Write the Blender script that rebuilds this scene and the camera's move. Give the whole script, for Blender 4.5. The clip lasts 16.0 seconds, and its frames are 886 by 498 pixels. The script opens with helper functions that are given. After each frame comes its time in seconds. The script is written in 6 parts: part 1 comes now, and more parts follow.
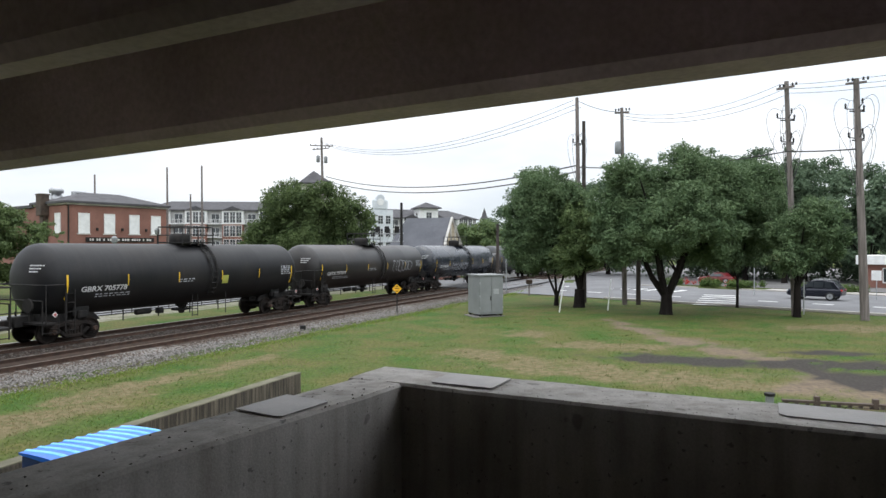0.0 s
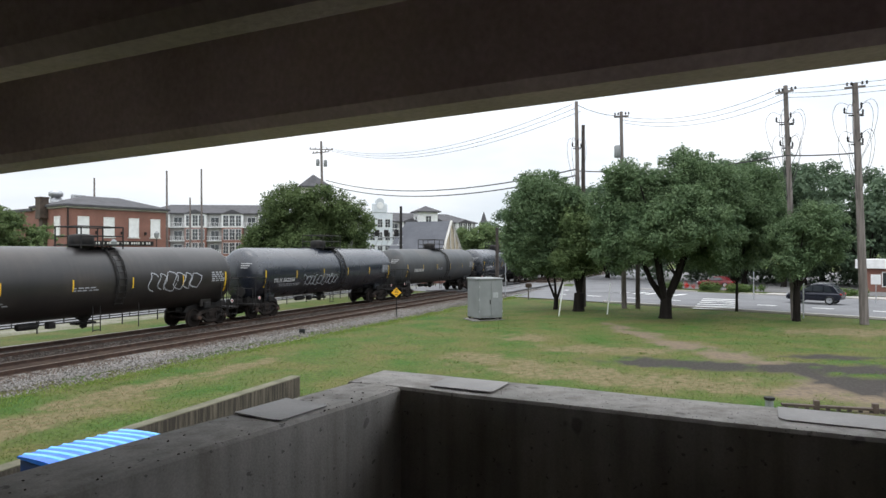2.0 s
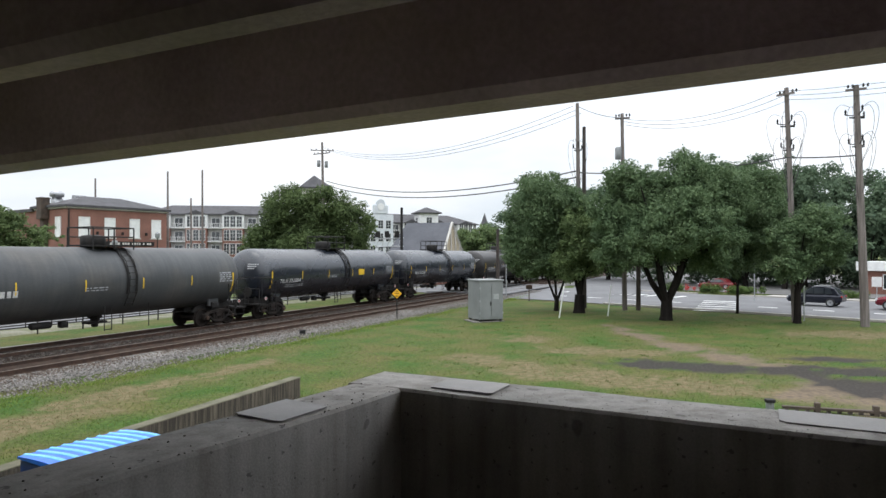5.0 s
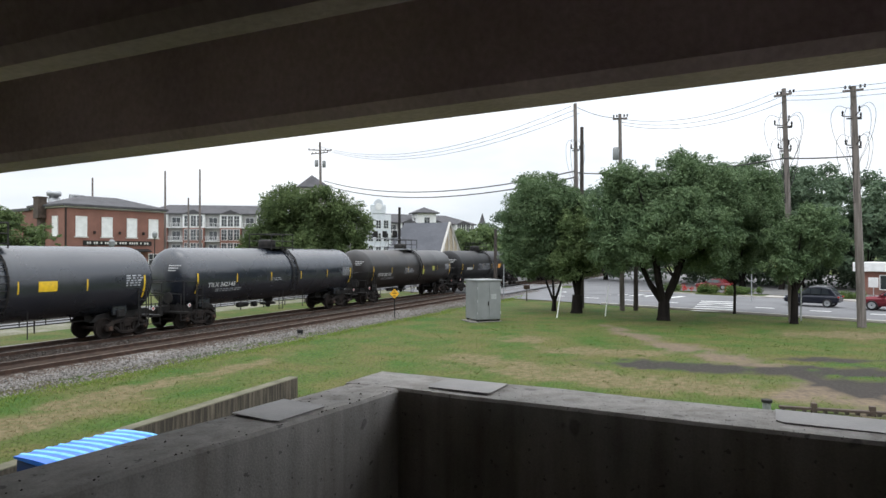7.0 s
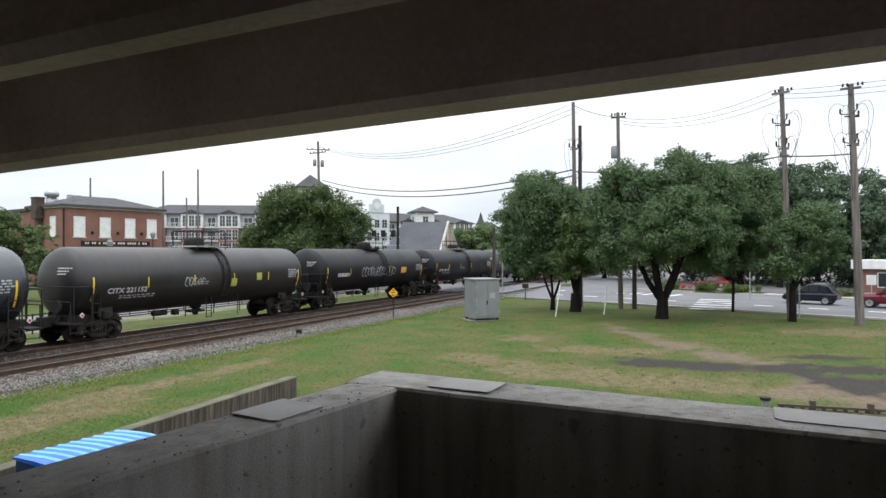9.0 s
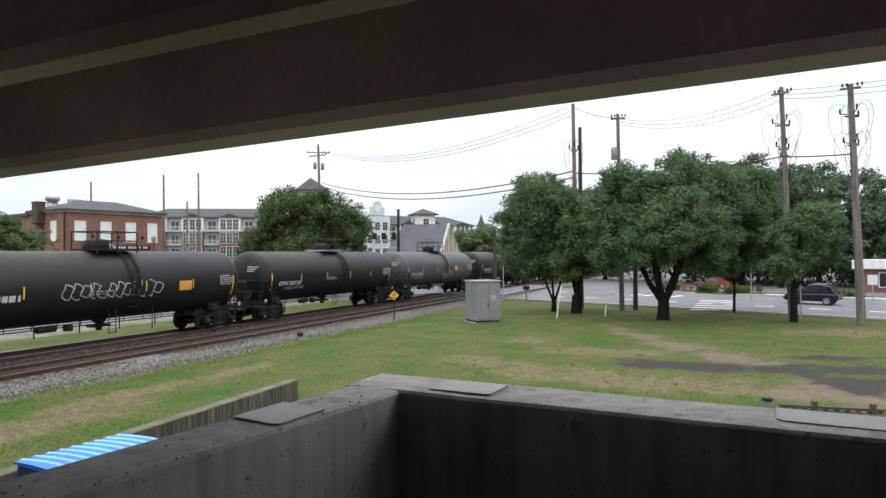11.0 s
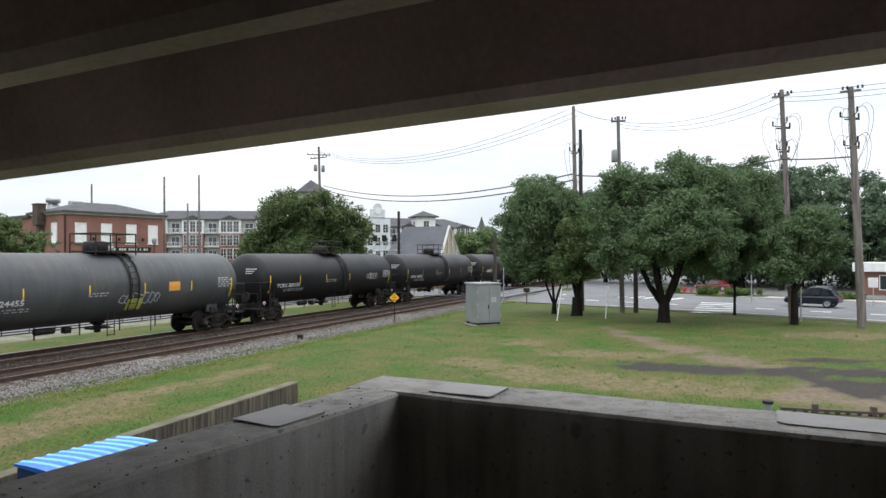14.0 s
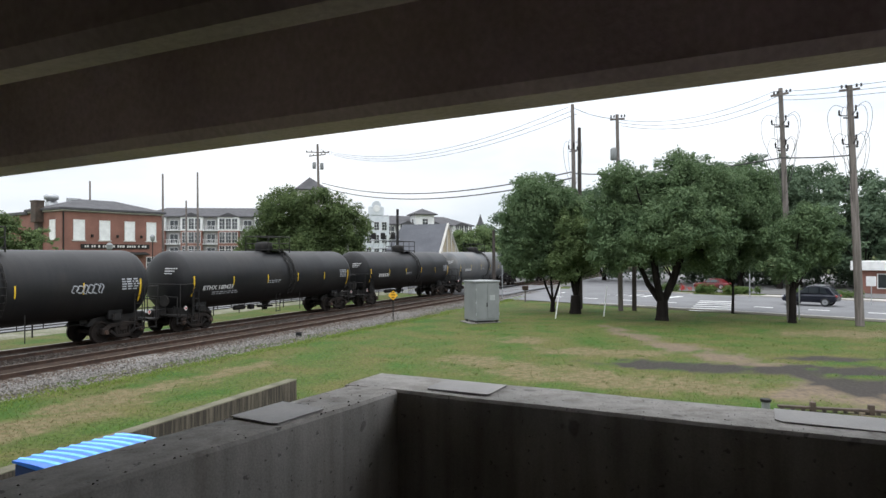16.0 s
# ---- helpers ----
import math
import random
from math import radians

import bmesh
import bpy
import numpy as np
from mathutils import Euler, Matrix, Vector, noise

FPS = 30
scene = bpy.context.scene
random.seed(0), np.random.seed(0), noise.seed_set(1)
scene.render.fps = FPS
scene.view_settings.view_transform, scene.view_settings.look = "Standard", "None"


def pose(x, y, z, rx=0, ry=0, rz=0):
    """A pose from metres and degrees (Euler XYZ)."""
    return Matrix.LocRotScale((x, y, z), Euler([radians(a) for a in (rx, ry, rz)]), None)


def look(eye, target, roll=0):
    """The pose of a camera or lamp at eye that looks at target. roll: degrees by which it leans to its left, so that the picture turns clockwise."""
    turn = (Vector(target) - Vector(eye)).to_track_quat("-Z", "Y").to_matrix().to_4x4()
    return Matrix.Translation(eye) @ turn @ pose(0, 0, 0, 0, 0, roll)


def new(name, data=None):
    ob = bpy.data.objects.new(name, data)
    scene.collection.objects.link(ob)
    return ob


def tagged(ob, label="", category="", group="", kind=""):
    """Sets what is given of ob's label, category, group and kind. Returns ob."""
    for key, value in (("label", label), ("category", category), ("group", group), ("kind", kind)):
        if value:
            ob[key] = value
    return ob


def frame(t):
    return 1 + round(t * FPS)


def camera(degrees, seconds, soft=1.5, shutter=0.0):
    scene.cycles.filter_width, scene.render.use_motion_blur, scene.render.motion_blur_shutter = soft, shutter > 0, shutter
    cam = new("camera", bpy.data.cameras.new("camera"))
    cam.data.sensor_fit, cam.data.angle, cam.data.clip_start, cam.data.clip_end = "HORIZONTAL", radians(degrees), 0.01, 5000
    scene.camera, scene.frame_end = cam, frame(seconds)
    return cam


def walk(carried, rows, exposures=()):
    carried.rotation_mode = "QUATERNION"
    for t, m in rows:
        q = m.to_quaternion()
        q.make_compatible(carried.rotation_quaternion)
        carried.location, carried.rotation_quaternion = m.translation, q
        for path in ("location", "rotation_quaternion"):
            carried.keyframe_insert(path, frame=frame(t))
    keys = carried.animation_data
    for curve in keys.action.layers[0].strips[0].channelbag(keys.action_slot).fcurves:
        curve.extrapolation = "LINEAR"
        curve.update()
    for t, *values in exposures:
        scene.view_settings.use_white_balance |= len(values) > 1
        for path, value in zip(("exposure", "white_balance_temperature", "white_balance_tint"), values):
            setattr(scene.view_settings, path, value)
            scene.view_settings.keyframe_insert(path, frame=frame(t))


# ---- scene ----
# ---------------------------------------------------------------- camera
cam = camera(69.0, 16.0, 1.5)
EYE = (0.0, 0.0, 4.0)
LEAN = [  # seconds, turn to the left, tilt up, lean, in degrees
    (0, 0.319, -0.356, -0.080),
    (0.5, 0.309, -0.249, -0.094),
    (1, 0.299, -0.119, -0.081),
    (1.5, 0.265, -0.066, -0.063),
    (2, 0.273, -0.035, -0.027),
    (2.5, 0.296, -0.007, -0.088),
    (3, 0.280, 0.038, -0.129),
    (3.5, 0.286, 0.044, -0.114),
    (4, 0.326, 0.065, -0.029),
    (6.5, 0.230, 0.088, 0.250),
    (7, 0.128, 0.081, 0.200),
    (7.5, 0.058, 0.072, 0.088),
    (8, 0.069, 0.046, 0.134),
    (8.5, 0.013, 0.026, 0.134),
    (9, 0.000, 0.000, 0.000),
    (11.5, 0.072, 0.234, -0.337),
    (12, 0.081, 0.254, -0.348),
    (12.5, 0.050, 0.339, -0.319),
    (13, 0.070, 0.365, -0.491),
    (13.5, 0.123, 0.411, -0.474),
    (14, 0.088, 0.405, -0.258),
    (14.5, 0.091, 0.345, -0.148),
    (15, -0.029, 0.273, -0.147),
    (15.5, -0.036, 0.247, -0.155),
    (16, -0.026, 0.204, -0.142),
]
walk(cam, [(t, look(EYE, (-math.sin(radians(a)), math.cos(radians(a)), 4.0 + math.tan(radians(b + 0.25))), c)) for t, a, b, c in LEAN],
     [(0.0, 0.0, 6300, 10), (16.0, 0.0, 6300, 10)])

# ---------------------------------------------------------------- light
world = bpy.data.worlds.new("overcast_sky")
scene.world = world
world.use_nodes = True
wn, wl = world.node_tree.nodes, world.node_tree.links
wn.clear()
w_out, w_bg = wn.new("ShaderNodeOutputWorld"), wn.new("ShaderNodeBackground")
w_sky = wn.new("ShaderNodeTexSky")
w_sky.sky_type = "NISHITA"
w_sky.sun_disc = False
w_sky.sun_elevation, w_sky.sun_rotation = radians(80), radians(-127)
w_co, w_sep = wn.new("ShaderNodeTexCoord"), wn.new("ShaderNodeSeparateXYZ")
wl.new(w_co.outputs["Generated"], w_sep.inputs[0])
w_map = wn.new("ShaderNodeMapping")
w_map.inputs["Scale"].default_value = (1.2, 1.2, 4.0)
wl.new(w_co.outputs["Generated"], w_map.inputs["Vector"])
w_noise = wn.new("ShaderNodeTexNoise")
w_noise.inputs["Scale"].default_value, w_noise.inputs["Detail"].default_value = 1.6, 6.0
wl.new(w_map.outputs[0], w_noise.inputs["Vector"])
w_ramp = wn.new("ShaderNodeValToRGB")
w_ramp.color_ramp.elements[0].position, w_ramp.color_ramp.elements[0].color = 0.40, (0.79, 0.835, 0.88, 1)
w_ramp.color_ramp.elements[1].position, w_ramp.color_ramp.elements[1].color = 0.60, (1.06, 1.06, 1.06, 1)
wl.new(w_noise.outputs["Fac"], w_ramp.inputs[0])
# an overcast sky is three times as bright overhead as at the horizon
w_up = wn.new("ShaderNodeMapRange")
w_up.inputs["From Min"].default_value, w_up.inputs["From Max"].default_value = 0.12, 1.0
w_up.inputs["To Min"].default_value, w_up.inputs["To Max"].default_value = 0.98, 3.0
wl.new(w_sep.outputs["Z"], w_up.inputs["Value"])
w_cloud = wn.new("ShaderNodeVectorMath")
w_cloud.operation = "SCALE"
wl.new(w_ramp.outputs[0], w_cloud.inputs[0])
wl.new(w_up.outputs[0], w_cloud.inputs["Scale"])
w_thin = wn.new("ShaderNodeVectorMath")
w_thin.operation = "SCALE"
w_thin.inputs["Scale"].default_value = 0.015
wl.new(w_sky.outputs[0], w_thin.inputs[0])
w_mix = wn.new("ShaderNodeVectorMath")
w_mix.operation = "ADD"
wl.new(w_cloud.outputs[0], w_mix.inputs[0])
wl.new(w_thin.outputs[0], w_mix.inputs[1])
wl.new(w_mix.outputs[0], w_bg.inputs["Color"])
w_bg.inputs["Strength"].default_value = 1.0
wl.new(w_bg.outputs[0], w_out.inputs[0])

sun = new("sun", bpy.data.lights.new("sun", "SUN"))
sun.data.energy, sun.data.angle, sun.data.color = 0.4, radians(30), (1.0, 0.97, 0.92)
sun.matrix_world = look((0, 0, 60), (8, 6, 0))

# ---------------------------------------------------------------- materials
def material(name, base, other=None, rough=0.7, metal=0.0, scale=3.0, fine=40.0, bump=0.15, grain=0.12, spec=0.5, low=0.38, high=0.62, stretch=(1, 1, 1), object_random=0.0):
    """A surface with wear at two scales: broad patches of a second colour and a fine grain with relief."""
    m = bpy.data.materials.new(name)
    m.use_nodes = True
    n, l = m.node_tree.nodes, m.node_tree.links
    bsdf = n["Principled BSDF"]
    bsdf.inputs["Roughness"].default_value = rough
    bsdf.inputs["Metallic"].default_value = metal
    bsdf.inputs["Specular IOR Level"].default_value = spec
    other = other or tuple(c * 0.75 for c in base)
    co = n.new("ShaderNodeTexCoord")
    mp = n.new("ShaderNodeMapping")
    mp.inputs["Scale"].default_value = stretch
    l.new(co.outputs["Object"], mp.inputs["Vector"])
    broad = n.new("ShaderNodeTexNoise")
    broad.inputs["Scale"].default_value, broad.inputs["Detail"].default_value = scale, 5.0
    l.new(mp.outputs[0], broad.inputs["Vector"])
    ramp = n.new("ShaderNodeValToRGB")
    ramp.color_ramp.elements[0].position, ramp.color_ramp.elements[0].color = low, (*base, 1)
    ramp.color_ramp.elements[1].position, ramp.color_ramp.elements[1].color = high, (*other, 1)
    l.new(broad.outputs["Fac"], ramp.inputs[0])
    small = n.new("ShaderNodeTexNoise")
    small.inputs["Scale"].default_value, small.inputs["Detail"].default_value = fine, 3.0
    l.new(mp.outputs[0], small.inputs["Vector"])
    shade = n.new("ShaderNodeMapRange")
    shade.inputs["To Min"].default_value, shade.inputs["To Max"].default_value = 1 - grain * 2, 1 + grain * 2
    l.new(small.outputs["Fac"], shade.inputs["Value"])
    mul = n.new("ShaderNodeVectorMath")
    mul.operation = "SCALE"
    l.new(ramp.outputs[0], mul.inputs[0])
    l.new(shade.outputs[0], mul.inputs["Scale"])
    last = mul.outputs[0]
    if object_random:
        info = n.new("ShaderNodeObjectInfo")
        vary = n.new("ShaderNodeMapRange")
        vary.inputs["To Min"].default_value, vary.inputs["To Max"].default_value = 1 - object_random, 1 + object_random
        l.new(info.outputs["Random"], vary.inputs["Value"])
        again = n.new("ShaderNodeVectorMath")
        again.operation = "SCALE"
        l.new(last, again.inputs[0])
        l.new(vary.outputs[0], again.inputs["Scale"])
        last = again.outputs[0]
    l.new(last, bsdf.inputs["Base Color"])
    if bump:
        bp = n.new("ShaderNodeBump")
        bp.inputs["Strength"].default_value, bp.inputs["Distance"].default_value = bump, 0.02
        l.new(small.outputs["Fac"], bp.inputs["Height"])
        l.new(bp.outputs[0], bsdf.inputs["Normal"])
    return m


def leaf_material(name, dark, light):
    m = bpy.data.materials.new(name)
    m.use_nodes = True
    n, l = m.node_tree.nodes, m.node_tree.links
    bsdf = n["Principled BSDF"]
    bsdf.inputs["Roughness"].default_value = 0.65
    bsdf.inputs["Specular IOR Level"].default_value = 0.22
    geo = n.new("ShaderNodeNewGeometry")
    co = n.new("ShaderNodeTexCoord")
    nz = n.new("ShaderNodeTexNoise")
    nz.inputs["Scale"].default_value, nz.inputs["Detail"].default_value = 0.8, 4.0
    l.new(co.outputs["Object"], nz.inputs["Vector"])
    add = n.new("ShaderNodeMath")
    add.operation = "ADD"
    soft = n.new("ShaderNodeMapRange")
    soft.inputs["To Min"].default_value, soft.inputs["To Max"].default_value = 0.2, 0.8
    l.new(geo.outputs["Random Per Island"], soft.inputs["Value"])
    l.new(soft.outputs[0], add.inputs[0])
    l.new(nz.outputs["Fac"], add.inputs[1])
    ramp = n.new("ShaderNodeValToRGB")
    ramp.color_ramp.elements[0].position, ramp.color_ramp.elements[0].color = 0.4, (*dark, 1)
    ramp.color_ramp.elements[1].position, ramp.color_ramp.elements[1].color = 1.0, (*light, 1)
    half = n.new("ShaderNodeMath")
    half.operation = "MULTIPLY"
    half.inputs[1].default_value = 0.7
    l.new(add.outputs[0], half.inputs[0])
    l.new(half.outputs[0], ramp.inputs[0])
    l.new(ramp.outputs[0], bsdf.inputs["Base Color"])
    tr = n.new("ShaderNodeBsdfTranslucent")
    l.new(ramp.outputs[0], tr.inputs["Color"])
    mix = n.new("ShaderNodeMixShader")
    mix.inputs[0].default_value = 0.3
    l.new(bsdf.outputs[0], mix.inputs[1])
    l.new(tr.outputs[0], mix.inputs[2])
    l.new(mix.outputs[0], n["Material Output"].inputs[0])
    return m


def concrete(name, base, other, spots):
    """Cast concrete with clouded patches, dark pits and lichen spots, and fine relief."""
    m = material(name, base, other, 0.92, scale=2.4, fine=130, bump=0.12, grain=0.14)
    n, l = m.node_tree.nodes, m.node_tree.links
    bsdf = n["Principled BSDF"]
    last = bsdf.inputs["Base Color"].links[0].from_socket
    co = n.new("ShaderNodeTexCoord")
    for scale, low, high, dark in ((9.0, 0.70, 0.745, 0.6), (34.0, 0.67, 0.71, 0.5), (1.1, 0.45, 0.75, 0.62)):
        nz = n.new("ShaderNodeTexNoise")
        nz.inputs["Scale"].default_value, nz.inputs["Detail"].default_value = scale, 2.0
        l.new(co.outputs["Object"], nz.inputs["Vector"])
        rp = n.new("ShaderNodeValToRGB")
        rp.color_ramp.elements[0].position, rp.color_ramp.elements[0].color = low, (1, 1, 1, 1)
        rp.color_ramp.elements[1].position, rp.color_ramp.elements[1].color = high, (1 - (1 - dark) * spots,) * 3 + (1,)
        l.new(nz.outputs["Fac"], rp.inputs[0])
        mul = n.new("ShaderNodeVectorMath")
        mul.operation = "MULTIPLY"
        l.new(last, mul.inputs[0])
        l.new(rp.outputs[0], mul.inputs[1])
        last = mul.outputs[0]
    # rain streaks down the faces
    mp, nz, rp, mul = n.new("ShaderNodeMapping"), n.new("ShaderNodeTexNoise"), n.new("ShaderNodeValToRGB"), n.new("ShaderNodeVectorMath")
    mp.inputs["Scale"].default_value = (7.0, 7.0, 0.5)
    l.new(co.outputs["Object"], mp.inputs["Vector"])
    nz.inputs["Scale"].default_value, nz.inputs["Detail"].default_value = 2.0, 4.0
    l.new(mp.outputs[0], nz.inputs["Vector"])
    rp.color_ramp.elements[0].position, rp.color_ramp.elements[0].color = 0.4, (1, 1, 1, 1)
    rp.color_ramp.elements[1].position, rp.color_ramp.elements[1].color = 0.7, (0.68, 0.66, 0.63, 1)
    l.new(nz.outputs["Fac"], rp.inputs[0])
    mul.operation = "MULTIPLY"
    l.new(last, mul.inputs[0])
    l.new(rp.outputs[0], mul.inputs[1])
    l.new(mul.outputs[0], bsdf.inputs["Base Color"])
    return m


CONCRETE = concrete("weathered_concrete", (0.56, 0.53, 0.50), (0.41, 0.39, 0.365), 1.0)
DECK = material("deck_concrete", (0.43, 0.41, 0.395), (0.32, 0.305, 0.295), 0.9, scale=0.9, fine=30, bump=0.25, grain=0.12)
GIRDER = material("aged_girder_concrete", (0.61, 0.455, 0.56), (0.43, 0.32, 0.395), 0.9, scale=0.9, fine=30, bump=0.25, grain=0.14)
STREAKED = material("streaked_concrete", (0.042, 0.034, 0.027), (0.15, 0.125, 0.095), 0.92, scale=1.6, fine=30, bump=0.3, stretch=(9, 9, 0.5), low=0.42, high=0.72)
PLATE = material("grey_cap_plate", (0.41, 0.385, 0.37), (0.31, 0.29, 0.28), 0.55, scale=3, fine=80, bump=0.08, grain=0.05)
ASPHALT = material("asphalt", (0.16, 0.16, 0.165), (0.125, 0.125, 0.13), 0.85, scale=0.3, fine=30, bump=0.2, grain=0.12)
PAVING = material("concrete_pavement", (0.42, 0.39, 0.36), (0.34, 0.32, 0.29), 0.9, scale=0.5, fine=20, bump=0.2)
PAINT = material("road_paint", (0.78, 0.78, 0.76), (0.6, 0.6, 0.58), 0.7, scale=2, fine=30, bump=0.05)
BALLAST = material("ballast_bed", (0.20, 0.188, 0.172), (0.13, 0.122, 0.113), 0.95, scale=2.0, fine=14, bump=1.0, grain=0.35)
STONE = material("ballast_stone", (0.40, 0.38, 0.36), (0.26, 0.245, 0.23), 0.9, scale=1.5, fine=30, bump=0.2, grain=0.2)
OILY = material("oily_ballast", (0.058, 0.039, 0.029), (0.034, 0.024, 0.019), 0.95, scale=2.0, fine=16, bump=1.0, grain=0.35, spec=0.15)
RUST = material("rusty_rail", (0.095, 0.06, 0.045), (0.06, 0.042, 0.034), 0.7, scale=4, fine=50, bump=0.2, spec=0.15)
RAILTOP = material("worn_rail_head", (0.27, 0.235, 0.21), (0.2, 0.17, 0.145), 0.45, 0.6, scale=2, fine=60, bump=0.05)
TIE = material("creosoted_timber", (0.066, 0.045, 0.034), (0.04, 0.029, 0.023), 0.9, scale=2, fine=30, bump=0.4, stretch=(1, 8, 1), object_random=0.25, spec=0.15)
# for unseen surfaces, darkened to cut bounce light onto the parapets
LOW_BOUNCE = material("low_bounce_concrete", (0.17, 0.155, 0.14), (0.11, 0.10, 0.092), 0.95, scale=1.2, fine=40, bump=0.2)
BARK = material("bark", (0.02, 0.017, 0.015), (0.012, 0.01, 0.009), 0.95, scale=3, fine=18, bump=0.9, stretch=(1, 1, 0.3), spec=0.1)
DARKPOLE = material("creosoted_pole", (0.07, 0.056, 0.048), (0.045, 0.037, 0.033), 0.9, scale=2, fine=25, bump=0.4, stretch=(4, 4, 0.3))
POLEWOOD = material("weathered_pole", (0.21, 0.182, 0.168), (0.12, 0.104, 0.094), 0.9, scale=2, fine=25, bump=0.4, stretch=(4, 4, 0.3))
METAL = material("grey_painted_steel", (0.235, 0.245, 0.245), (0.2, 0.21, 0.21), 0.5, 0.1, scale=1.2, fine=30, bump=0.03, grain=0.05)
GALV = material("galvanised_steel", (0.45, 0.46, 0.47), (0.36, 0.37, 0.38), 0.45, 0.6, scale=5, fine=40, bump=0.05)
DARKMETAL = material("dark_steel", (0.018, 0.0175, 0.0175), (0.03, 0.027, 0.025), 0.7, 0.1, scale=4, fine=40, bump=0.15, spec=0.25)
PLACARD = material("faded_yellow_paper", (0.42, 0.42, 0.07), (0.33, 0.34, 0.08), 0.7, scale=5, fine=40, bump=0.0)
LOT = material("worn_lot_asphalt", (0.15, 0.145, 0.14), (0.11, 0.108, 0.105), 0.9, scale=0.3, fine=15, bump=0.2)
GRIME = material("grimy_cast_steel", (0.013, 0.011, 0.010), (0.026, 0.020, 0.017), 0.85, 0.0, scale=3, fine=30, bump=0.3, spec=0.2)
BRICK = material("red_brick", (0.245, 0.118, 0.09), (0.20, 0.097, 0.074), 0.9, scale=0.6, fine=8, bump=0.15, grain=0.16)
ROOFING = material("grey_shingle", (0.082, 0.08, 0.085), (0.062, 0.06, 0.064), 0.95, scale=1, fine=6, bump=0.3, grain=0.15)
SLATE = material("blue_grey_roof", (0.105, 0.108, 0.122), (0.085, 0.088, 0.10), 0.9, scale=0.6, fine=8, bump=0.2)
WHITE = material("white_paint", (0.8, 0.8, 0.79), (0.7, 0.7, 0.69), 0.6, scale=2, fine=20, bump=0.03, grain=0.04)
FLATGREY = material("grey_siding", (0.36, 0.355, 0.345), (0.29, 0.285, 0.28), 0.85, scale=1, fine=10, bump=0.05, grain=0.08)
CREAM = material("pale_siding", (0.60, 0.58, 0.54), (0.52, 0.5, 0.46), 0.8, scale=1, fine=10, bump=0.05, grain=0.06)
YELLOW = material("yellow_reflective", (0.80, 0.52, 0.02), (0.66, 0.42, 0.03), 0.4, scale=6, fine=40, bump=0.02, grain=0.06)
SIGNYELLOW = material("amber_sign", (0.85, 0.45, 0.015), (0.75, 0.38, 0.015), 0.45, scale=6, fine=40, bump=0.02, grain=0.05)
ORANGE = material("orange_placard", (0.75, 0.33, 0.06), (0.6, 0.28, 0.06), 0.6, scale=6, fine=40, bump=0.02)
STENCIL = material("stencil_white", (0.62, 0.62, 0.62), (0.42, 0.42, 0.42), 0.7, scale=8, fine=60, bump=0.0)
CHALK = material("sprayed_paint", (0.42, 0.43, 0.46), (0.28, 0.29, 0.31), 0.75, scale=5, fine=40, bump=0.0)
BLUE = material("blue_plastic", (0.008, 0.115, 0.60), (0.012, 0.16, 0.68), 0.35, scale=3, fine=30, bump=0.02, grain=0.05)
# darker copy of the lid's blue, with the body's shadow in the colour
BIN_SHADED = material("shaded_blue_plastic", (0.008, 0.035, 0.16), (0.012, 0.05, 0.2), 0.4, scale=3, fine=30, bump=0.02, grain=0.05)
PALEBLUE = material("pale_blue_plastic", (0.13, 0.46, 0.88), (0.18, 0.52, 0.9), 0.35, scale=3, fine=30, bump=0.02, grain=0.05)
GLASS = material("dark_window_glass", (0.03, 0.035, 0.04), (0.05, 0.055, 0.06), 0.08, scale=0.4, fine=3, bump=0.0, grain=0.0, spec=0.8)
RUBBER = material("rubber", (0.009, 0.009, 0.009), (0.014, 0.014, 0.014), 0.8, scale=6, fine=40)
WIRE = material("cable_black", (0.03, 0.03, 0.03), (0.05, 0.05, 0.05), 0.6, scale=6, fine=40, bump=0)
DIRT = material("trodden_earth", (0.30, 0.225, 0.155), (0.23, 0.175, 0.12), 0.95, scale=0.8, fine=12, bump=0.5, grain=0.18)
VERGE = material("dusty_verge", (0.115, 0.12, 0.07), (0.20, 0.19, 0.15), 0.95, scale=0.9, fine=10, bump=0.6, grain=0.35, spec=0.2)
GRIT = material("dark_wet_gravel", (0.115, 0.105, 0.095), (0.17, 0.15, 0.13), 0.85, scale=0.6, fine=14, bump=0.7, grain=0.3)
TIMBER = material("tan_boarding", (0.42, 0.36, 0.26), (0.34, 0.29, 0.2), 0.8, scale=2, fine=20, bump=0.1)
WOOD = material("weathered_fence_wood", (0.085, 0.062, 0.048), (0.055, 0.042, 0.034), 0.9, scale=2, fine=20, bump=0.3)
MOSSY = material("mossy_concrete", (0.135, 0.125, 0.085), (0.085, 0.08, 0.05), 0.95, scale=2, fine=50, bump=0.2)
LEAF = leaf_material("broad_leaves", (0.062, 0.110, 0.052), (0.190, 0.262, 0.128))
LEAF_LIGHT = leaf_material("fresh_leaves", (0.048, 0.080, 0.030), (0.155, 0.205, 0.078))
LEAF_BRIGHT = leaf_material("bright_leaves", (0.064, 0.108, 0.044), (0.215, 0.28, 0.115))
# far foliage: distance haze is mixed into these lighter, bluer greens
LEAF_FAR = leaf_material("hazed_wood_leaves", (0.066, 0.108, 0.066), (0.150, 0.205, 0.122))
SHRUB = leaf_material("shrub_leaves", (0.04, 0.08, 0.02), (0.14, 0.2, 0.06))
FLOWER = leaf_material("red_flowers", (0.35, 0.03, 0.03), (0.6, 0.05, 0.04))


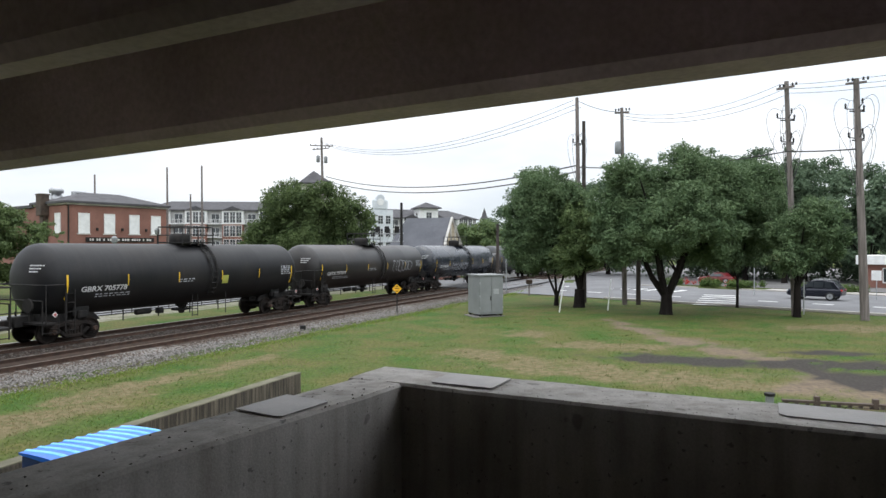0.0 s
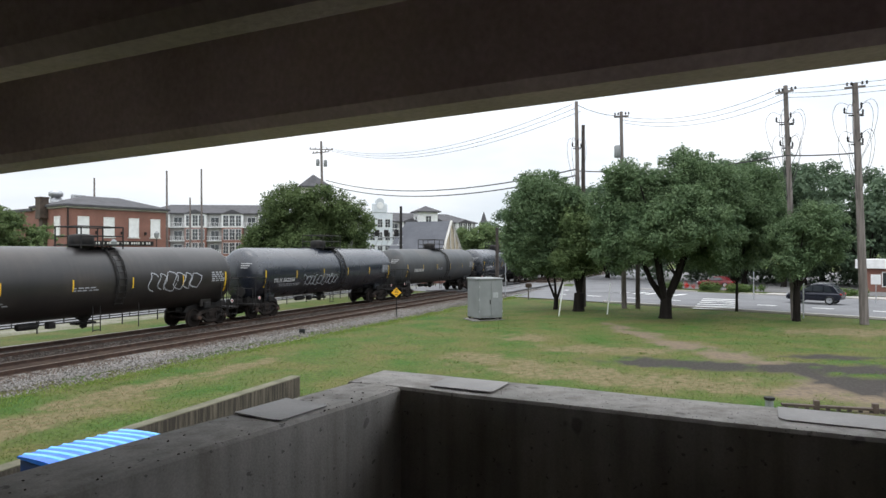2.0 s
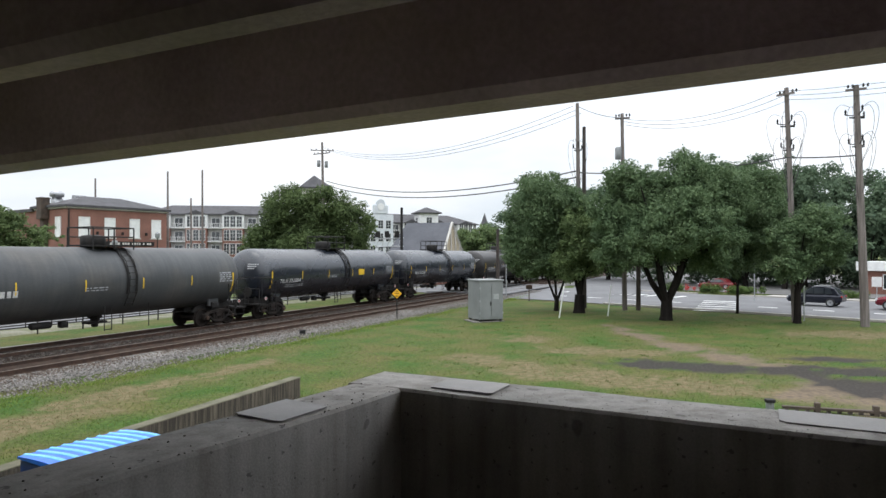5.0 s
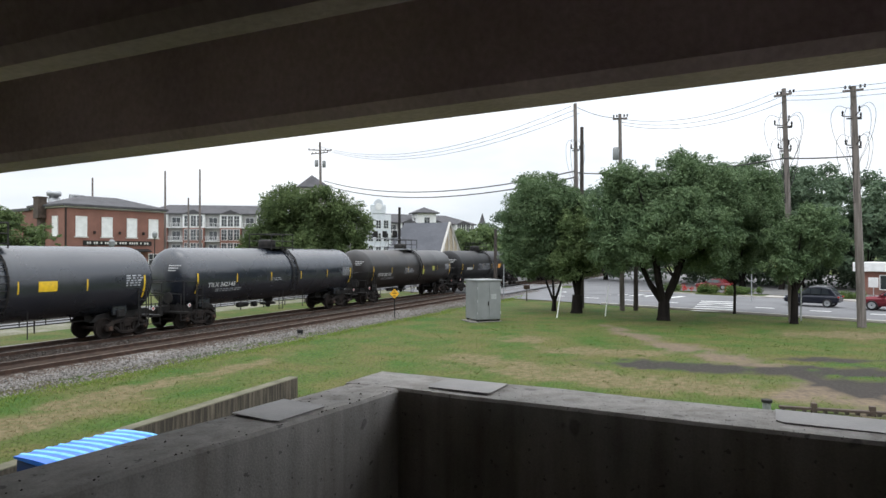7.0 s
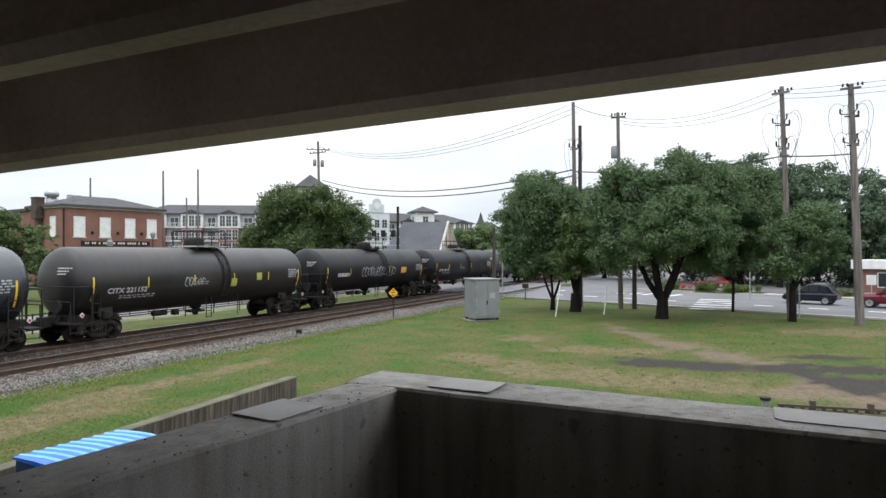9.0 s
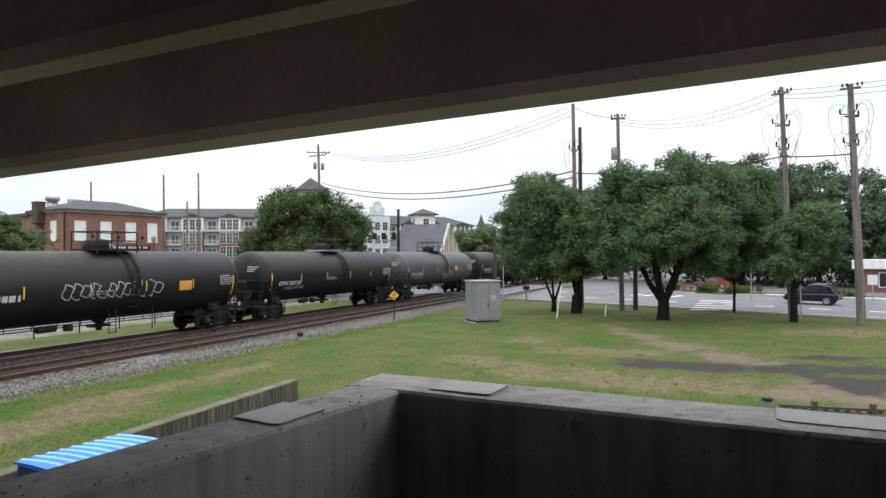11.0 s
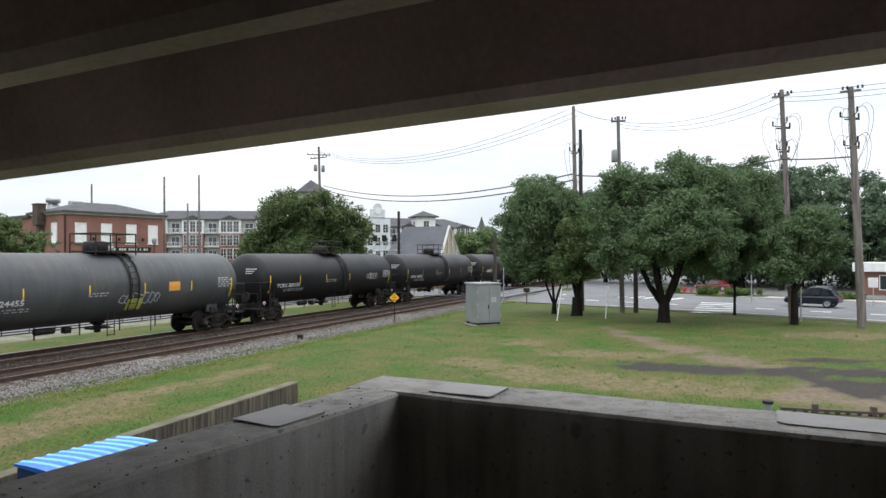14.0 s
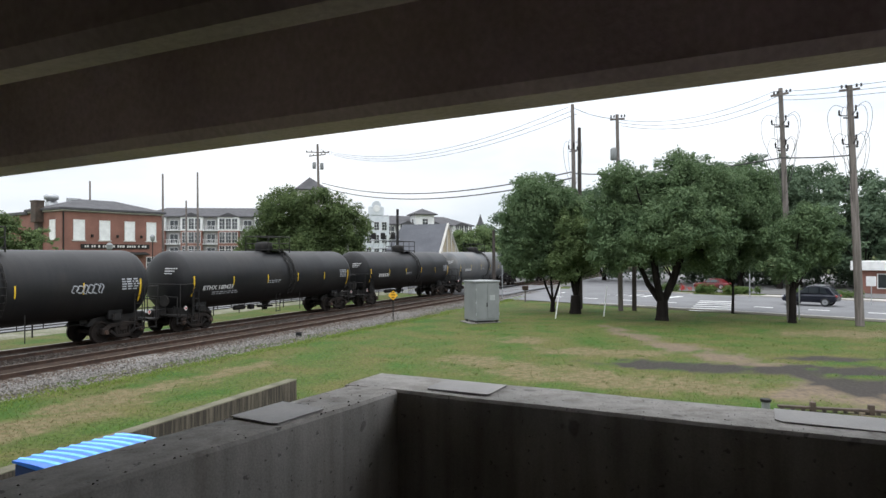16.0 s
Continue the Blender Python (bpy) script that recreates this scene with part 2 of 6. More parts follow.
# ---------------------------------------------------------------- building blocks
def join_box(bm, m, sx, sy, sz, bevel=0.0):
    """A box of that size about the origin of m."""
    got = bmesh.ops.create_cube(bm, size=1.0)
    vs = got["verts"]
    bmesh.ops.transform(bm, matrix=m @ Matrix.Diagonal((sx, sy, sz, 1)), verts=vs)
    if bevel:
        es = list({e for v in vs for e in v.link_edges})
        bmesh.ops.bevel(bm, geom=es, offset=bevel, segments=1, affect="EDGES", profile=0.5)
    return bm


def box(sx, sy, sz, at=(0, 0, 0), bevel=0.0, rz=0.0, rx=0.0, ry=0.0):
    return join_box(bmesh.new(), pose(*at, rx, ry, rz), sx, sy, sz, bevel)


def rod(bm, a, b, r, r2=None, n=8):
    a, b = Vector(a), Vector(b)
    d = b - a
    if d.length < 1e-6:
        return bm
    m = Matrix.Translation((a + b) / 2) @ d.to_track_quat("Z", "Y").to_matrix().to_4x4()
    bmesh.ops.create_cone(bm, cap_ends=True, segments=n, radius1=r, radius2=r if r2 is None else r2, depth=d.length, matrix=m)
    return bm


def lathe(bm, profile, m=Matrix(), n=24):
    """Turn (radius, height) pairs round the z axis of m."""
    rings = []
    for r, z in profile:
        rings.append([bm.verts.new(m @ Vector((r * math.cos(2 * math.pi * i / n), r * math.sin(2 * math.pi * i / n), z))) for i in range(n)])
    for a, b in zip(rings, rings[1:]):
        for i in range(n):
            bm.faces.new((a[i], a[(i + 1) % n], b[(i + 1) % n], b[i]))
    bm.faces.new(rings[0][::-1])
    bm.faces.new(rings[-1])
    return bm


def mesh_of(name, bm, mat, smooth=False):
    bmesh.ops.recalc_face_normals(bm, faces=bm.faces)
    me = bpy.data.meshes.new(name)
    bm.to_mesh(me)
    bm.free()
    me.materials.append(mat)
    if smooth:
        me.shade_smooth()
    return me


def part(name, bm, mat, parent=None, label="", smooth=False):
    ob = new(name, mesh_of(name, bm, mat, smooth))
    if parent is not None:
        ob.parent = parent
    return tagged(ob, label)


def piece(name, me, parent, m=Matrix()):
    ob = new(name, me)
    ob.parent = parent
    ob.matrix_basis = m
    return ob


def root(name, m, label, category, group="", kind=""):
    ob = new(name)
    ob.matrix_basis = m
    return tagged(ob, label, category, group, kind)


def sheet(name, rows_of_points, mat, label, kind="structure", category=""):
    """A surface through a grid of points."""
    w = len(rows_of_points[0])
    vs = [p for r in rows_of_points for p in r]
    fs = [(i * w + j, i * w + j + 1, (i + 1) * w + j + 1, (i + 1) * w + j) for i in range(len(rows_of_points) - 1) for j in range(w - 1)]
    me = bpy.data.meshes.new(name)
    me.from_pydata(vs, [], fs)
    me.materials.append(mat)
    me.shade_smooth()
    return tagged(new(name, me), label, category, "", kind)


def text_bm(words, size, depth=0.004):
    """Lettering with the built-in font, as a mesh in its own xy plane, centred."""
    cu = bpy.data.curves.new("lettering", "FONT")
    cu.body, cu.size, cu.align_x, cu.align_y, cu.extrude, cu.resolution_u, cu.offset = words, size, "CENTER", "CENTER", depth, 2, size * 0.022
    ob = bpy.data.objects.new("lettering", cu)
    scene.collection.objects.link(ob)
    me = bpy.data.meshes.new_from_object(ob.evaluated_get(bpy.context.evaluated_depsgraph_get()))
    bm = bmesh.new()
    bm.from_mesh(me)
    bpy.data.objects.remove(ob)
    bpy.data.meshes.remove(me)
    return bm


def tube(bm, pts, r, n=6):
    """One round bar swept along a line of places."""
    pts = [Vector(p) for p in pts]
    rings = []
    for i, p in enumerate(pts):
        d = (pts[min(i + 1, len(pts) - 1)] - pts[max(i - 1, 0)]).normalized()
        a = d.orthogonal().normalized() if not rings else (last - d * last.dot(d)).normalized()
        last = a
        b = d.cross(a)
        rings.append([bm.verts.new(p + (a * math.cos(2 * math.pi * k / n) + b * math.sin(2 * math.pi * k / n)) * r) for k in range(n)])
    for u, v in zip(rings, rings[1:]):
        for k in range(n):
            bm.faces.new((u[k], u[(k + 1) % n], v[(k + 1) % n], v[k]))
    bm.faces.new(rings[0][::-1])
    bm.faces.new(rings[-1])
    return bm


# ---------------------------------------------------------------- plan
TURN = radians(24.35)                   # the track's way, to the right of straight ahead
ALONG = Vector((math.sin(TURN), math.cos(TURN), 0))
ASIDE = Vector((-math.cos(TURN), math.sin(TURN), 0))
FAR_TRACK, NEAR_TRACK = 25.56, 21.9
RAIL = 0.22


def beside(s, d, z=0.0):
    """A place s metres along the railway and d metres from the camera's line along it."""
    return ALONG * s + ASIDE * d + Vector((0, 0, z))


def track_pose(s, d, z=0.0):
    """x along the railway (away), y to the far side of it."""
    m = Matrix((ALONG, ASIDE, Vector((0, 0, 1)))).transposed().to_4x4()
    return Matrix.Translation(beside(s, d, z)) @ m


ROAD = Vector((0.722, -0.692, 0))
ROAD_N = Vector((0.692, 0.722, 0))


def road_at(r, n, z=0.0):
    return ROAD * r + ROAD_N * n + Vector((0, 0, z))

# ---------------------------------------------------------------- ground, railway, road
def ground_height(x, y):
    if 0.692 * x + 0.722 * y > 43.5 or y > 60:
        return -0.03
    return 0.05 * noise.noise((x * 0.12, y * 0.12, 0.0)) + 0.02 * noise.noise((x * 0.6, y * 0.6, 3.0)) - 0.02


# bare and dry places of the lawn: x, y, half sizes along and across, turn in degrees
DRY = ((3.9, 30.0, 1.5, 1.1, 0), (2.9, 22.3, 1.7, 1.5, -15), (5.2, 20.9, 2.2, 1.6, -20), (7.6, 19.6, 2.4, 1.3, -20), (9.4, 18.6, 1.6, 1.0, -20), (-9.2, 18.2, 0.8, 3.6, -22), (-10.2, 14.6, 1.0, 3.4, -22),
       (20.5, 32.0, 4.0, 1.5, -8), (1.0, 24.2, 1.1, 1.6, 10), (6.6, 26.4, 2.6, 1.2, -10), (-7.2, 22.6, 0.5, 2.2, -22), (-5.6, 15.5, 0.7, 2.0, -22))
EARTH = ((9.4, 31.6, 0.8, 2.4, 10), (10.1, 27.8, 1.2, 2.6, 10), (10.8, 25.0, 1.4, 1.7, 0), (11.2, 23.4, 1.5, 1.0, 0), (11.0, 18.9, 1.3, 2.2, -35), (12.2, 17.6, 1.8, 2.6, -30), (9.3, 34.5, 0.5, 1.8, 15))
GRITTY = ((7.6, 23.2, 2.0, 1.0, -16), (10.2, 22.4, 2.3, 1.05, -10), (13.4, 21.9, 2.8, 1.0, -6), (13.0, 19.4, 1.9, 1.6, -25), (14.6, 24.6, 1.6, 0.6, 0), (17.5, 24.2, 1.2, 0.5, 0), (13.5, 16.8, 1.6, 2.0, -20))


def patches(x, y, spots, soft=2.2):
    best = 0.0
    for cx, cy, a, b, turn in spots:
        c, s = math.cos(radians(turn)), math.sin(radians(turn))
        u, v = (x - cx) * c + (y - cy) * s, -(x - cx) * s + (y - cy) * c
        q = 1.35 - math.hypot(u / a, v / b) + 0.8 * noise.noise((x * 0.9, y * 0.9, 7.0)) + 0.6 * noise.noise((x * 2.7, y * 2.7, 2.0))
        best = max(best, min(1.0, max(0.0, q * soft)))
    return best


def lawn_state(x, y):
    """How dry, how bare and how gravelly the lawn is at a place."""
    return patches(x, y, DRY, 1.7), patches(x, y, EARTH, 1.3), patches(x, y, GRITTY, 2.0)


def lawn_material():
    m = material("lawn", (0.038, 0.083, 0.011), (0.092, 0.089, 0.028), 0.95, scale=0.5, fine=9, bump=0.8, grain=0.42, spec=0.2, low=0.33, high=0.62)
    n, l = m.node_tree.nodes, m.node_tree.links
    bsdf = n["Principled BSDF"]
    last = bsdf.inputs["Base Color"].links[0].from_socket
    at = n.new("ShaderNodeAttribute")
    at.attribute_name = "lawn_state"
    sep = n.new("ShaderNodeSeparateColor")
    l.new(at.outputs["Color"], sep.inputs[0])
    co = n.new("ShaderNodeTexCoord")
    for k, (name, col, grain_scale) in enumerate((("Red", ((0.092, 0.086, 0.035), (0.165, 0.13, 0.072)), 4.0), ("Green", ((0.175, 0.13, 0.088), (0.105, 0.083, 0.06)), 6.0), ("Blue", ((0.019, 0.017, 0.016), (0.052, 0.045, 0.039)), 10.0))):
        nz = n.new("ShaderNodeTexNoise")
        nz.inputs["Scale"].default_value, nz.inputs["Detail"].default_value = grain_scale, 6.0
        l.new(co.outputs["Object"], nz.inputs["Vector"])
        rp = n.new("ShaderNodeValToRGB")
        rp.color_ramp.elements[0].position, rp.color_ramp.elements[0].color = 0.35, (*col[0], 1)
        rp.color_ramp.elements[1].position, rp.color_ramp.elements[1].color = 0.65, (*col[1], 1)
        l.new(nz.outputs["Fac"], rp.inputs[0])
        # ragged edge: the patch's weight against the grain
        fac = n.new("ShaderNodeMath")
        fac.operation = "MULTIPLY_ADD"
        fac.inputs[1].default_value, fac.inputs[2].default_value = 1.1, -0.55
        l.new(nz.outputs["Fac"], fac.inputs[0])
        add = n.new("ShaderNodeMath")
        add.operation = "ADD"
        add.use_clamp = True
        l.new(fac.outputs[0], add.inputs[0])
        l.new(sep.outputs[name], add.inputs[1])
        mul = n.new("ShaderNodeMath")
        mul.operation = "MULTIPLY"
        l.new(add.outputs[0], mul.inputs[0])
        l.new(sep.outputs[name], mul.inputs[1])
        mx = n.new("ShaderNodeMix")
        mx.data_type = "RGBA"
        l.new(mul.outputs[0], mx.inputs["Factor"])
        l.new(last, mx.inputs[6])
        l.new(rp.outputs[0], mx.inputs[7])
        last = mx.outputs[2]
    l.new(last, bsdf.inputs["Base Color"])
    return m


def build_ground():
    xs = [-1500, -600, -250, -120, -70, -50, -40, -30, -24] + [-20 + i * 0.4 for i in range(120)] + [28, 30, 34, 40, 50, 70, 120, 250, 600, 1500]
    ys = [-300, -60, -10, 0] + [6 + i * 0.4 for i in range(100)] + [46, 48, 50, 55, 60, 70, 85, 110, 160, 260, 600, 1800]
    ob = sheet("ground", [[(x, y, ground_height(x, y)) for x in xs] for y in ys], lawn_material(), "mown green lawn with dry tan and bare earth patches")
    col = ob.data.attributes.new("lawn_state", "FLOAT_COLOR", "POINT")
    vals = []
    for y in ys:
        for x in xs:
            vals += [*lawn_state(x, y), 1.0] if -21 < x < 30 and 5 < y < 48 else [0, 0, 0, 1]
    col.data.foreach_set("color", vals)


def strip(name, d0, d1, s0, s1, z_in, z_out, mat, label, step=2.0):
    n = int((s1 - s0) / step)
    ds = [d0 + (d1 - d0) * k / 6 for k in range(7)]
    rows_ = []
    for i in range(n + 1):
        s = s0 + (s1 - s0) * i / n
        rows_.append([beside(s, d, (z_in if 0 < k < 6 else z_out) + 0.03 * noise.noise((s * 0.7, d * 0.7, 5))) for k, d in enumerate(ds)])
    return sheet(name, rows_, mat, label)


def build_railway():
    strip("ballast_bed", 18.2, 29.2, -60, 420, 0.05, -0.12, BALLAST, "grey crushed stone ballast of a double railway")
    strip("oily_bed", 20.75, 27.4, -60, 420, 0.085, 0.03, OILY, "dark oil-stained ballast between the rails")
    strip("verge_beyond", 31.4, 34.6, -60, 72, 0.03, -0.06, VERGE, "dusty pale verge with thin dry grass beyond the railway")
    strip("pavement_beyond", 34.5, 40.0, 0, 72, 0.035, -0.05, ASPHALT, "grey pavement beyond the railway fence")
    for nm, d in (("near_track", NEAR_TRACK), ("far_track", FAR_TRACK)):
        tr = root(nm, Matrix(), "rusty steel railway track on dark timber ties", "railway track", "railway tracks", "structure")
        for side in (-0.76, 0.76):
            bm = bmesh.new()
            base = track_pose(0, d + side)
            for w, h, z in ((0.14, 0.03, RAIL - 0.155), (0.025, 0.12, RAIL - 0.085), (0.075, 0.04, RAIL - 0.022)):
                join_box(bm, base @ pose(180, 0, z), 480, w, h)
            rail = part("rail", bm, RUST, tr)
            bm = bmesh.new()
            join_box(bm, base @ pose(180, 0, RAIL), 480, 0.06, 0.006)
            part("running_surface", bm, RAILTOP, rail, "worn bright rail head")
        me = mesh_of("tie", box(0.22, 2.6, 0.16, bevel=0.012), TIE)
        rng = random.Random(3)
        for i in range(150):
            s = -6 + i * 0.54
            piece("tie", me, tr, track_pose(s, d + rng.uniform(-0.04, 0.04), RAIL - 0.24) @ pose(0, 0, 0, 0, 0, rng.uniform(-1, 1)))


def build_road():
    rows_ = [[road_at(r, n, -0.02 + 0.05) for n in (45.0, 49, 53.7, 58, 62.5)] for r in range(-160, 161, 4)]
    sheet("road", rows_, ASPHALT, "worn grey asphalt road across the railway")
    rows_ = [[Vector((17.5 + 0.26 * q + w, 66 + q, 0.055)) for w in (-5, 0, 6)] for q in range(-4, 120, 4)]
    sheet("side_road", rows_, ASPHALT, "grey asphalt side street")


build_ground()
build_railway()
build_road()


# ---------------------------------------------------------------- bridge and parapets


def build_bridge():
    way = Vector((-2.637, 1.0, -0.126)).normalized()
    side = Vector((0.355, 0.935, 0)).normalized()
    up = way.cross(side) * -1
    if up.z < 0:
        up = -up

    def girder(start, width, label):
        m = Matrix((way, side, up)).transposed().to_4x4()
        m.translation = Vector(start)
        bm = bmesh.new()
        # a deep web whose lower arrises are cut off at a slant, its outer lower edge on the start line
        c = 0.042
        prof = [(0, 0), (c, 0.055), (c, 1.45), (-width - c, 1.45), (-width - c, 0.055), (-width, 0)]
        a = [bm.verts.new(m @ Vector((-11, p, q))) for p, q in prof]
        b = [bm.verts.new(m @ Vector((40, p, q))) for p, q in prof]
        for i in range(len(prof)):
            j = (i + 1) % len(prof)
            bm.faces.new((a[i], a[j], b[j], b[i]))
        bm.faces.new(a[::-1])
        bm.faces.new(b)
        return tagged(part("bridge_girder", bm, GIRDER), label, "girder", "bridge girders", "structure")

    girder((0, 3.449, 4.72), 0.264, "grey-brown concrete bridge girder with paler soffit")
    girder((-0.726, 2.153, 4.72), 0.12, "grey-brown concrete bridge girder with paler soffit")
    girder((-0.84, 0.55, 4.72), 0.264, "grey-brown concrete bridge girder with paler soffit")
    girder((-0.95, -1.1, 4.72), 0.264, "grey-brown concrete bridge girder with paler soffit")
    m = Matrix((way, side, up)).transposed().to_4x4()
    m.translation = Vector((0, 3.449, 4.72))
    bm = bmesh.new()
    join_box(bm, m @ pose(14.5, -4.2, 1.58), 51, 9.0, 0.24)
    tagged(part("bridge_deck", bm, DECK), "dark concrete bridge deck slab overhead", "bridge deck", "", "structure")


C0 = Vector((-0.198, 2.826, 0))
L_WAY, L_OUT = Vector((-0.523, -0.852, 0)).normalized(), Vector((-0.852, 0.523, 0)).normalized()
R_WAY, R_OUT = Vector((0.897, -0.442, 0)).normalized(), Vector((0.442, 0.897, 0)).normalized()


def wall_block(name, start, way, out, length, thick, z0, z1, mat, label, cuts=30, rough=0.004):
    """A cast wall with a slightly uneven top and eased arrises."""
    bm = bmesh.new()
    e = 0.012
    prof = [(0, z0), (0, z1 - e), (e, z1), (thick * 0.35, z1 + 0.002), (thick * 0.7, z1 + 0.001), (thick - e, z1), (thick, z1 - e), (thick, z0)]
    rings = []
    for i in range(cuts + 1):
        s = length * i / cuts
        ring = []
        for d, z in prof:
            p = start + way * s + out * d + Vector((0, 0, z))
            p += Vector([noise.noise((p.x * 3 + k * 9, p.y * 3, p.z * 3)) for k in range(3)]) * rough
            ring.append(bm.verts.new(p))
        rings.append(ring)
    n = len(prof)
    for a, b in zip(rings, rings[1:]):
        for i in range(n):
            bm.faces.new((a[i], a[(i + 1) % n], b[(i + 1) % n], b[i]))
    bm.faces.new(rings[0])
    bm.faces.new(rings[-1][::-1])
    return tagged(part(name, bm, mat), label, "wall", "", "structure")


def cap_plate(corner_a, corner_b, depth_way, depth, label):
    """A thin plate with a clipped corner lying on a wall top."""
    a, b = Vector(corner_a), Vector(corner_b)
    w = b - a
    n = Vector(depth_way) * depth
    pts = [a + w * 0.05, b - w * 0.03, b + n * 0.06, b + n, a + n, a + n * 0.12]
    bm = bmesh.new()
    lo = [bm.verts.new(p) for p in pts]
    hi = [bm.verts.new(p + Vector((0, 0, 0.005))) for p in pts]
    bm.faces.new(lo[::-1])
    bm.faces.new(hi)
    for i in range(len(pts)):
        j = (i + 1) % len(pts)
        bm.faces.new((lo[i], lo[j], hi[j], hi[i]))
    return tagged(part("cap_plate", bm, PLATE), label, "cover plate", "cover plates")


def prism_foot(bm, foot, z0, z1):
    lo = [bm.verts.new((x, y, z0)) for x, y in foot]
    hi = [bm.verts.new((x, y, z1)) for x, y in foot]
    bm.faces.new(lo[::-1])
    bm.faces.new(hi)
    for i in range(len(foot)):
        j = (i + 1) % len(foot)
        bm.faces.new((lo[i], lo[j], hi[j], hi[i]))


def build_parapet():
    wall_block("parapet_wall_left", C0 - R_WAY * 0.0, L_WAY, L_OUT, 8.4, 0.272, -0.5, 3.4, CONCRETE, "grey weathered concrete parapet wall with stained top")
    wall_block("parapet_wall_right", C0 - R_WAY * 0.285, R_WAY, R_OUT, 9.0, 0.335, -0.5, 3.403, CONCRETE, "dark shaded concrete parapet wall with rough pale top")
    z = 3.404
    cap_plate((-0.586, 2.254, z), (-0.454, 2.483, z), L_OUT, 0.225, "dark grey metal plate lying on the parapet top")
    cap_plate((-0.08, 2.843 - 0.008, z + 0.003), (0.19, 2.703, z + 0.003), R_OUT, 0.22, "pale grey metal plate lying on the parapet top")
    cap_plate((1.167, 2.27, z + 0.003), (1.60, 2.057, z + 0.003), R_OUT, 0.2, "pale grey metal plate lying on the parapet top")
    # the landing on which the camera stands, and unseen walls added to block light
    bm = bmesh.new()
    foot = [C0, C0 + R_WAY * 5.4, Vector((4.6, -4.7, 0)), Vector((-4.4, -4.7, 0)), C0 + L_WAY * 7.5]
    prism_foot(bm, [(p.x, p.y) for p in foot], 2.13, 2.33)
    tagged(part("landing_floor", bm, LOW_BOUNCE), "concrete landing floor under the bridge", "floor", "", "structure")
    bm = bmesh.new()
    join_box(bm, pose(0, -4.9, 3.4), 26, 0.4, 8.0)
    tagged(part("unseen_back_wall", bm, LOW_BOUNCE), "unseen concrete wall that blocks light from behind", "wall", "", "structure")
    # out of view, added to block light: on the left parapet and at right
    wall_block("unseen_left_wall", C0 + L_WAY * 1.8 + L_OUT * 0.01, L_WAY, L_OUT, 6.6, 0.25, 3.41, 6.2, LOW_BOUNCE, "unseen concrete wall that blocks light from the left", 12)
    wall_block("unseen_right_wall", Vector((4.6, 0.3, 0)), Vector((0, -1, 0)), Vector((1, 0, 0)), 5.0, 0.3, 2.0, 3.4, LOW_BOUNCE, "unseen low concrete wall that blocks light from the right", 12)
    end = Vector((-4.05, 17.85, 0))
    way = Vector((-0.36, -0.933, 0)).normalized()
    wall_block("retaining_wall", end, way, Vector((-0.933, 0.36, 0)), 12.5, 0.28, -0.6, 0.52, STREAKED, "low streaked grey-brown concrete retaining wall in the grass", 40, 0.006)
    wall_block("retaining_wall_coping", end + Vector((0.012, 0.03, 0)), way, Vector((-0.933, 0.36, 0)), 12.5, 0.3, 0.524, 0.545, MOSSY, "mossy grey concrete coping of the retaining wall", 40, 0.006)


build_bridge()
build_parapet()


# ---------------------------------------------------------------- trees
def leaves_mesh(name, centres, normals, sizes, mat, rng):
    """Many small folded leaves, each of two triangles."""
    n = len(centres)
    a = rng.normal(size=(n, 3))
    a -= normals * (a * normals).sum(1, keepdims=True)
    a /= np.linalg.norm(a, axis=1, keepdims=True) + 1e-9
    b = np.cross(normals, a)
    s = sizes[:, None]
    p0, p2 = centres - a * s, centres + a * s
    p1 = centres + b * s * 0.55 + normals * s * 0.25
    p3 = centres - b * s * 0.55 + normals * s * 0.25
    vs = np.stack([p0, p1, p2, p3], 1).reshape(-1, 3)
    fs = np.arange(4 * n).reshape(n, 4)
    tri = np.concatenate([fs[:, [0, 1, 2]], fs[:, [0, 2, 3]]])
    me = bpy.data.meshes.new(name)
    me.vertices.add(len(vs))
    me.vertices.foreach_set("co", vs.ravel())
    me.loops.add(tri.size)
    me.loops.foreach_set("vertex_index", tri.ravel().astype(np.int32))
    me.polygons.add(len(tri))
    me.polygons.foreach_set("loop_start", np.arange(0, tri.size, 3, dtype=np.int32))
    me.update(calc_edges=True)
    me.validate()
    me.materials.append(mat)
    return me


def crown_points(rng, clumps, per, flat=0.68):
    """Points in the outer part of each clump (x, y, z, radius)."""
    cs, ns = [], []
    for x, y, z, r in clumps:
        k = int(per * 1.25 * r * r)
        d = rng.normal(size=(k, 3))
        d /= np.linalg.norm(d, axis=1, keepdims=True)
        lump = 1 + 0.22 * np.sin(d[:, :1] * 7 + x) * np.cos(d[:, 1:2] * 6 + y) + 0.15 * np.sin(d[:, 2:] * 9 + z)
        q = rng.random((k, 1)) ** 0.45
        cs.append(np.array((x, y, z)) + d * q * r * lump * np.array((1, 1, flat)))
        nn = d * 0.6 + rng.normal(size=(k, 3)) * 0.5 + np.array((0, 0, 0.5))
        ns.append(nn / np.linalg.norm(nn, axis=1, keepdims=True))
    return np.concatenate(cs), np.concatenate(ns)


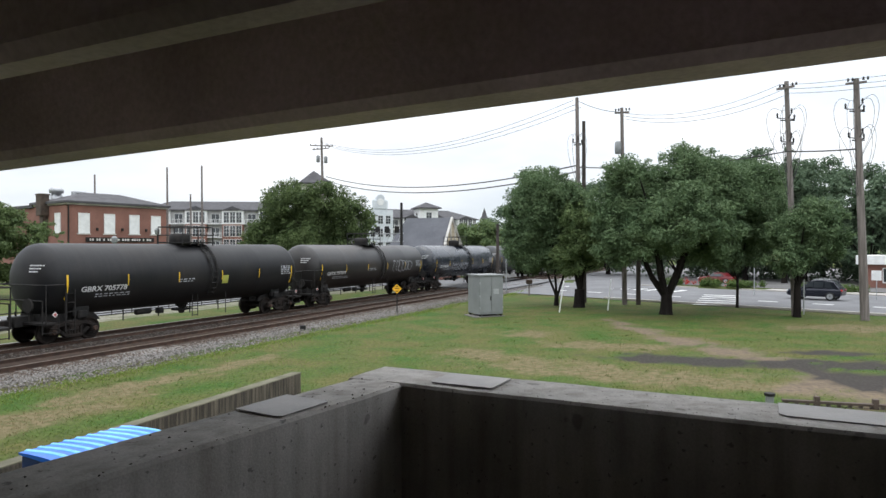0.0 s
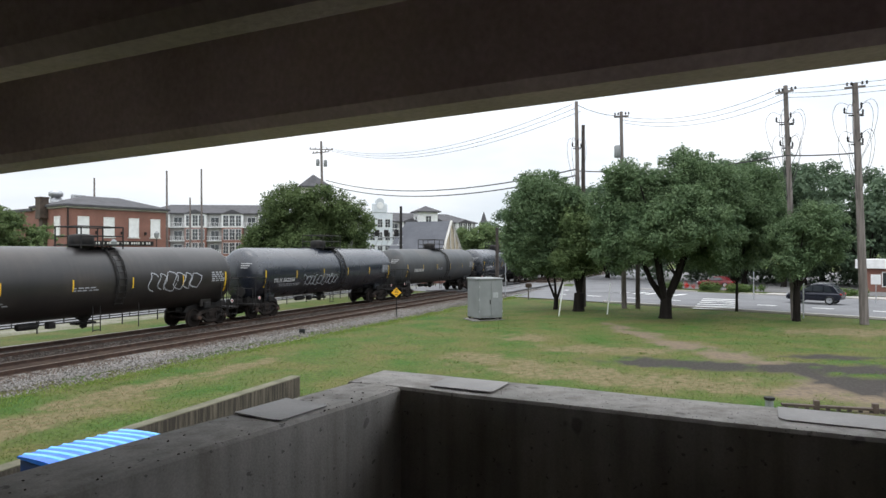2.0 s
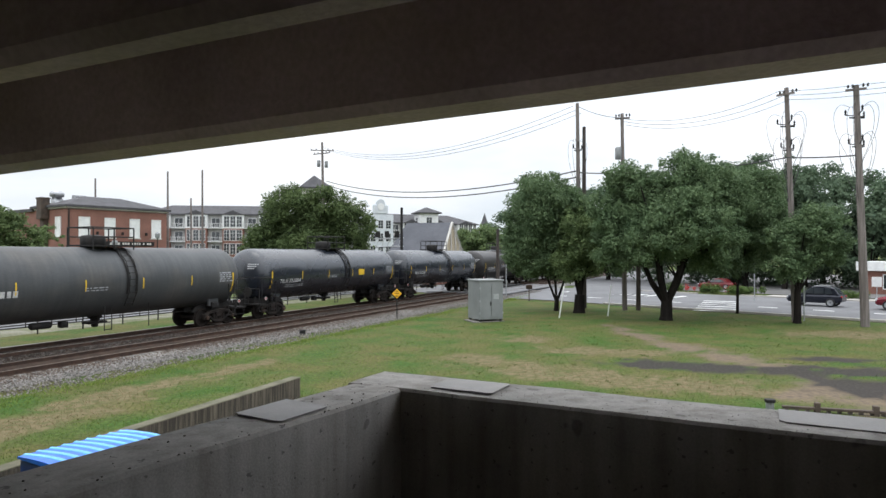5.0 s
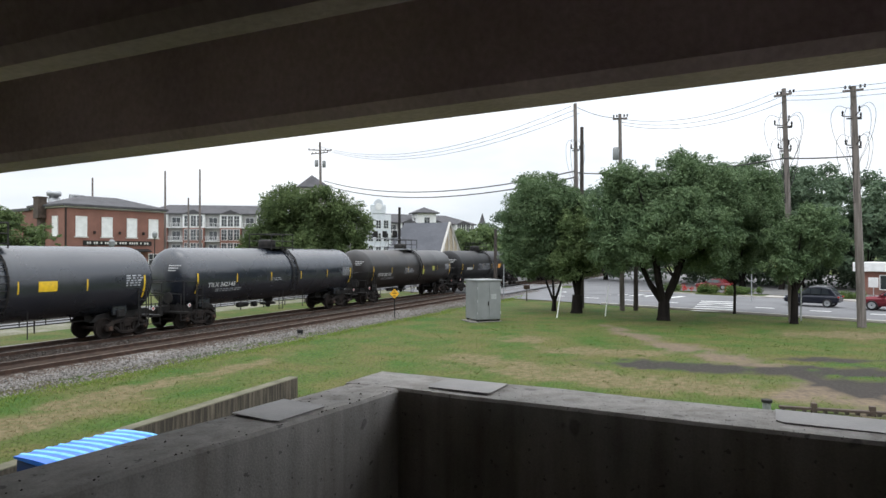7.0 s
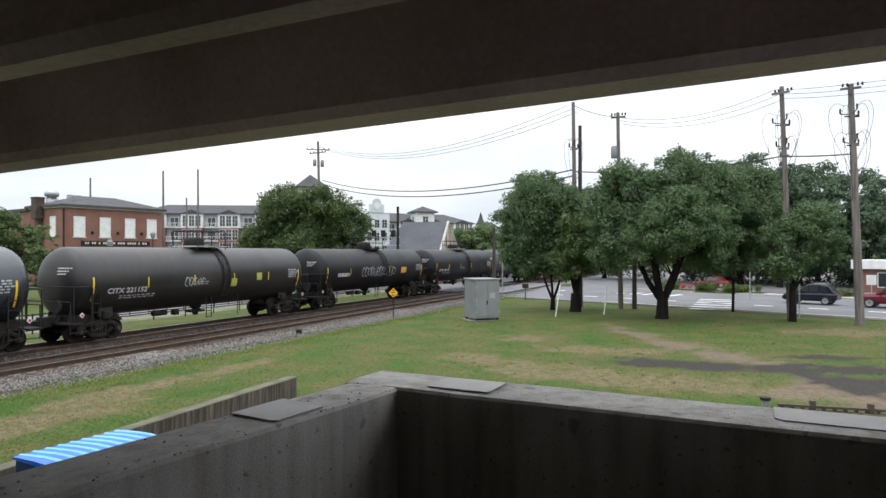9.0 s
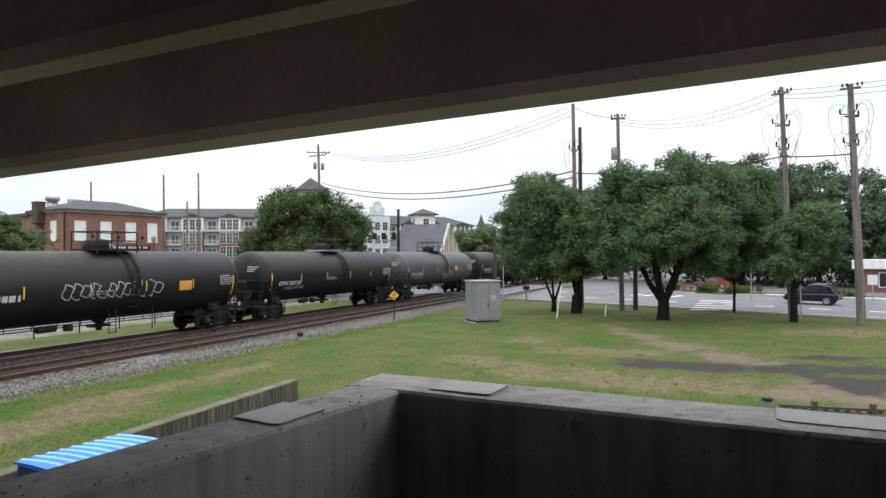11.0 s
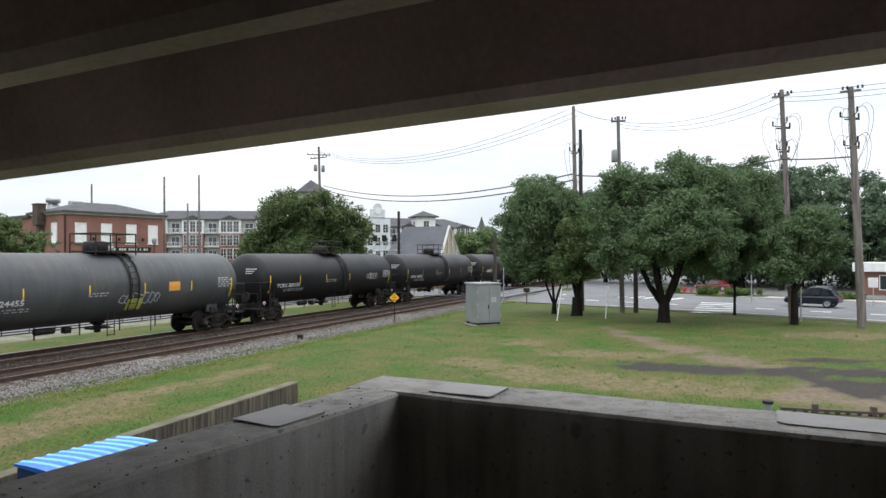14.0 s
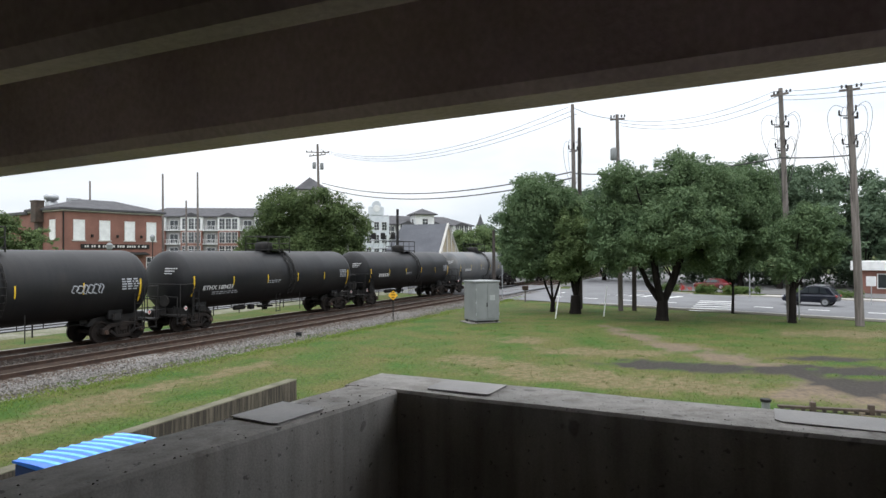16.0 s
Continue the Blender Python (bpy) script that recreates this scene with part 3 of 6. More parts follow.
def tree(at, height, radius, low, label, seed, trunk=0.22, per=420, leaf=0.11, mat=None, shape=1.0, clumps=46, lean=(0, 0), forks=6, wide_y=1.0, stem_top=None, lobes=(), stems=1):
    """A tapered trunk, limbs that fork towards the clumps of leaves, and a crown with gaps. low: the crown's underside.
    lobes: the crown's main masses as x, y, z, half width, half height; without them it is one mass."""
    rng = np.random.default_rng(seed)
    t = root("tree", pose(*at), label, "tree", "trees")
    mid, half = (height + low) / 2, (height - low) / 2
    blobs = []
    for lx, ly, lz, lw, lh in lobes:
        lw, lh = lw * 1.14, lh * 1.12
        # small sprays over the outer half of each mass, tips standing out unevenly
        k = int(clumps * (lw * lw + 2 * lw * lh) / (3 * radius * radius)) + 5
        for i in range(k):
            d = rng.normal(size=3)
            d /= np.linalg.norm(d)
            out = rng.choice((rng.uniform(0.35, 0.8), rng.uniform(0.78, 1.0)))
            r = rng.uniform(0.16, 0.30) * min(lw, lh) + 0.12
            blobs.append((lx + d[0] * (lw - r * 0.7) * out, ly + d[1] * (lw - r * 0.7) * out * wide_y, lz + d[2] * (lh - r * 0.6) * out, r))
        for i in range(k // 7):
            a = rng.uniform(0, 6.283)
            up = rng.uniform(0.1, 1.0)
            w = math.sqrt(max(0, 1 - up * up)) * lw
            blobs.append((lx + math.cos(a) * w, ly + math.sin(a) * w * wide_y, lz + up * lh * 0.93, rng.uniform(0.16, 0.3)))
    for i in range(0 if lobes else clumps):
        u = (i + 0.5) / clumps
        cz = 1 - 2 * u
        ang = i * 2.39996 + rng.uniform(-0.3, 0.3)
        rr = math.sqrt(max(0, 1 - abs(cz) ** (2.2 * shape)))
        k = rng.choice((rng.uniform(0.45, 0.85), rng.uniform(0.82, 1.12)))
        r = radius * rng.uniform(0.13, 0.27)
        blobs.append((math.cos(ang) * rr * radius * k + lean[0] * (cz + 1), math.sin(ang) * rr * radius * k * wide_y + lean[1] * (cz + 1), mid + cz * half * rng.uniform(0.74, 0.98) - 0.1, r))
    for i in range(0 if lobes else clumps // 4):
        d = rng.normal(size=3)
        d /= np.linalg.norm(d)
        k = rng.uniform(0.1, 0.5)
        blobs.append((d[0] * radius * k, d[1] * radius * k * wide_y, mid + d[2] * half * k, radius * 0.3))
    count = len(blobs)
    cs, ns = crown_points(rng, blobs, per, 0.95 if lobes else 0.68)
    sizes = rng.uniform(0.7, 1.35, len(cs)) * leaf
    crown = new("crown", leaves_mesh("crown", cs, ns, sizes, mat or LEAF, rng))
    crown.parent = t
    bm = bmesh.new()
    fork = stem_top or low * 0.75
    rod(bm, (0, 0, -0.15), (0.02, 0, 0.18), trunk * 1.3, trunk * 1.05, 10)
    rod(bm, (0.02, 0, 0.15), (0.05, 0, fork), trunk * 1.05, trunk * 0.9, 10)
    # limbs that leave the trunk low and rise apart
    heads = [Vector((0.05, 0, fork))]
    if stems > 1:
        heads = []
        for i in range(stems):
            a = 6.283 * i / stems + 0.3
            knee = Vector((math.cos(a) * radius * 0.2, math.sin(a) * radius * 0.15, fork + 0.9 + 0.5 * rng.random()))
            head = knee + Vector((math.cos(a) * radius * 0.17, math.sin(a) * radius * 0.15, 1.7))
            rod(bm, (0.05, 0, fork - 0.25), knee, trunk * 0.6, trunk * 0.46, 8)
            rod(bm, knee, head, trunk * 0.46, trunk * 0.3, 7)
            heads += [knee, head]
    for i in range(forks):
        x, y, z, r = blobs[int((i + 0.5) * count / forks) % count]
        c = Vector((x, y, z))
        a = min(heads, key=lambda h: (h - c).length) - Vector((0, 0, 0.1 + 0.2 * rng.random()))
        knee = a.lerp(c, 0.45) + Vector((0, 0, 0.10 * (c - a).length)) * (1 if z > fork else 0)
        knee.x, knee.y = a.x + (c.x - a.x) * 0.38, a.y + (c.y - a.y) * 0.38
        rod(bm, a, knee, trunk * 0.36, trunk * 0.25, 7)
        rod(bm, knee, c, trunk * 0.25, trunk * 0.07, 6)
        for j in range(3):
            e = Vector(blobs[int(rng.integers(len(blobs)))][:3])
            if (e - knee).length < radius * 0.8:
                rod(bm, knee, e, trunk * 0.17, trunk * 0.04, 5)
    part("trunk", bm, BARK, t)
    return t


def build_trees():
    tree((13.2, 38.9, 0), 10.3, 4.2, 3.0, "spreading broadleaf tree with dense dark green crown and forked trunk", 11, 0.36, 800, 0.074, clumps=165, stem_top=1.2, forks=22, stems=5,
         lobes=((1.2, 0, 7.9, 2.0, 2.35), (-2.3, 0.3, 7.4, 1.8, 2.2), (-2.7, -0.3, 4.9, 1.8, 1.7), (0.3, -0.3, 5.6, 3.0, 2.1), (2.7, 0, 4.9, 1.8, 1.6), (3.2, 0.5, 7.2, 1.9, 2.1), (-0.5, -1.5, 4.7, 1.7, 1.3), (-3.1, -0.3, 3.9, 1.3, 1.1), (2.5, 0, 3.8, 1.5, 1.05), (-1.2, 0.9, 3.9, 1.2, 0.9), (-3.4, 0, 6.1, 1.3, 1.7),
                (0.3, -2.3, 5.9, 1.9, 1.7), (-1.7, -2.0, 4.9, 1.4, 1.5), (2.0, -2.1, 5.2, 1.5, 1.5), (0.5, 2.5, 6.5, 2.4, 2.2)))
    tree((19.45, 43.3, 0), 9.4, 3.7, 2.6, "slender-stemmed broadleaf tree with hanging dark green crown", 12, 0.09, 720, 0.08, clumps=125,
         lobes=((0.3, 0, 7.5, 2.7, 2.3), (1.6, 0, 5.2, 2.3, 2.0), (-1.8, 0, 4.6, 2.0, 1.8), (-1.4, 0, 7.0, 1.6, 1.6), (-0.2, 0, 3.5, 1.6, 1.1)))
    tree((20.2, 37.3, 0), 6.8, 2.4, 2.6, "small broadleaf tree with dense green crown", 13, 0.2, 800, 0.074, clumps=85, forks=10,
         lobes=((1.05, 0, 5.3, 1.55, 1.5), (-0.75, -0.3, 3.4, 1.35, 1.05), (2.0, 0, 4.3, 1.0, 1.0), (0.5, 0.2, 3.8, 1.2, 1.0), (-0.6, 0, 4.8, 1.0, 1.0)))
    tree((7.6, 44.8, 0), 9.5, 3.0, 1.8, "young broadleaf tree with dark green crown by the road", 14, 0.16, 760, 0.078, clumps=125, stems=3, stem_top=0.8, forks=10,
         lobes=((-1.1, 0, 7.2, 2.3, 2.3), (-2.0, 0, 4.4, 1.7, 1.9), (0.4, 0, 4.6, 1.9, 2.2), (-2.9, 0, 6.0, 0.8, 1.2), (1.0, 0, 6.9, 1.6, 1.7), (-1.6, 0, 3.2, 1.4, 1.2), (0.9, 0.4, 3.1, 1.3, 1.1)))
    tree((8.9, 43.4, 0), 7.6, 2.4, 1.6, "broadleaf tree with lighter green foliage by the road", 15, 0.36, 800, 0.074, clumps=95, mat=LEAF_BRIGHT, forks=8,
         lobes=((0.1, 0, 5.3, 1.6, 1.9), (-0.6, -0.2, 3.6, 1.3, 1.5), (1.1, 0, 4.1, 1.4, 1.7)))
    tree((-12.9, 61, 0), 10.0, 6.1, 1.5, "round broadleaf tree with fresh green crown beyond the railway", 16, 0.3, 400, 0.105, clumps=215, mat=LEAF_LIGHT, forks=14,
         lobes=((-2.0, 0, 8.0, 2.6, 2.3), (1.2, -0.5, 7.7, 2.8, 2.5), (3.9, 0, 6.9, 2.2, 2.3), (-4.4, 0, 5.0, 2.2, 2.0), (0.2, -1.0, 4.2, 3.0, 2.4), (3.8, 0, 3.8, 2.1, 2.0), (-2.6, 0.4, 5.6, 2.6, 2.2)))
    tree((-37.0, 52, 0), 8.0, 3.7, 1.0, "broadleaf tree beside the brick building", 17, 0.25, 360, 0.13, clumps=75, mat=LEAF_LIGHT)
    tree((-32.2, 52, 0), 6.4, 1.5, 0.9, "small bright green tree before the brick building", 19, 0.1, 420, 0.11, clumps=40, mat=LEAF_BRIGHT)
    tree((5.0, 95, 0), 8.0, 4.4, 1.0, "pale green tree far beyond the crossing", 18, 0.25, 300, 0.18, clumps=80, shape=1.5, mat=LEAF_BRIGHT)


build_trees()


# ---------------------------------------------------------------- buildings
def prism(bm, foot, z0, z1):
    lo = [bm.verts.new((x, y, z0)) for x, y in foot]
    hi = [bm.verts.new((x, y, z1)) for x, y in foot]
    bm.faces.new(lo[::-1])
    bm.faces.new(hi)
    n = len(foot)
    for i in range(n):
        bm.faces.new((lo[i], lo[(i + 1) % n], hi[(i + 1) % n], hi[i]))
    return bm


def hip_roof(bm, sx, sy, z, rise, over=0.4, ridge=0.0):
    x, y = sx / 2 + over, sy / 2 + over
    b = [bm.verts.new(p) for p in ((-x, -y, z), (x, -y, z), (x, y, z), (-x, y, z))]
    b2 = [bm.verts.new(p) for p in ((-x, -y, z + 0.25), (x, -y, z + 0.25), (x, y, z + 0.25), (-x, y, z + 0.25))]
    if ridge > 0:
        r = [bm.verts.new((-ridge, 0, z + rise)), bm.verts.new((ridge, 0, z + rise))]
        bm.faces.new((b2[0], b2[1], r[1], r[0]))
        bm.faces.new((b2[2], b2[3], r[0], r[1]))
        bm.faces.new((b2[1], b2[2], r[1]))
        bm.faces.new((b2[3], b2[0], r[0]))
    else:
        r = bm.verts.new((0, 0, z + rise))
        for i in range(4):
            bm.faces.new((b2[i], b2[(i + 1) % 4], r))
    for i in range(4):
        bm.faces.new((b[i], b[(i + 1) % 4], b2[(i + 1) % 4], b2[i]))
    bm.faces.new(b[::-1])
    return bm


def window(parent, m, w, h, frame_mat, pane_mat, bars=(1, 1), name="window"):
    """A window in the xz plane of m, facing -y: a frame with glazing bars round its panes."""
    bm = bmesh.new()
    t = 0.07
    for x in (-w / 2, w / 2):
        join_box(bm, m @ pose(x, -0.03, 0), t, 0.12, h + t)
    for z in (-h / 2, h / 2):
        join_box(bm, m @ pose(0, -0.03, z), w - t, 0.12, t)
    for i in range(1, bars[0]):
        join_box(bm, m @ pose(-w / 2 + w * i / bars[0], -0.02, 0), 0.05, 0.08, h - t)
    for i in range(1, bars[1]):
        join_box(bm, m @ pose(0, -0.02, -h / 2 + h * i / bars[1]), w - t, 0.075, 0.05)
    wd = part(name, bm, frame_mat, parent)
    bm = bmesh.new()
    join_box(bm, m @ pose(0, 0.0, 0), w - t, 0.05, h - t)
    part("pane", bm, pane_mat, wd)
    return wd


def brick_building():
    corner, far = Vector((-44.3, 75.0, 0)), Vector((-37.2, 85.2, 0))
    d = (far - corner).normalized()
    ang = math.degrees(math.atan2(d.y, d.x))
    b = root("brick_building", pose(corner.x, corner.y, 0, 0, 0, ang), "two-storey red brick building with hipped grey roof and white blind windows", "building")
    ln, dp, ht = 12.5, 8.5, 9.1
    bm = bmesh.new()
    prism(bm, ((0, 0), (ln, 0), (ln, dp), (0, dp)), 0, ht)
    part("wall", bm, BRICK, b)
    bm = bmesh.new()
    join_box(bm, pose(ln / 2, dp / 2, ht + 0.16), ln + 0.3, dp + 0.3, 0.16)
    part("cornice", bm, CREAM, b, "pale cornice under the eaves")
    bm = bmesh.new()
    hip_roof(bm, ln, dp, ht + 0.25, 1.65, 0.4, 2.2)
    bmesh.ops.translate(bm, verts=bm.verts, vec=(ln / 2, dp / 2, 0))
    part("roof", bm, ROOFING, b)
    for i, x in enumerate((1.9, 4.95, 8.1, 11.0)):
        window(b, pose(x, -0.02, 7.0), 1.25, 2.35, WHITE, WHITE, (1, 1))
        window(b, pose(x, -0.02, 2.6), 1.3, 2.2, WHITE, GLASS, (2, 3))
        bm = bmesh.new()
        join_box(bm, pose(x, -0.05, 5.72), 1.6, 0.14, 0.12)
        part("sill", bm, CREAM, b)
    for y in (2.2,):
        window(b, pose(-0.02, y, 7.0, 0, 0, -90), 1.3, 2.35, WHITE, WHITE)
    for x in (3.4, 6.5, 9.6):
        bm = bmesh.new()
        join_box(bm, pose(x, -0.16, 6.3), 0.16, 0.3, 0.35)
        part("wall_lamp", bm, DARKMETAL, b)
    bm = bmesh.new()
    join_box(bm, pose(6.4, -0.08, 5.05), 8.6, 0.12, 0.55)
    sg = part("sign_board", bm, DARKMETAL, b, "long dark sign board with unreadable lettering")
    rng = random.Random(8)
    bm = bmesh.new()
    x = 2.5
    while x < 10.3:
        w = rng.uniform(0.16, 0.3)
        join_box(bm, pose(x + w / 2, -0.15, 5.05), w, 0.02, 0.26)
        x += w + rng.choice((0.1, 0.1, 0.35))
    tagged(part("lettering", bm, CREAM, sg), kind="stuff")
    for i, x in enumerate((2.9, 5.9, 9.2)):
        bm = bmesh.new()
        join_box(bm, pose(x, -0.5, 4.15, 18), 2.2, 1.0, 0.1)
        part("awning", bm, DARKMETAL, b)
    bm = bmesh.new()
    rod(bm, (0.12, -0.1, 0), (0.12, -0.1, ht), 0.08, n=8)
    part("downpipe", bm, DARKMETAL, b, "dark downpipe at the corner")
    # flat-roofed wing behind, a brick flue and the fans on the roof
    bm = bmesh.new()
    prism(bm, ((0.02, dp + 0.02), (8, dp + 0.02), (8, dp + 12), (0.02, dp + 12)), 0, 9.0)
    part("wing_wall", bm, BRICK, b)
    bm = bmesh.new()
    join_box(bm, pose(4, dp + 6.1, 9.2), 8.5, 12.2, 0.36)
    part("wing_roof", bm, ROOFING, b)
    bm = bmesh.new()
    join_box(bm, pose(-0.42, 5.2, 9.2), 1.0, 1.3, 2.5, 0.03)
    join_box(bm, pose(-0.3, 5.2, 4.0), 0.56, 0.9, 8.0)
    join_box(bm, pose(-0.42, 5.2, 10.5), 1.12, 1.42, 0.16)
    part("flue_shaft", bm, WOOD, b, "dark brown square flue shaft")
    bm = bmesh.new()
    join_box(bm, pose(1.5, 6.0, 10.0), 1.0, 1.0, 1.2)
    lathe(bm, [(0.55, 0), (0.55, 0.25), (0.78, 0.3), (0.82, 0.75), (0.6, 0.95), (0.1, 1.0)], pose(1.5, 6.0, 10.55), 16)
    part("roof_fan", bm, GALV, b, "round galvanised roof fan", True)
    bm = bmesh.new()
    lathe(bm, [(0.28, -0.4), (0.28, 0.4), (0.05, 0.45)], pose(3.1, 5.0, 10.6), 12)
    join_box(bm, pose(3.7, 5.0, 11.0), 1.6, 0.5, 0.3, 0.05)
    part("roof_vent", bm, GALV, b, "galvanised roof vent")


def town_house_row(name, at, rz, length, storeys, label, gables=3, seed=1, depth=12, sh=3.1):
    """A long block of flats: projecting white bays with tall windows over brick, grey roof with gables."""
    rng = random.Random(seed)
    b = root(name, pose(*at, 0, 0, rz), label, "building", "blocks of flats")
    h = storeys * sh
    bm = bmesh.new()
    prism(bm, ((0, 0), (length, 0), (length, depth), (0, depth)), 0, h)
    part("wall", bm, FLATGREY, b)
    bm = bmesh.new()
    hip_roof(bm, length, depth, h, 2.6, 0.5, length / 2 - 5)
    bmesh.ops.translate(bm, verts=bm.verts, vec=(length / 2, depth / 2, 0))
    part("roof", bm, ROOFING, b)
    n = gables
    for i in range(n):
        x = length * (i + 0.5) / n
        bw = length / n * 0.57
        bm = bmesh.new()
        join_box(bm, pose(x, -0.6, sh * (storeys - 1) / 2), bw, 1.2, sh * (storeys - 1))
        part("brick_bay", bm, BRICK, b, "red brick bay")
        bm = bmesh.new()
        join_box(bm, pose(x, -0.6, sh * (storeys - 0.5)), bw + 0.1, 1.24, sh)
        part("white_bay", bm, WHITE, b, "white panelled bay")
        bm = bmesh.new()
        v = [bm.verts.new(p) for p in ((x - bw / 2 - 0.3, -1.5, h), (x + bw / 2 + 0.3, -1.5, h), (x, -1.5, h + bw * 0.22), (x - bw / 2 - 0.3, depth / 2, h), (x + bw / 2 + 0.3, depth / 2, h), (x, depth / 2, h + bw * 0.22))]
        for f in ((0, 1, 2), (5, 4, 3), (0, 2, 5, 3), (1, 4, 5, 2), (0, 3, 4, 1)):
            bm.faces.new([v[k] for k in f])
        part("gable_roof", bm, ROOFING, b)
        for st in range(storeys):
            for k in range(3):
                wx = x + (k - 1) * bw * 0.3
                window(b, pose(wx, -1.24, sh * st + 1.6), bw * 0.26, 2.5, WHITE, GLASS, (2, 3))
        # recessed balconies between the bays
        if i < n:
            bx = length * (i + 1.0) / n - (0 if i < n - 1 else length / n * 0.2)
            for st in range(storeys):
                window(b, pose(bx, -0.03, sh * st + 1.4), 1.9, 2.1, WHITE, GLASS, (2, 1))
                if st:
                    bm = bmesh.new()
                    join_box(bm, pose(bx, -0.5, sh * st + 0.1), length / n * 0.5, 1.0, 0.16)
                    for q in range(9):
                        join_box(bm, pose(bx + (q - 4) * length / n * 0.06, -0.95, sh * st + 0.65), 0.06, 0.06, 1.0)
                    join_box(bm, pose(bx, -0.95, sh * st + 1.15), length / n * 0.5, 0.08, 0.08)
                    part("balcony", bm, WHITE, b)
    return b


def depot():
    b = root("depot_building", pose(-2.45, 84, 0, 0, 0, -21), "low station building with steep blue-grey roof and timber gable", "building")
    bm = bmesh.new()
    prism(bm, ((-3.8, -3.4), (3.3, -3.4), (3.3, 3.4), (-3.8, 3.4)), 0, 3.4)
    part("wall", bm, BRICK, b)
    bm = bmesh.new()
    v = [bm.verts.new(p) for p in ((-4.4, -4.2, 3.2), (3.5, -4.2, 3.2), (3.5, 4.2, 3.2), (-4.4, 4.2, 3.2), (-3.0, 0, 7.9), (3.2, 0, 7.9))]
    for f in ((0, 1, 5, 4), (2, 3, 4, 5), (3, 0, 4), (1, 2, 5), (3, 2, 1, 0)):
        bm.faces.new([v[k] for k in f])
    part("roof", bm, SLATE, b)
    bm = bmesh.new()
    for y0, z0, y1, z1 in ((-4.2, 3.2, 0, 7.9), (4.2, 3.2, 0, 7.9)):
        rod(bm, (3.6, y0, z0), (3.35, y1, z1), 0.16, n=4)
    for y in (-2.4, -0.8, 0.8, 2.4):
        rod(bm, (3.6, y, 3.2), (3.46, y, 7.8 - abs(y) * 1.1), 0.08, n=4)
    pn = bmesh.new()
    lo = [pn.verts.new(p) for p in ((3.5, -3.9, 3.3), (3.5, 3.9, 3.3), (3.2, 0, 7.7))]
    hi = [pn.verts.new(p.co + Vector((0.06, 0, 0.01))) for p in lo]
    pn.faces.new(hi)
    for i in range(3):
        pn.faces.new((lo[i], lo[(i + 1) % 3], hi[(i + 1) % 3], hi[i]))
    part("gable_panel", pn, TIMBER, b, "tan boarded gable")
    part("gable_timbers", bm, CREAM, b, "pale timber gable framing")


def white_cupola(at, w, h, label, mat=WHITE, rise=0.42):
    t = root("cupola_tower", pose(*at, 0, 0, 20), label, "tower")
    bm = bmesh.new()
    join_box(bm, pose(0, 0, h / 2), w, w, h)
    part("wall", bm, mat, t)
    bm = bmesh.new()
    hip_roof(bm, w, w, h, w * rise, 0.7)
    part("roof", bm, ROOFING, t)
    for k in range(4):
        window(t, pose(0, 0, h - 1.6, 0, 0, 90 * k) @ pose(0, -w / 2 - 0.02, 0), 1.4, 1.4, WHITE, GLASS, (2, 2))


def build_town():
    brick_building()
    town_house_row("block_of_flats", (-71.2, 150, 0), 6, 33.6, 4, "long block of flats in white and red brick with grey roof", 4, 4, sh=3.2)
    town_house_row("block_of_flats", (-19, 150, 0), 28, 30, 4, "pale block of flats with white bays and balconies", 4, 5, sh=2.75)
    depot()
    white_cupola((-5.0, 156.6, 0), 4.6, 13.4, "white square roof tower with grey hipped cap", WHITE, 0.36)
    white_cupola((-25.8, 125, 0), 4.8, 16.2, "tower with dark pyramid roof behind the trees", CREAM, 0.58)


build_town()


# ---------------------------------------------------------------- poles
def utility_pole(at, height, label, r=0.17, lean=(0, 0), arms=(), cans=(), mat=None):
    """arms: (height, half length, direction in degrees)."""
    p = root("utility_pole", pose(*at), label, "utility pole", "utility poles")
    top = Vector((lean[0], lean[1], height))
    bm = bmesh.new()
    rod(bm, (0, 0, -0.3), top, r * 1.15, r * 0.72, 12)
    part("pole", bm, mat or POLEWOOD, p)
    for z, half, ang in arms:
        c = top * (z / height)
        d = Vector((math.cos(radians(ang)), math.sin(radians(ang)), 0))
        bm = bmesh.new()
        join_box(bm, pose(*c, 0, 0, ang) @ pose(0, -0.16, 0), half * 2, 0.1, 0.12)
        arm = part("crossarm", bm, POLEWOOD, p)
        for k in (-0.92, -0.5, 0.5, 0.92):
            q = c + d * half * k
            bm = bmesh.new()
            lathe(bm, [(0.03, 0.05), (0.07, 0.09), (0.04, 0.13), (0.07, 0.17), (0.03, 0.24)], pose(*q) @ pose(0, -0.16, 0), 8)
            part("insulator", bm, DARKMETAL, arm)
    for z, off in cans:
        c = top * (z / height)
        bm = bmesh.new()
        lathe(bm, [(0.2, -0.42), (0.23, -0.38), (0.23, 0.35), (0.15, 0.45)], pose(c.x + off[0], c.y + off[1], c.z), 14)
        part("transformer", bm, METAL, p, "grey can transformer", True)
    return p


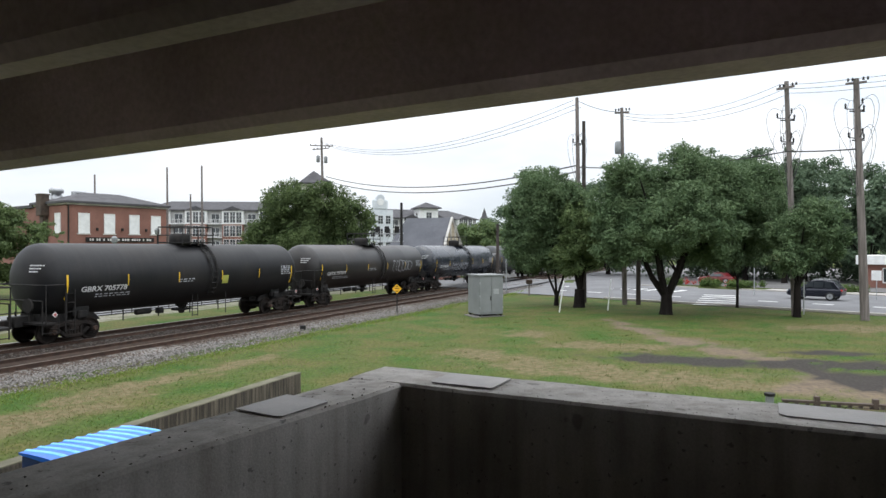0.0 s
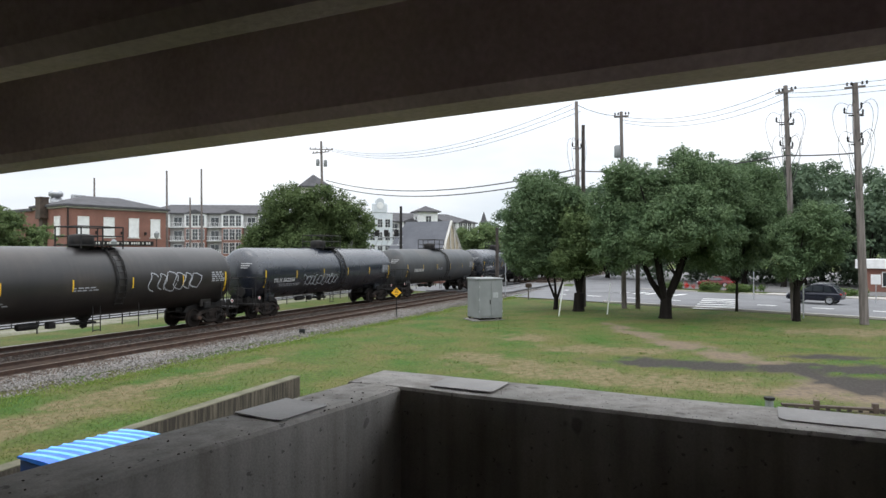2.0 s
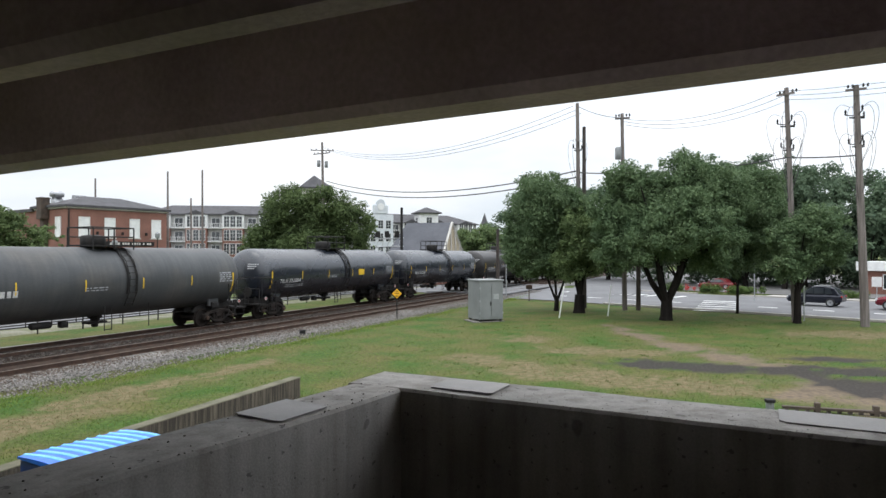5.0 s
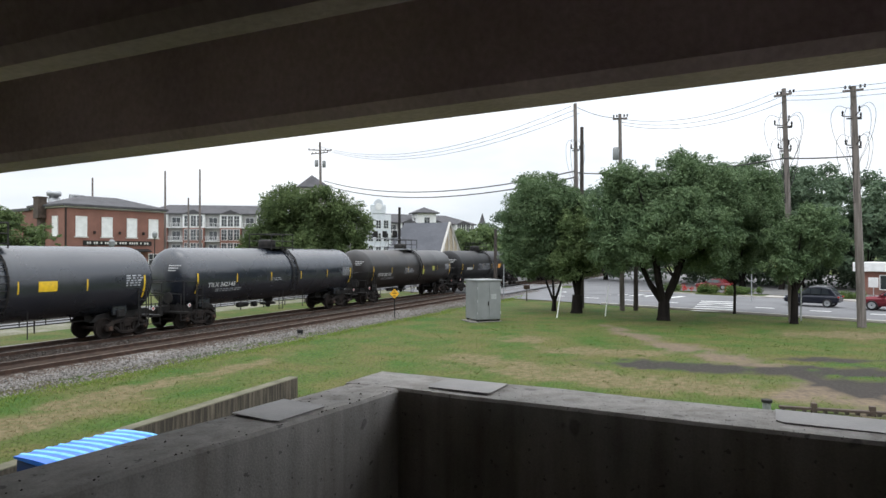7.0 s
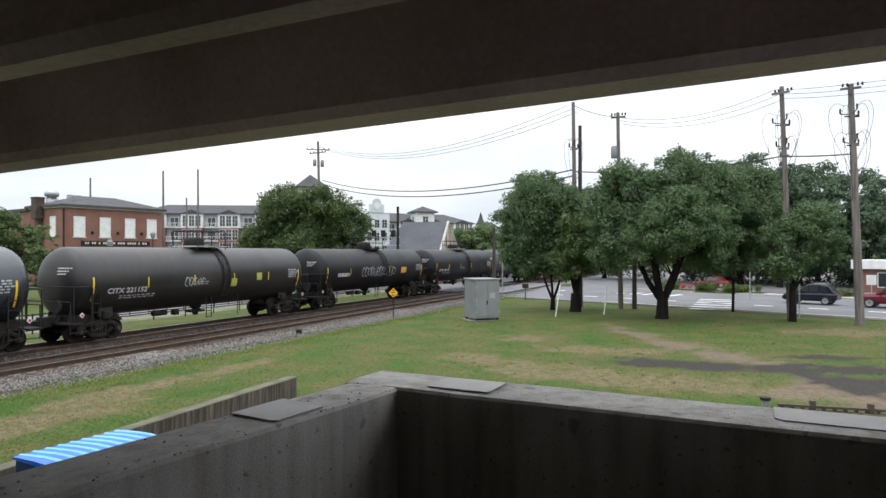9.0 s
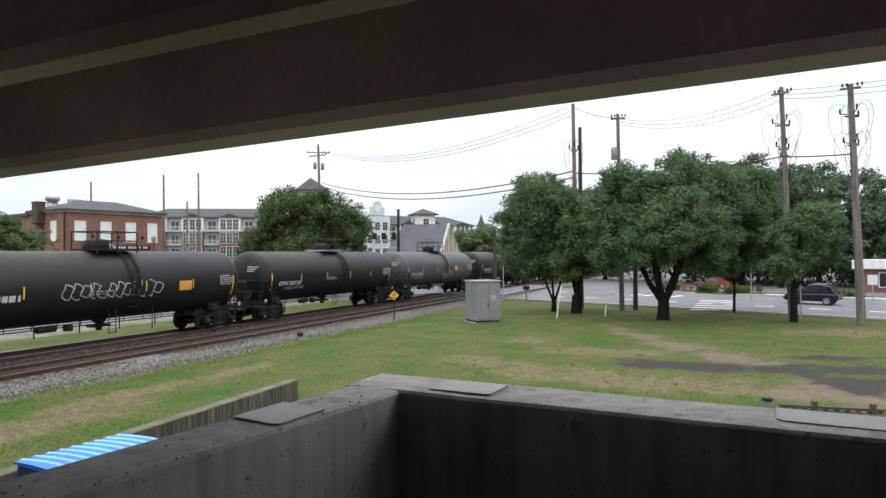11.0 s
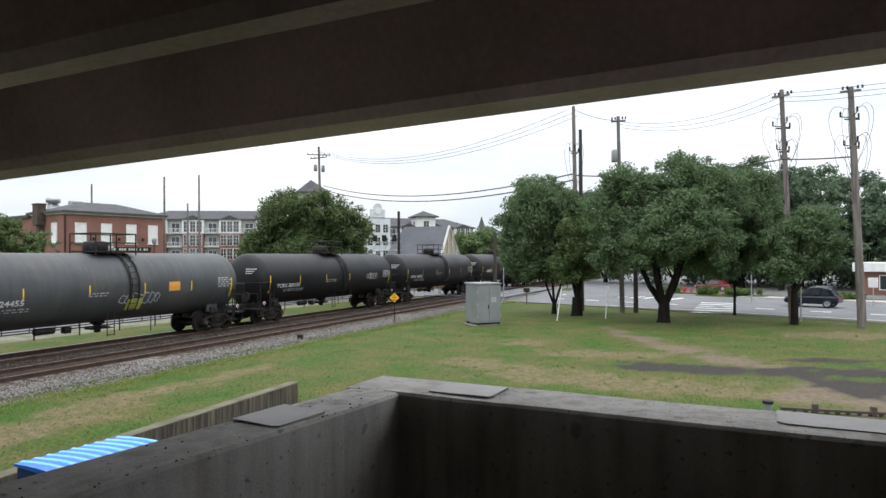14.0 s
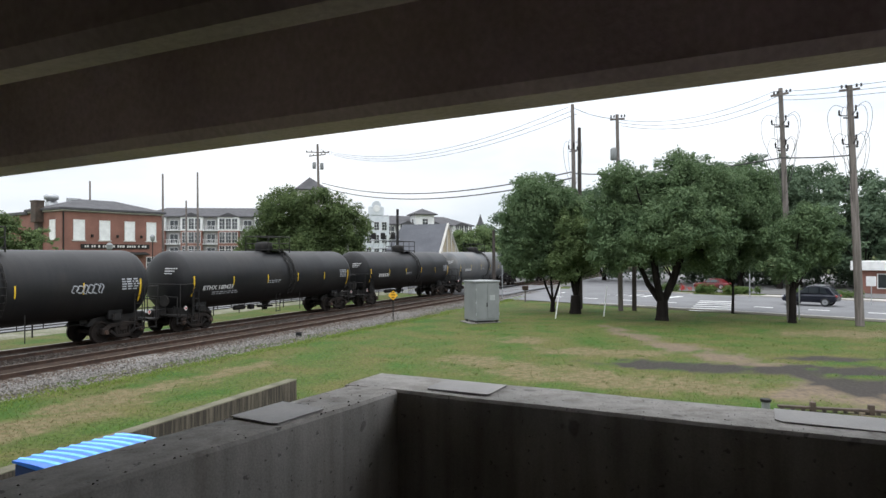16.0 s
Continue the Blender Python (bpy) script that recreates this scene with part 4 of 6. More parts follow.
def switch_gear(p, top, z, size):
    """Brackets, insulators and looping jumper leads round a pole."""
    bm = bmesh.new()
    c = Vector((top[0], top[1], 0)) * (z / top[2])
    for k in range(3):
        a = 2.1 * k + 0.4
        q = c + Vector((math.cos(a) * size, math.sin(a) * size, z + 0.1 * k))
        rod(bm, c + Vector((0, 0, z)), q, 0.028)
        lathe(bm, [(0.03, 0), (0.065, 0.05), (0.035, 0.12), (0.065, 0.18), (0.03, 0.3)], Matrix.Translation(q), 8)
    join_box(bm, Matrix.Translation(c + Vector((0, 0, z - 0.1))), size * 1.5, 0.07, 0.07)
    part("switch_bracket", bm, DARKMETAL, p, "dark switch bracket with insulators")
    for k in range(5):
        a = 1.26 * k + 0.2
        bm = bmesh.new()
        pts = [c + Vector((math.cos(a) * size * w, math.sin(a) * size * w, z + dz)) for w, dz in ((0.6, 0.5), (1.5, 0.75), (2.1, 0.2), (1.9, -0.8), (1.2, -1.8), (0.5, -2.5), (0.15, -3.2))]
        for _ in range(2):
            pts = [pts[0]] + [q for u, v in zip(pts, pts[1:]) for q in (u.lerp(v, 0.25), u.lerp(v, 0.75))] + [pts[-1]]
        tube(bm, pts, 0.012, 5)
        part("jumper_cable", bm, WIRE, p, "looping black jumper cable")


def wire(a, b, sag, r=0.02, label="thin black overhead cable", n=16):
    bm = bmesh.new()
    a, b = Vector(a), Vector(b)
    pts = [a.lerp(b, i / n) - Vector((0, 0, 4 * sag * (i / n) * (1 - i / n))) for i in range(n + 1)]
    tube(bm, pts, r, 5)
    return tagged(part("overhead_cable", bm, WIRE), label, "cable", "overhead cables")


def build_poles():
    tall = "tall weathered wooden utility pole with looping cables"
    p = utility_pole((20.6, 38.2, 0), 13.8, tall, 0.17, (-0.52, 0), [(13.4, 0.5, -50)])
    switch_gear(p, (-0.52, 0, 13.7), 11.6, 0.55)
    switch_gear(p, (-0.52, 0, 13.7), 10.2, 0.4)
    p = utility_pole((23.1, 35.7, 0), 13.3, tall, 0.2, (-0.5, 0), [(13.1, 0.5, 150)])
    switch_gear(p, (-0.5, 0, 13.3), 11.6, 0.55)
    switch_gear(p, (-0.5, 0, 13.3), 10.0, 0.45)
    p = utility_pole((9.6, 46.5, 0), 14.8, tall, 0.17, (-0.2, 0), [])
    switch_gear(p, (-0.2, 0, 14.8), 11.5, 0.35)
    utility_pole((10.0, 47, 0), 13.2, "dark wooden utility pole beside the road", 0.17, (0.0, 0), [], mat=DARKPOLE)
    utility_pole((12.5, 45.3, 0), 13.8, "weathered wooden utility pole with transformer", 0.16, (-0.2, 0), [(13.5, 0.5, 160)], [(11.0, (-0.3, 0))])
    utility_pole((4.75, 60, 0), 6.2, "dark wooden pole beside the level crossing", 0.17, mat=DARKPOLE)
    utility_pole((13.45, 45.3, 0), 9.0, "slender wooden stub pole among the trees", 0.15, mat=DARKPOLE)
    utility_pole((-15.9, 84, 0), 18.4, "distant wooden utility pole with double crossarm", 0.2, (-0.4, 0), [(17.3, 1.5, 10), (16.9, 1.4, -30)], [(15.6, (-0.5, 0)), (15.5, (0.5, 0))])
    for x, y, h in ((-39.0, 90, 15.3), (-34.9, 92, 15.8), (-39.7, 100, 12.4), (-51.9, 95, 14.9)):
        utility_pole((x, y, 0), h, "distant slender wooden utility pole", 0.16, (-0.1, 0))
    hi = [(-16.2, 84, 17.9), (9.4, 46.5, 14.6), (12.3, 45.3, 13.5), (19.75, 37.75, 13.5), (22.2, 35.6, 13.2)]
    for k in range(3):
        o = Vector((0.3 * k - 0.3, 0, -0.25 * k))
        wire(Vector(hi[0]) + o, Vector(hi[1]) + o, 2.2, 0.018)
        wire(Vector(hi[2]) + o, Vector(hi[3]) + o, 0.8, 0.014)
        wire(Vector(hi[3]) + o, Vector(hi[4]) + o, 0.05, 0.014)
        wire(Vector(hi[4]) + o, Vector((40, 18, 14)) + o, 0.6, 0.014)
    wire(Vector(hi[1]), Vector(hi[2]), 0.2, 0.02)
    wire((-15.7, 84, 13.3), (9.5, 46.5, 9.95), 1.5, 0.05, "thick black overhead cable")
    wire((-15.7, 84, 12.75), (9.5, 46.5, 9.5), 1.55, 0.05, "thick black overhead cable")
    wire((9.5, 46.5, 9.8), (19.9, 37.75, 9.6), 0.4, 0.04, "thick black overhead cable")
    wire((19.9, 37.75, 9.6), (22.5, 35.6, 9.4), 0.05, 0.04, "thick black overhead cable")


build_poles()


# ---------------------------------------------------------------- the train
def paint(name, base, other, rough, spec=0.42, dust=(1.5, 1.35, 1.2)):
    """Tank paint: broad fading, streaks that run down the flanks and thin brown road dust."""
    m = material(name, base, other, rough, 0.0, scale=0.7, fine=14, bump=0.04, grain=0.1, stretch=(0.5, 1.2, 1.2), low=0.35, high=0.7, spec=spec)
    n, l = m.node_tree.nodes, m.node_tree.links
    bsdf = n["Principled BSDF"]
    last = bsdf.inputs["Base Color"].links[0].from_socket
    co = n.new("ShaderNodeTexCoord")
    for stretch, scale, low, high, ends in (((4.0, 0.35, 0.35), 1.6, 0.3, 0.7, ((0.84, 0.84, 0.85), (1.17, 1.15, 1.12))), ((0.6, 0.8, 0.8), 0.9, 0.46, 0.72, ((1, 1, 1), dust))):
        mp, nz, rp, mul = n.new("ShaderNodeMapping"), n.new("ShaderNodeTexNoise"), n.new("ShaderNodeMix"), n.new("ShaderNodeVectorMath")
        mp.inputs["Scale"].default_value = stretch
        l.new(co.outputs["Object"], mp.inputs["Vector"])
        nz.inputs["Scale"].default_value, nz.inputs["Detail"].default_value = scale, 5.0
        l.new(mp.outputs[0], nz.inputs["Vector"])
        mr = n.new("ShaderNodeMapRange")
        mr.inputs["From Min"].default_value, mr.inputs["From Max"].default_value = low, high
        l.new(nz.outputs["Fac"], mr.inputs["Value"])
        rp.data_type = "RGBA"
        l.new(mr.outputs[0], rp.inputs["Factor"])
        rp.inputs[6].default_value, rp.inputs[7].default_value = (*ends[0], 1), (*ends[1], 1)
        mul.operation = "MULTIPLY"
        l.new(last, mul.inputs[0])
        l.new(rp.outputs[2], mul.inputs[1])
        last = mul.outputs[0]
    l.new(last, bsdf.inputs["Base Color"])
    # worn patches are duller than clean ones
    mr = n.new("ShaderNodeMapRange")
    mr.inputs["To Min"].default_value, mr.inputs["To Max"].default_value = rough - 0.07, rough + 0.13
    l.new(nz.outputs["Fac"], mr.inputs["Value"])
    l.new(mr.outputs[0], bsdf.inputs["Roughness"])
    return m


PAINTS = {
    "black": paint("sooty_black_paint", (0.0095, 0.0098, 0.0112), (0.0175, 0.0172, 0.018), 0.46, 0.27),
    "dusty": paint("dusty_black_paint", (0.0135, 0.0128, 0.0130), (0.028, 0.0245, 0.0230), 0.38, 0.5),
    "gloss": paint("glossy_black_paint", (0.014, 0.018, 0.027), (0.022, 0.026, 0.035), 0.24, 0.9, (1.2, 1.12, 1.0)),
    "grey": paint("faded_grey_paint", (0.062, 0.066, 0.070), (0.045, 0.048, 0.051), 0.5),
    "pale": paint("pale_grey_paint", (0.12, 0.125, 0.13), (0.09, 0.094, 0.098), 0.5),
}
REDMARK = material("faded_red_print", (0.45, 0.10, 0.09), (0.36, 0.09, 0.08), 0.6, scale=6, fine=40, bump=0.0)
TANK_R, TANK_Z = 1.50, 2.49


def side_point(x, ang, lift=0.006):
    """A place on the tank's near flank, ang degrees above its widest line."""
    a = radians(ang)
    return Vector((x, -(TANK_R + lift) * math.cos(a), TANK_Z + (TANK_R + lift) * math.sin(a)))


def flank_patch(bm, x, w, ang0, ang1, lift=0.006, n=5):
    """A thin curved plate on the flank."""
    rows_ = []
    for i in range(n + 1):
        a = ang0 + (ang1 - ang0) * i / n
        rows_.append((bm.verts.new(side_point(x - w / 2, a, lift)), bm.verts.new(side_point(x + w / 2, a, lift))))
    for p, q in zip(rows_, rows_[1:]):
        bm.faces.new((p[0], p[1], q[1], q[0]))
    return bm


def flank_text(words, size, x, ang, slant=0.0):
    bm = text_bm(words, size, 0.002)
    for v in bm.verts:
        a = ang + math.degrees(v.co.y / TANK_R)
        v.co = side_point(x + 1.18 * v.co.x + slant * v.co.y, a, 0.008 + v.co.z)
    return bm


def flank_bars(rng, x0, x1, ang, rows_n=2, h=0.05):
    """Rows of small stencilling too fine to read."""
    bm = bmesh.new()
    for r in range(rows_n):
        x = x0
        while x < x1:
            w = rng.uniform(0.08, 0.24)
            flank_patch(bm, x + w / 2, w, ang - 4.0 * r, ang - 4.0 * r + math.degrees(h / TANK_R), 0.008, 1)
            x += w + rng.uniform(0.04, 0.1)
    return bm


def scrawl(rng, x0, x1, ang, size):
    """A sprayed tag: looping strokes that spell nothing."""
    bm = bmesh.new()
    n = int((x1 - x0) / (size * 0.55))
    for k in range(n):
        cx, pts = x0 + (k + 0.5) * (x1 - x0) / n, []
        ph, turns = rng.uniform(0, 6.3), rng.uniform(0.6, 1.3)
        rx, ry = size * rng.uniform(0.22, 0.42), size * rng.uniform(0.35, 0.55)
        for i in range(13):
            a = ph + turns * 2 * math.pi * i / 12
            pts.append((cx + rx * math.cos(a) + 0.1 * size * math.sin(3 * a), ang + math.degrees(ry * math.sin(a) / TANK_R)))
        for (xa, aa), (xb, ab) in zip(pts, pts[1:]):
            pa, pb = side_point(xa, aa, 0.008), side_point(xb, ab, 0.008)
            d = (pb - pa)
            if d.length < 1e-4:
                continue
            nn = Vector((0, -math.cos(radians(aa)), math.sin(radians(aa))))
            w = d.cross(nn).normalized() * 0.022
            f = [bm.verts.new(p) for p in (pa - w, pb - w, pb + w, pa + w)]
            bm.faces.new(f)
    return bm


def wheel_mesh():
    bm = bmesh.new()
    m = pose(0, 0, 0, 90, 0, 0)
    prof = [(0.09, -0.85), (0.09, -0.80), (0.16, -0.79), (0.19, -0.74), (0.36, -0.735), (0.40, -0.80), (0.455, -0.80), (0.46, -0.70), (0.49, -0.685), (0.48, -0.66),
            (0.40, -0.66), (0.36, -0.70), (0.18, -0.70), (0.085, -0.6)]
    lathe(bm, prof + [(r, -z) for r, z in prof[::-1]], m, 20)
    return mesh_of("wheelset", bm, GRIME, False)


def side_frame_bm():
    """A cast truck side frame seen from its side: arched top chord, sagging bottom chord, spring window."""
    bm = bmesh.new()
    y = -1.0
    for sx in (-1, 1):
        rod(bm, (0, y, 0.78), (sx * 0.62, y, 0.72), 0.10, n=6)
        rod(bm, (sx * 0.62, y, 0.72), (sx * 0.98, y, 0.52), 0.10, n=6)
        rod(bm, (0, y, 0.24), (sx * 0.32, y, 0.26), 0.10, n=6)
        rod(bm, (sx * 0.32, y, 0.26), (sx * 0.66, y, 0.52), 0.09, n=6)
        rod(bm, (sx * 0.30, y, 0.28), (sx * 0.36, y, 0.75), 0.08, n=6)
        join_box(bm, pose(sx * 0.889, y, 0.50), 0.34, 0.26, 0.30, 0.04)
        for k in (-0.12, 0.06):
            rod(bm, (sx * 0.12 + k * 0.6, y, 0.3), (sx * 0.12 + k * 0.6, y, 0.62), 0.065, n=8)
    join_box(bm, pose(0, y, 0.68), 0.5, 0.22, 0.14, 0.03)
    return bm


def cap_bm():
    bm = bmesh.new()
    rod(bm, (0, -1.14, 0.47), (0, -1.2, 0.47), 0.11, 0.09, 10)
    return bm


def tank_profile(half, rr, steps=9):
    out = []
    bulge = 0.72
    for i in range(steps + 1):
        a = math.pi / 2 * i / steps
        out.append((max(0.03, rr * math.sin(a) ** 0.8), -half - bulge * math.cos(a) ** 0.9))
    return out


SHARED = {}


def shared(name, maker):
    if name not in SHARED:
        SHARED[name] = maker()
    return SHARED[name]


def tank_car(spec, length, index):
    """One tank car, its origin at the middle of its length on the rail heads."""
    rng = random.Random(40 + index)
    body = PAINTS[spec["paint"]]
    car = root("tank_car", Matrix(), spec["label"], "tank car", "cars of the freight train")
    tip = length / 2 - 0.72
    half = tip - 0.72
    axis = pose(0, 0, TANK_Z, 0, 90, 0)
    # shell of welded rings with a slight step at each seam
    prof = tank_profile(half, TANK_R)
    seams = 5
    for k in range(1, seams):
        z = -half + 2 * half * k / seams
        prof += [(TANK_R, z - 0.03), (TANK_R + 0.0012, z), (TANK_R, z + 0.03)]
    prof += [(r, -z) for r, z in tank_profile(half, TANK_R)[::-1]]
    part("tank", lathe(bmesh.new(), prof, axis, 48), body, car, smooth=True)
    # saddle band with ladder over the middle
    for bx in (0.55, 1.0):
        bm = bmesh.new()
        for i in range(24):
            a0, a1 = -20 + 8.4 * i, -20 + 8.4 * (i + 1)
            f = [bm.verts.new(side_point(bx + dx, aa, 0.03)) for dx, aa in ((-0.045, a0), (0.045, a0), (0.045, a1), (-0.045, a1))]
            bm.faces.new(f)
        part("wrap_band", bm, DARKMETAL, car, "dark band round the tank")
    if spec.get("ladder", True):
        bm = bmesh.new()
        for dx in (-0.2, 0.2):
            pts = [side_point(0.78 + dx, a, 0.12) for a in (-40, -15, 10, 35, 60, 80)]
            for p, q in zip(pts, pts[1:]):
                rod(bm, p, q, 0.022, n=5)
        for a in range(-36, 80, 10):
            rod(bm, side_point(0.58, a, 0.12), side_point(0.98, a, 0.12), 0.018, n=5)
        part("ladder", bm, DARKMETAL, car)
    # manway housing, walkway and rails on top
    top = TANK_Z + TANK_R
    bm = bmesh.new()
    lathe(bm, [(0.5, -0.1), (0.5, 0.42), (0.45, 0.5), (0.2, 0.54)], pose(0.0, 0, top), 20)
    part("manway_housing", bm, DARKMETAL, car, "", True)
    bm = bmesh.new()
    join_box(bm, pose(0.4, 0, top + 0.06), 2.1, 1.7, 0.05)
    for k in range(-3, 4):
        join_box(bm, pose(0.4 + k * 0.3, 0, top + 0.095), 0.05, 1.7, 0.02)
    part("walkway", bm, GALV if spec.get("bright_walk") else DARKMETAL, car, "steel grating walkway")
    post = shared("rail_post", lambda: mesh_of("rail_post", rod(bmesh.new(), (0, 0, -0.1), (0, 0, 0.85), 0.03, n=6), DARKMETAL))
    side_rail = shared("side_rail", lambda: mesh_of("side_rail", rod(bmesh.new(), (-1, 0, 0), (1, 0, 0), 0.028, n=6), DARKMETAL))
    end_rail = shared("end_rail", lambda: mesh_of("end_rail", rod(bmesh.new(), (0, -0.82, 0), (0, 0.82, 0), 0.028, n=6), DARKMETAL))
    for y in (-0.82, 0.82):
        for x in (-0.6, 0.4, 1.4):
            piece("rail_post", post, car, pose(x, y, top))
        for z in (0.45, 0.85):
            piece("side_rail", side_rail, car, pose(0.4, y, top + z))
    for x in (-0.6, 1.4):
        piece("end_rail", end_rail, car, pose(x, 0, top + 0.85))
    # underframe: stub sills, bolsters, end platforms, brake gear, outlet
    bogie_x = length / 2 - 2.12
    for s in (-1, 1):
        bm = bmesh.new()
        join_box(bm, pose(s * (length / 2 - 1.75), 0, 0.92), 3.0, 0.5, 0.42, 0.03)
        part("stub_sill", bm, DARKMETAL, car)
        # sloping plates that carry the tank's end on the sill
        bm = bmesh.new()
        pts = [(tip - 2.9, 0.75), (tip - 0.25, 0.75), (tip - 0.35, 1.25), (tip - 0.75, 1.75), (tip - 1.6, 1.2), (tip - 2.6, 1.05)]
        for y in (-0.62, 0.62):
            f = [[bm.verts.new((s * px, y + dy, pz)) for px, pz in pts] for dy in (-0.03, 0.03)]
            for j in range(len(pts)):
                q = (j + 1) % len(pts)
                bm.faces.new((f[0][j], f[0][q], f[1][q], f[1][j]))
            bm.faces.new(f[0])
            bm.faces.new(f[1][::-1])
        join_box(bm, pose(s * (tip - 1.1), 0, 0.98), 1.6, 1.2, 0.4)
        part("draft_plate", bm, DARKMETAL, car)
        bm = bmesh.new()
        join_box(bm, pose(s * (tip - 0.12), 0, 0.86), 0.55, 2.9, 0.07)
        join_box(bm, pose(s * (tip - 1.75), 0, 1.08), 0.4, 2.3, 0.34, 0.05)
        part("end_platform", bm, DARKMETAL, car)
        bm = bmesh.new()
        for y in (-1.35, 1.35):
            rod(bm, (s * (tip + 0.1), y, 0.45), (s * (tip + 0.1), y, 1.75), 0.025, n=6)
            rod(bm, (s * (tip - 0.55), y, 0.45), (s * (tip - 0.55), y, 1.2), 0.025, n=6)
            for z in (0.5, 0.8):
                rod(bm, (s * (tip + 0.1), y, z), (s * (tip - 0.55), y, z), 0.02, n=5)
        rod(bm, (s * (tip + 0.1), -1.35, 1.75), (s * (tip + 0.1), 1.35, 1.75), 0.025, n=6)
        part("end_handrail", bm, DARKMETAL, car)
        bm = bmesh.new()
        bend = [Vector((s * (tip - 0.72), -1.57, 0.86)), Vector((s * (tip - 0.72), -1.57, 2.28))] + [Vector((s * px, py, 2.36)) for px, py in ((tip - 0.64, -1.57), (tip - 0.1, -1.57), (tip + 0.08, -1.5), (tip + 0.16, -1.3), (tip + 0.16, 1.3), (tip + 0.08, 1.5), (tip - 0.1, 1.57), (tip - 0.64, 1.57))] + [Vector((s * (tip - 0.72), 1.57, 2.28)), Vector((s * (tip - 0.72), 1.57, 0.86))]
        tube(bm, bend, 0.024, 6)
        part("waist_rail", bm, DARKMETAL, car)
        for py in (-1.5, 1.5):
            part("rail_stay", rod(bmesh.new(), (s * (tip + 0.06), py, 0.86), (s * (tip + 0.06), py, 2.36), 0.022, n=6), DARKMETAL, car)
        for y in (-0.95, 0.95):
            part("saddle", box(0.7, 0.14, 0.55, (s * (tip - 1.75), y, 1.3), 0.02), body, car)
        bm = bmesh.new()
        rod(bm, (s * (length / 2 - 0.35), 0, 0.86), (s * (length / 2 + 0.02), 0, 0.86), 0.11, 0.09, 8)
        join_box(bm, pose(s * (length / 2 - 0.08), 0, 0.86), 0.3, 0.22, 0.28, 0.03)
        part("coupler", bm, GRIME, car, "rusty knuckle coupler")
        bm = bmesh.new()
        flank = side_point(s * (half - 0.35), -28)
        join_box(bm, Matrix.Translation((s * (tip - 0.35), -1.43, 1.2)) @ pose(0, 0, 0, 0, 45, 0), 0.16, 0.012, 0.16)
        pl = part("hazard_placard", bm, WHITE, car, "white and red diamond hazard placard")
        bm = bmesh.new()
        join_box(bm, Matrix.Translation((s * (tip - 0.35), -1.438, 1.2)) @ pose(0, 0, 0, 0, 45, 0), 0.11, 0.006, 0.11)
        part("emblem", bm, REDMARK, pl)
        bm = bmesh.new()
        for px in (tip - 0.75, tip - 1.15):
            rod(bm, (s * px, -1.46, 0.5), (s * px, -1.46, 2.15), 0.024, n=6)
        for k in range(5):
            rod(bm, (s * (tip - 0.75), -1.46, 0.55 + 0.36 * k), (s * (tip - 1.15), -1.46, 0.55 + 0.36 * k), 0.018, n=5)
        part("end_ladder", bm, DARKMETAL, car)
    bm = bmesh.new()
    rod(bm, (-tip - 0.1, -0.55, 1.55), (-tip - 0.18, -0.55, 1.55), 0.28, n=14)
    rod(bm, (-tip - 0.1, -0.55, 0.9), (-tip - 0.1, -0.55, 1.55), 0.03, n=6)
    part("hand_brake", bm, DARKMETAL, car)
    bm = bmesh.new()
    lathe(bm, [(0.1, -0.42), (0.14, -0.37), (0.14, 0.37), (0.1, 0.42)], pose(-2.6, -0.45, 0.86, 0, 90, 0), 12)
    join_box(bm, pose(-1.7, -0.5, 0.82), 0.3, 0.3, 0.25, 0.03)
    part("brake_reservoir", bm, DARKMETAL, car, "", True)
    bm = bmesh.new()
    for y in (-0.4,):
        rod(bm, (-bogie_x + 1.1, y, 0.86), (bogie_x - 1.1, y, 0.84), 0.025, n=5)
        for k in range(-4, 5):
            rod(bm, (k * 1.05, y, 0.84), (k * 1.05, y, 1.1), 0.02, n=5)
    part("brake_pipe", bm, DARKMETAL, car)
    bm = bmesh.new()
    lathe(bm, [(0.3, 0.28), (0.3, 0.1), (0.16, 0.02), (0.14, -0.28), (0.1, -0.3)], pose(0.1, 0, 0.82), 14)
    join_box(bm, pose(0.1, 0, 0.72), 0.9, 0.5, 0.1, 0.02)
    part("bottom_outlet", bm, DARKMETAL, car)
    bm = bmesh.new()
    part("sampling_pipe", rod(bmesh.new(), (1.9, -1.2, 0.45), (1.9, -1.2, 1.5), 0.022, n=5), DARKMETAL, car)
    for x in (-0.35, 0.0):
        rod(bm, (x, -1.2, 0.45), (x, -1.2, 1.5), 0.022, n=5)
    rod(bm, (-0.35, -1.2, 0.5), (0.0, -1.2, 0.5), 0.022, n=5)
    rod(bm, (-0.35, -1.2, 0.8), (0.0, -1.2, 0.8), 0.022, n=5)
    part("side_step", bm, DARKMETAL, car)
    # bogies
    for s in (-1, 1):
        bg = new("bogie")
        bg.parent = car
        bg.matrix_basis = pose(s * bogie_x, 0, 0)
        piece("side_frame", shared("side_frame", lambda: mesh_of("side_frame", side_frame_bm(), GRIME)), bg)
        piece("side_frame", shared("side_frame", None), bg, pose(0, 0, 0, 0, 0, 180))
        for ax in (-0.889, 0.889):
            piece("bearing_cap", shared("caps", lambda: mesh_of("bearing_cap", cap_bm(), RUST)), bg, pose(ax, 0, 0))
        piece("bolster", shared("bolster", lambda: mesh_of("bolster", box(0.42, 2.2, 0.34, (0, 0, 0.62), 0.05), GRIME)), bg)
        for ax in (-0.889, 0.889):
            w = piece("wheelset", shared("wheel", wheel_mesh), bg, pose(ax, 0, 0.457))
            WHEELS.append(w)
    # yellow conspicuity strips, wide at the two ends
    n_marks = 6
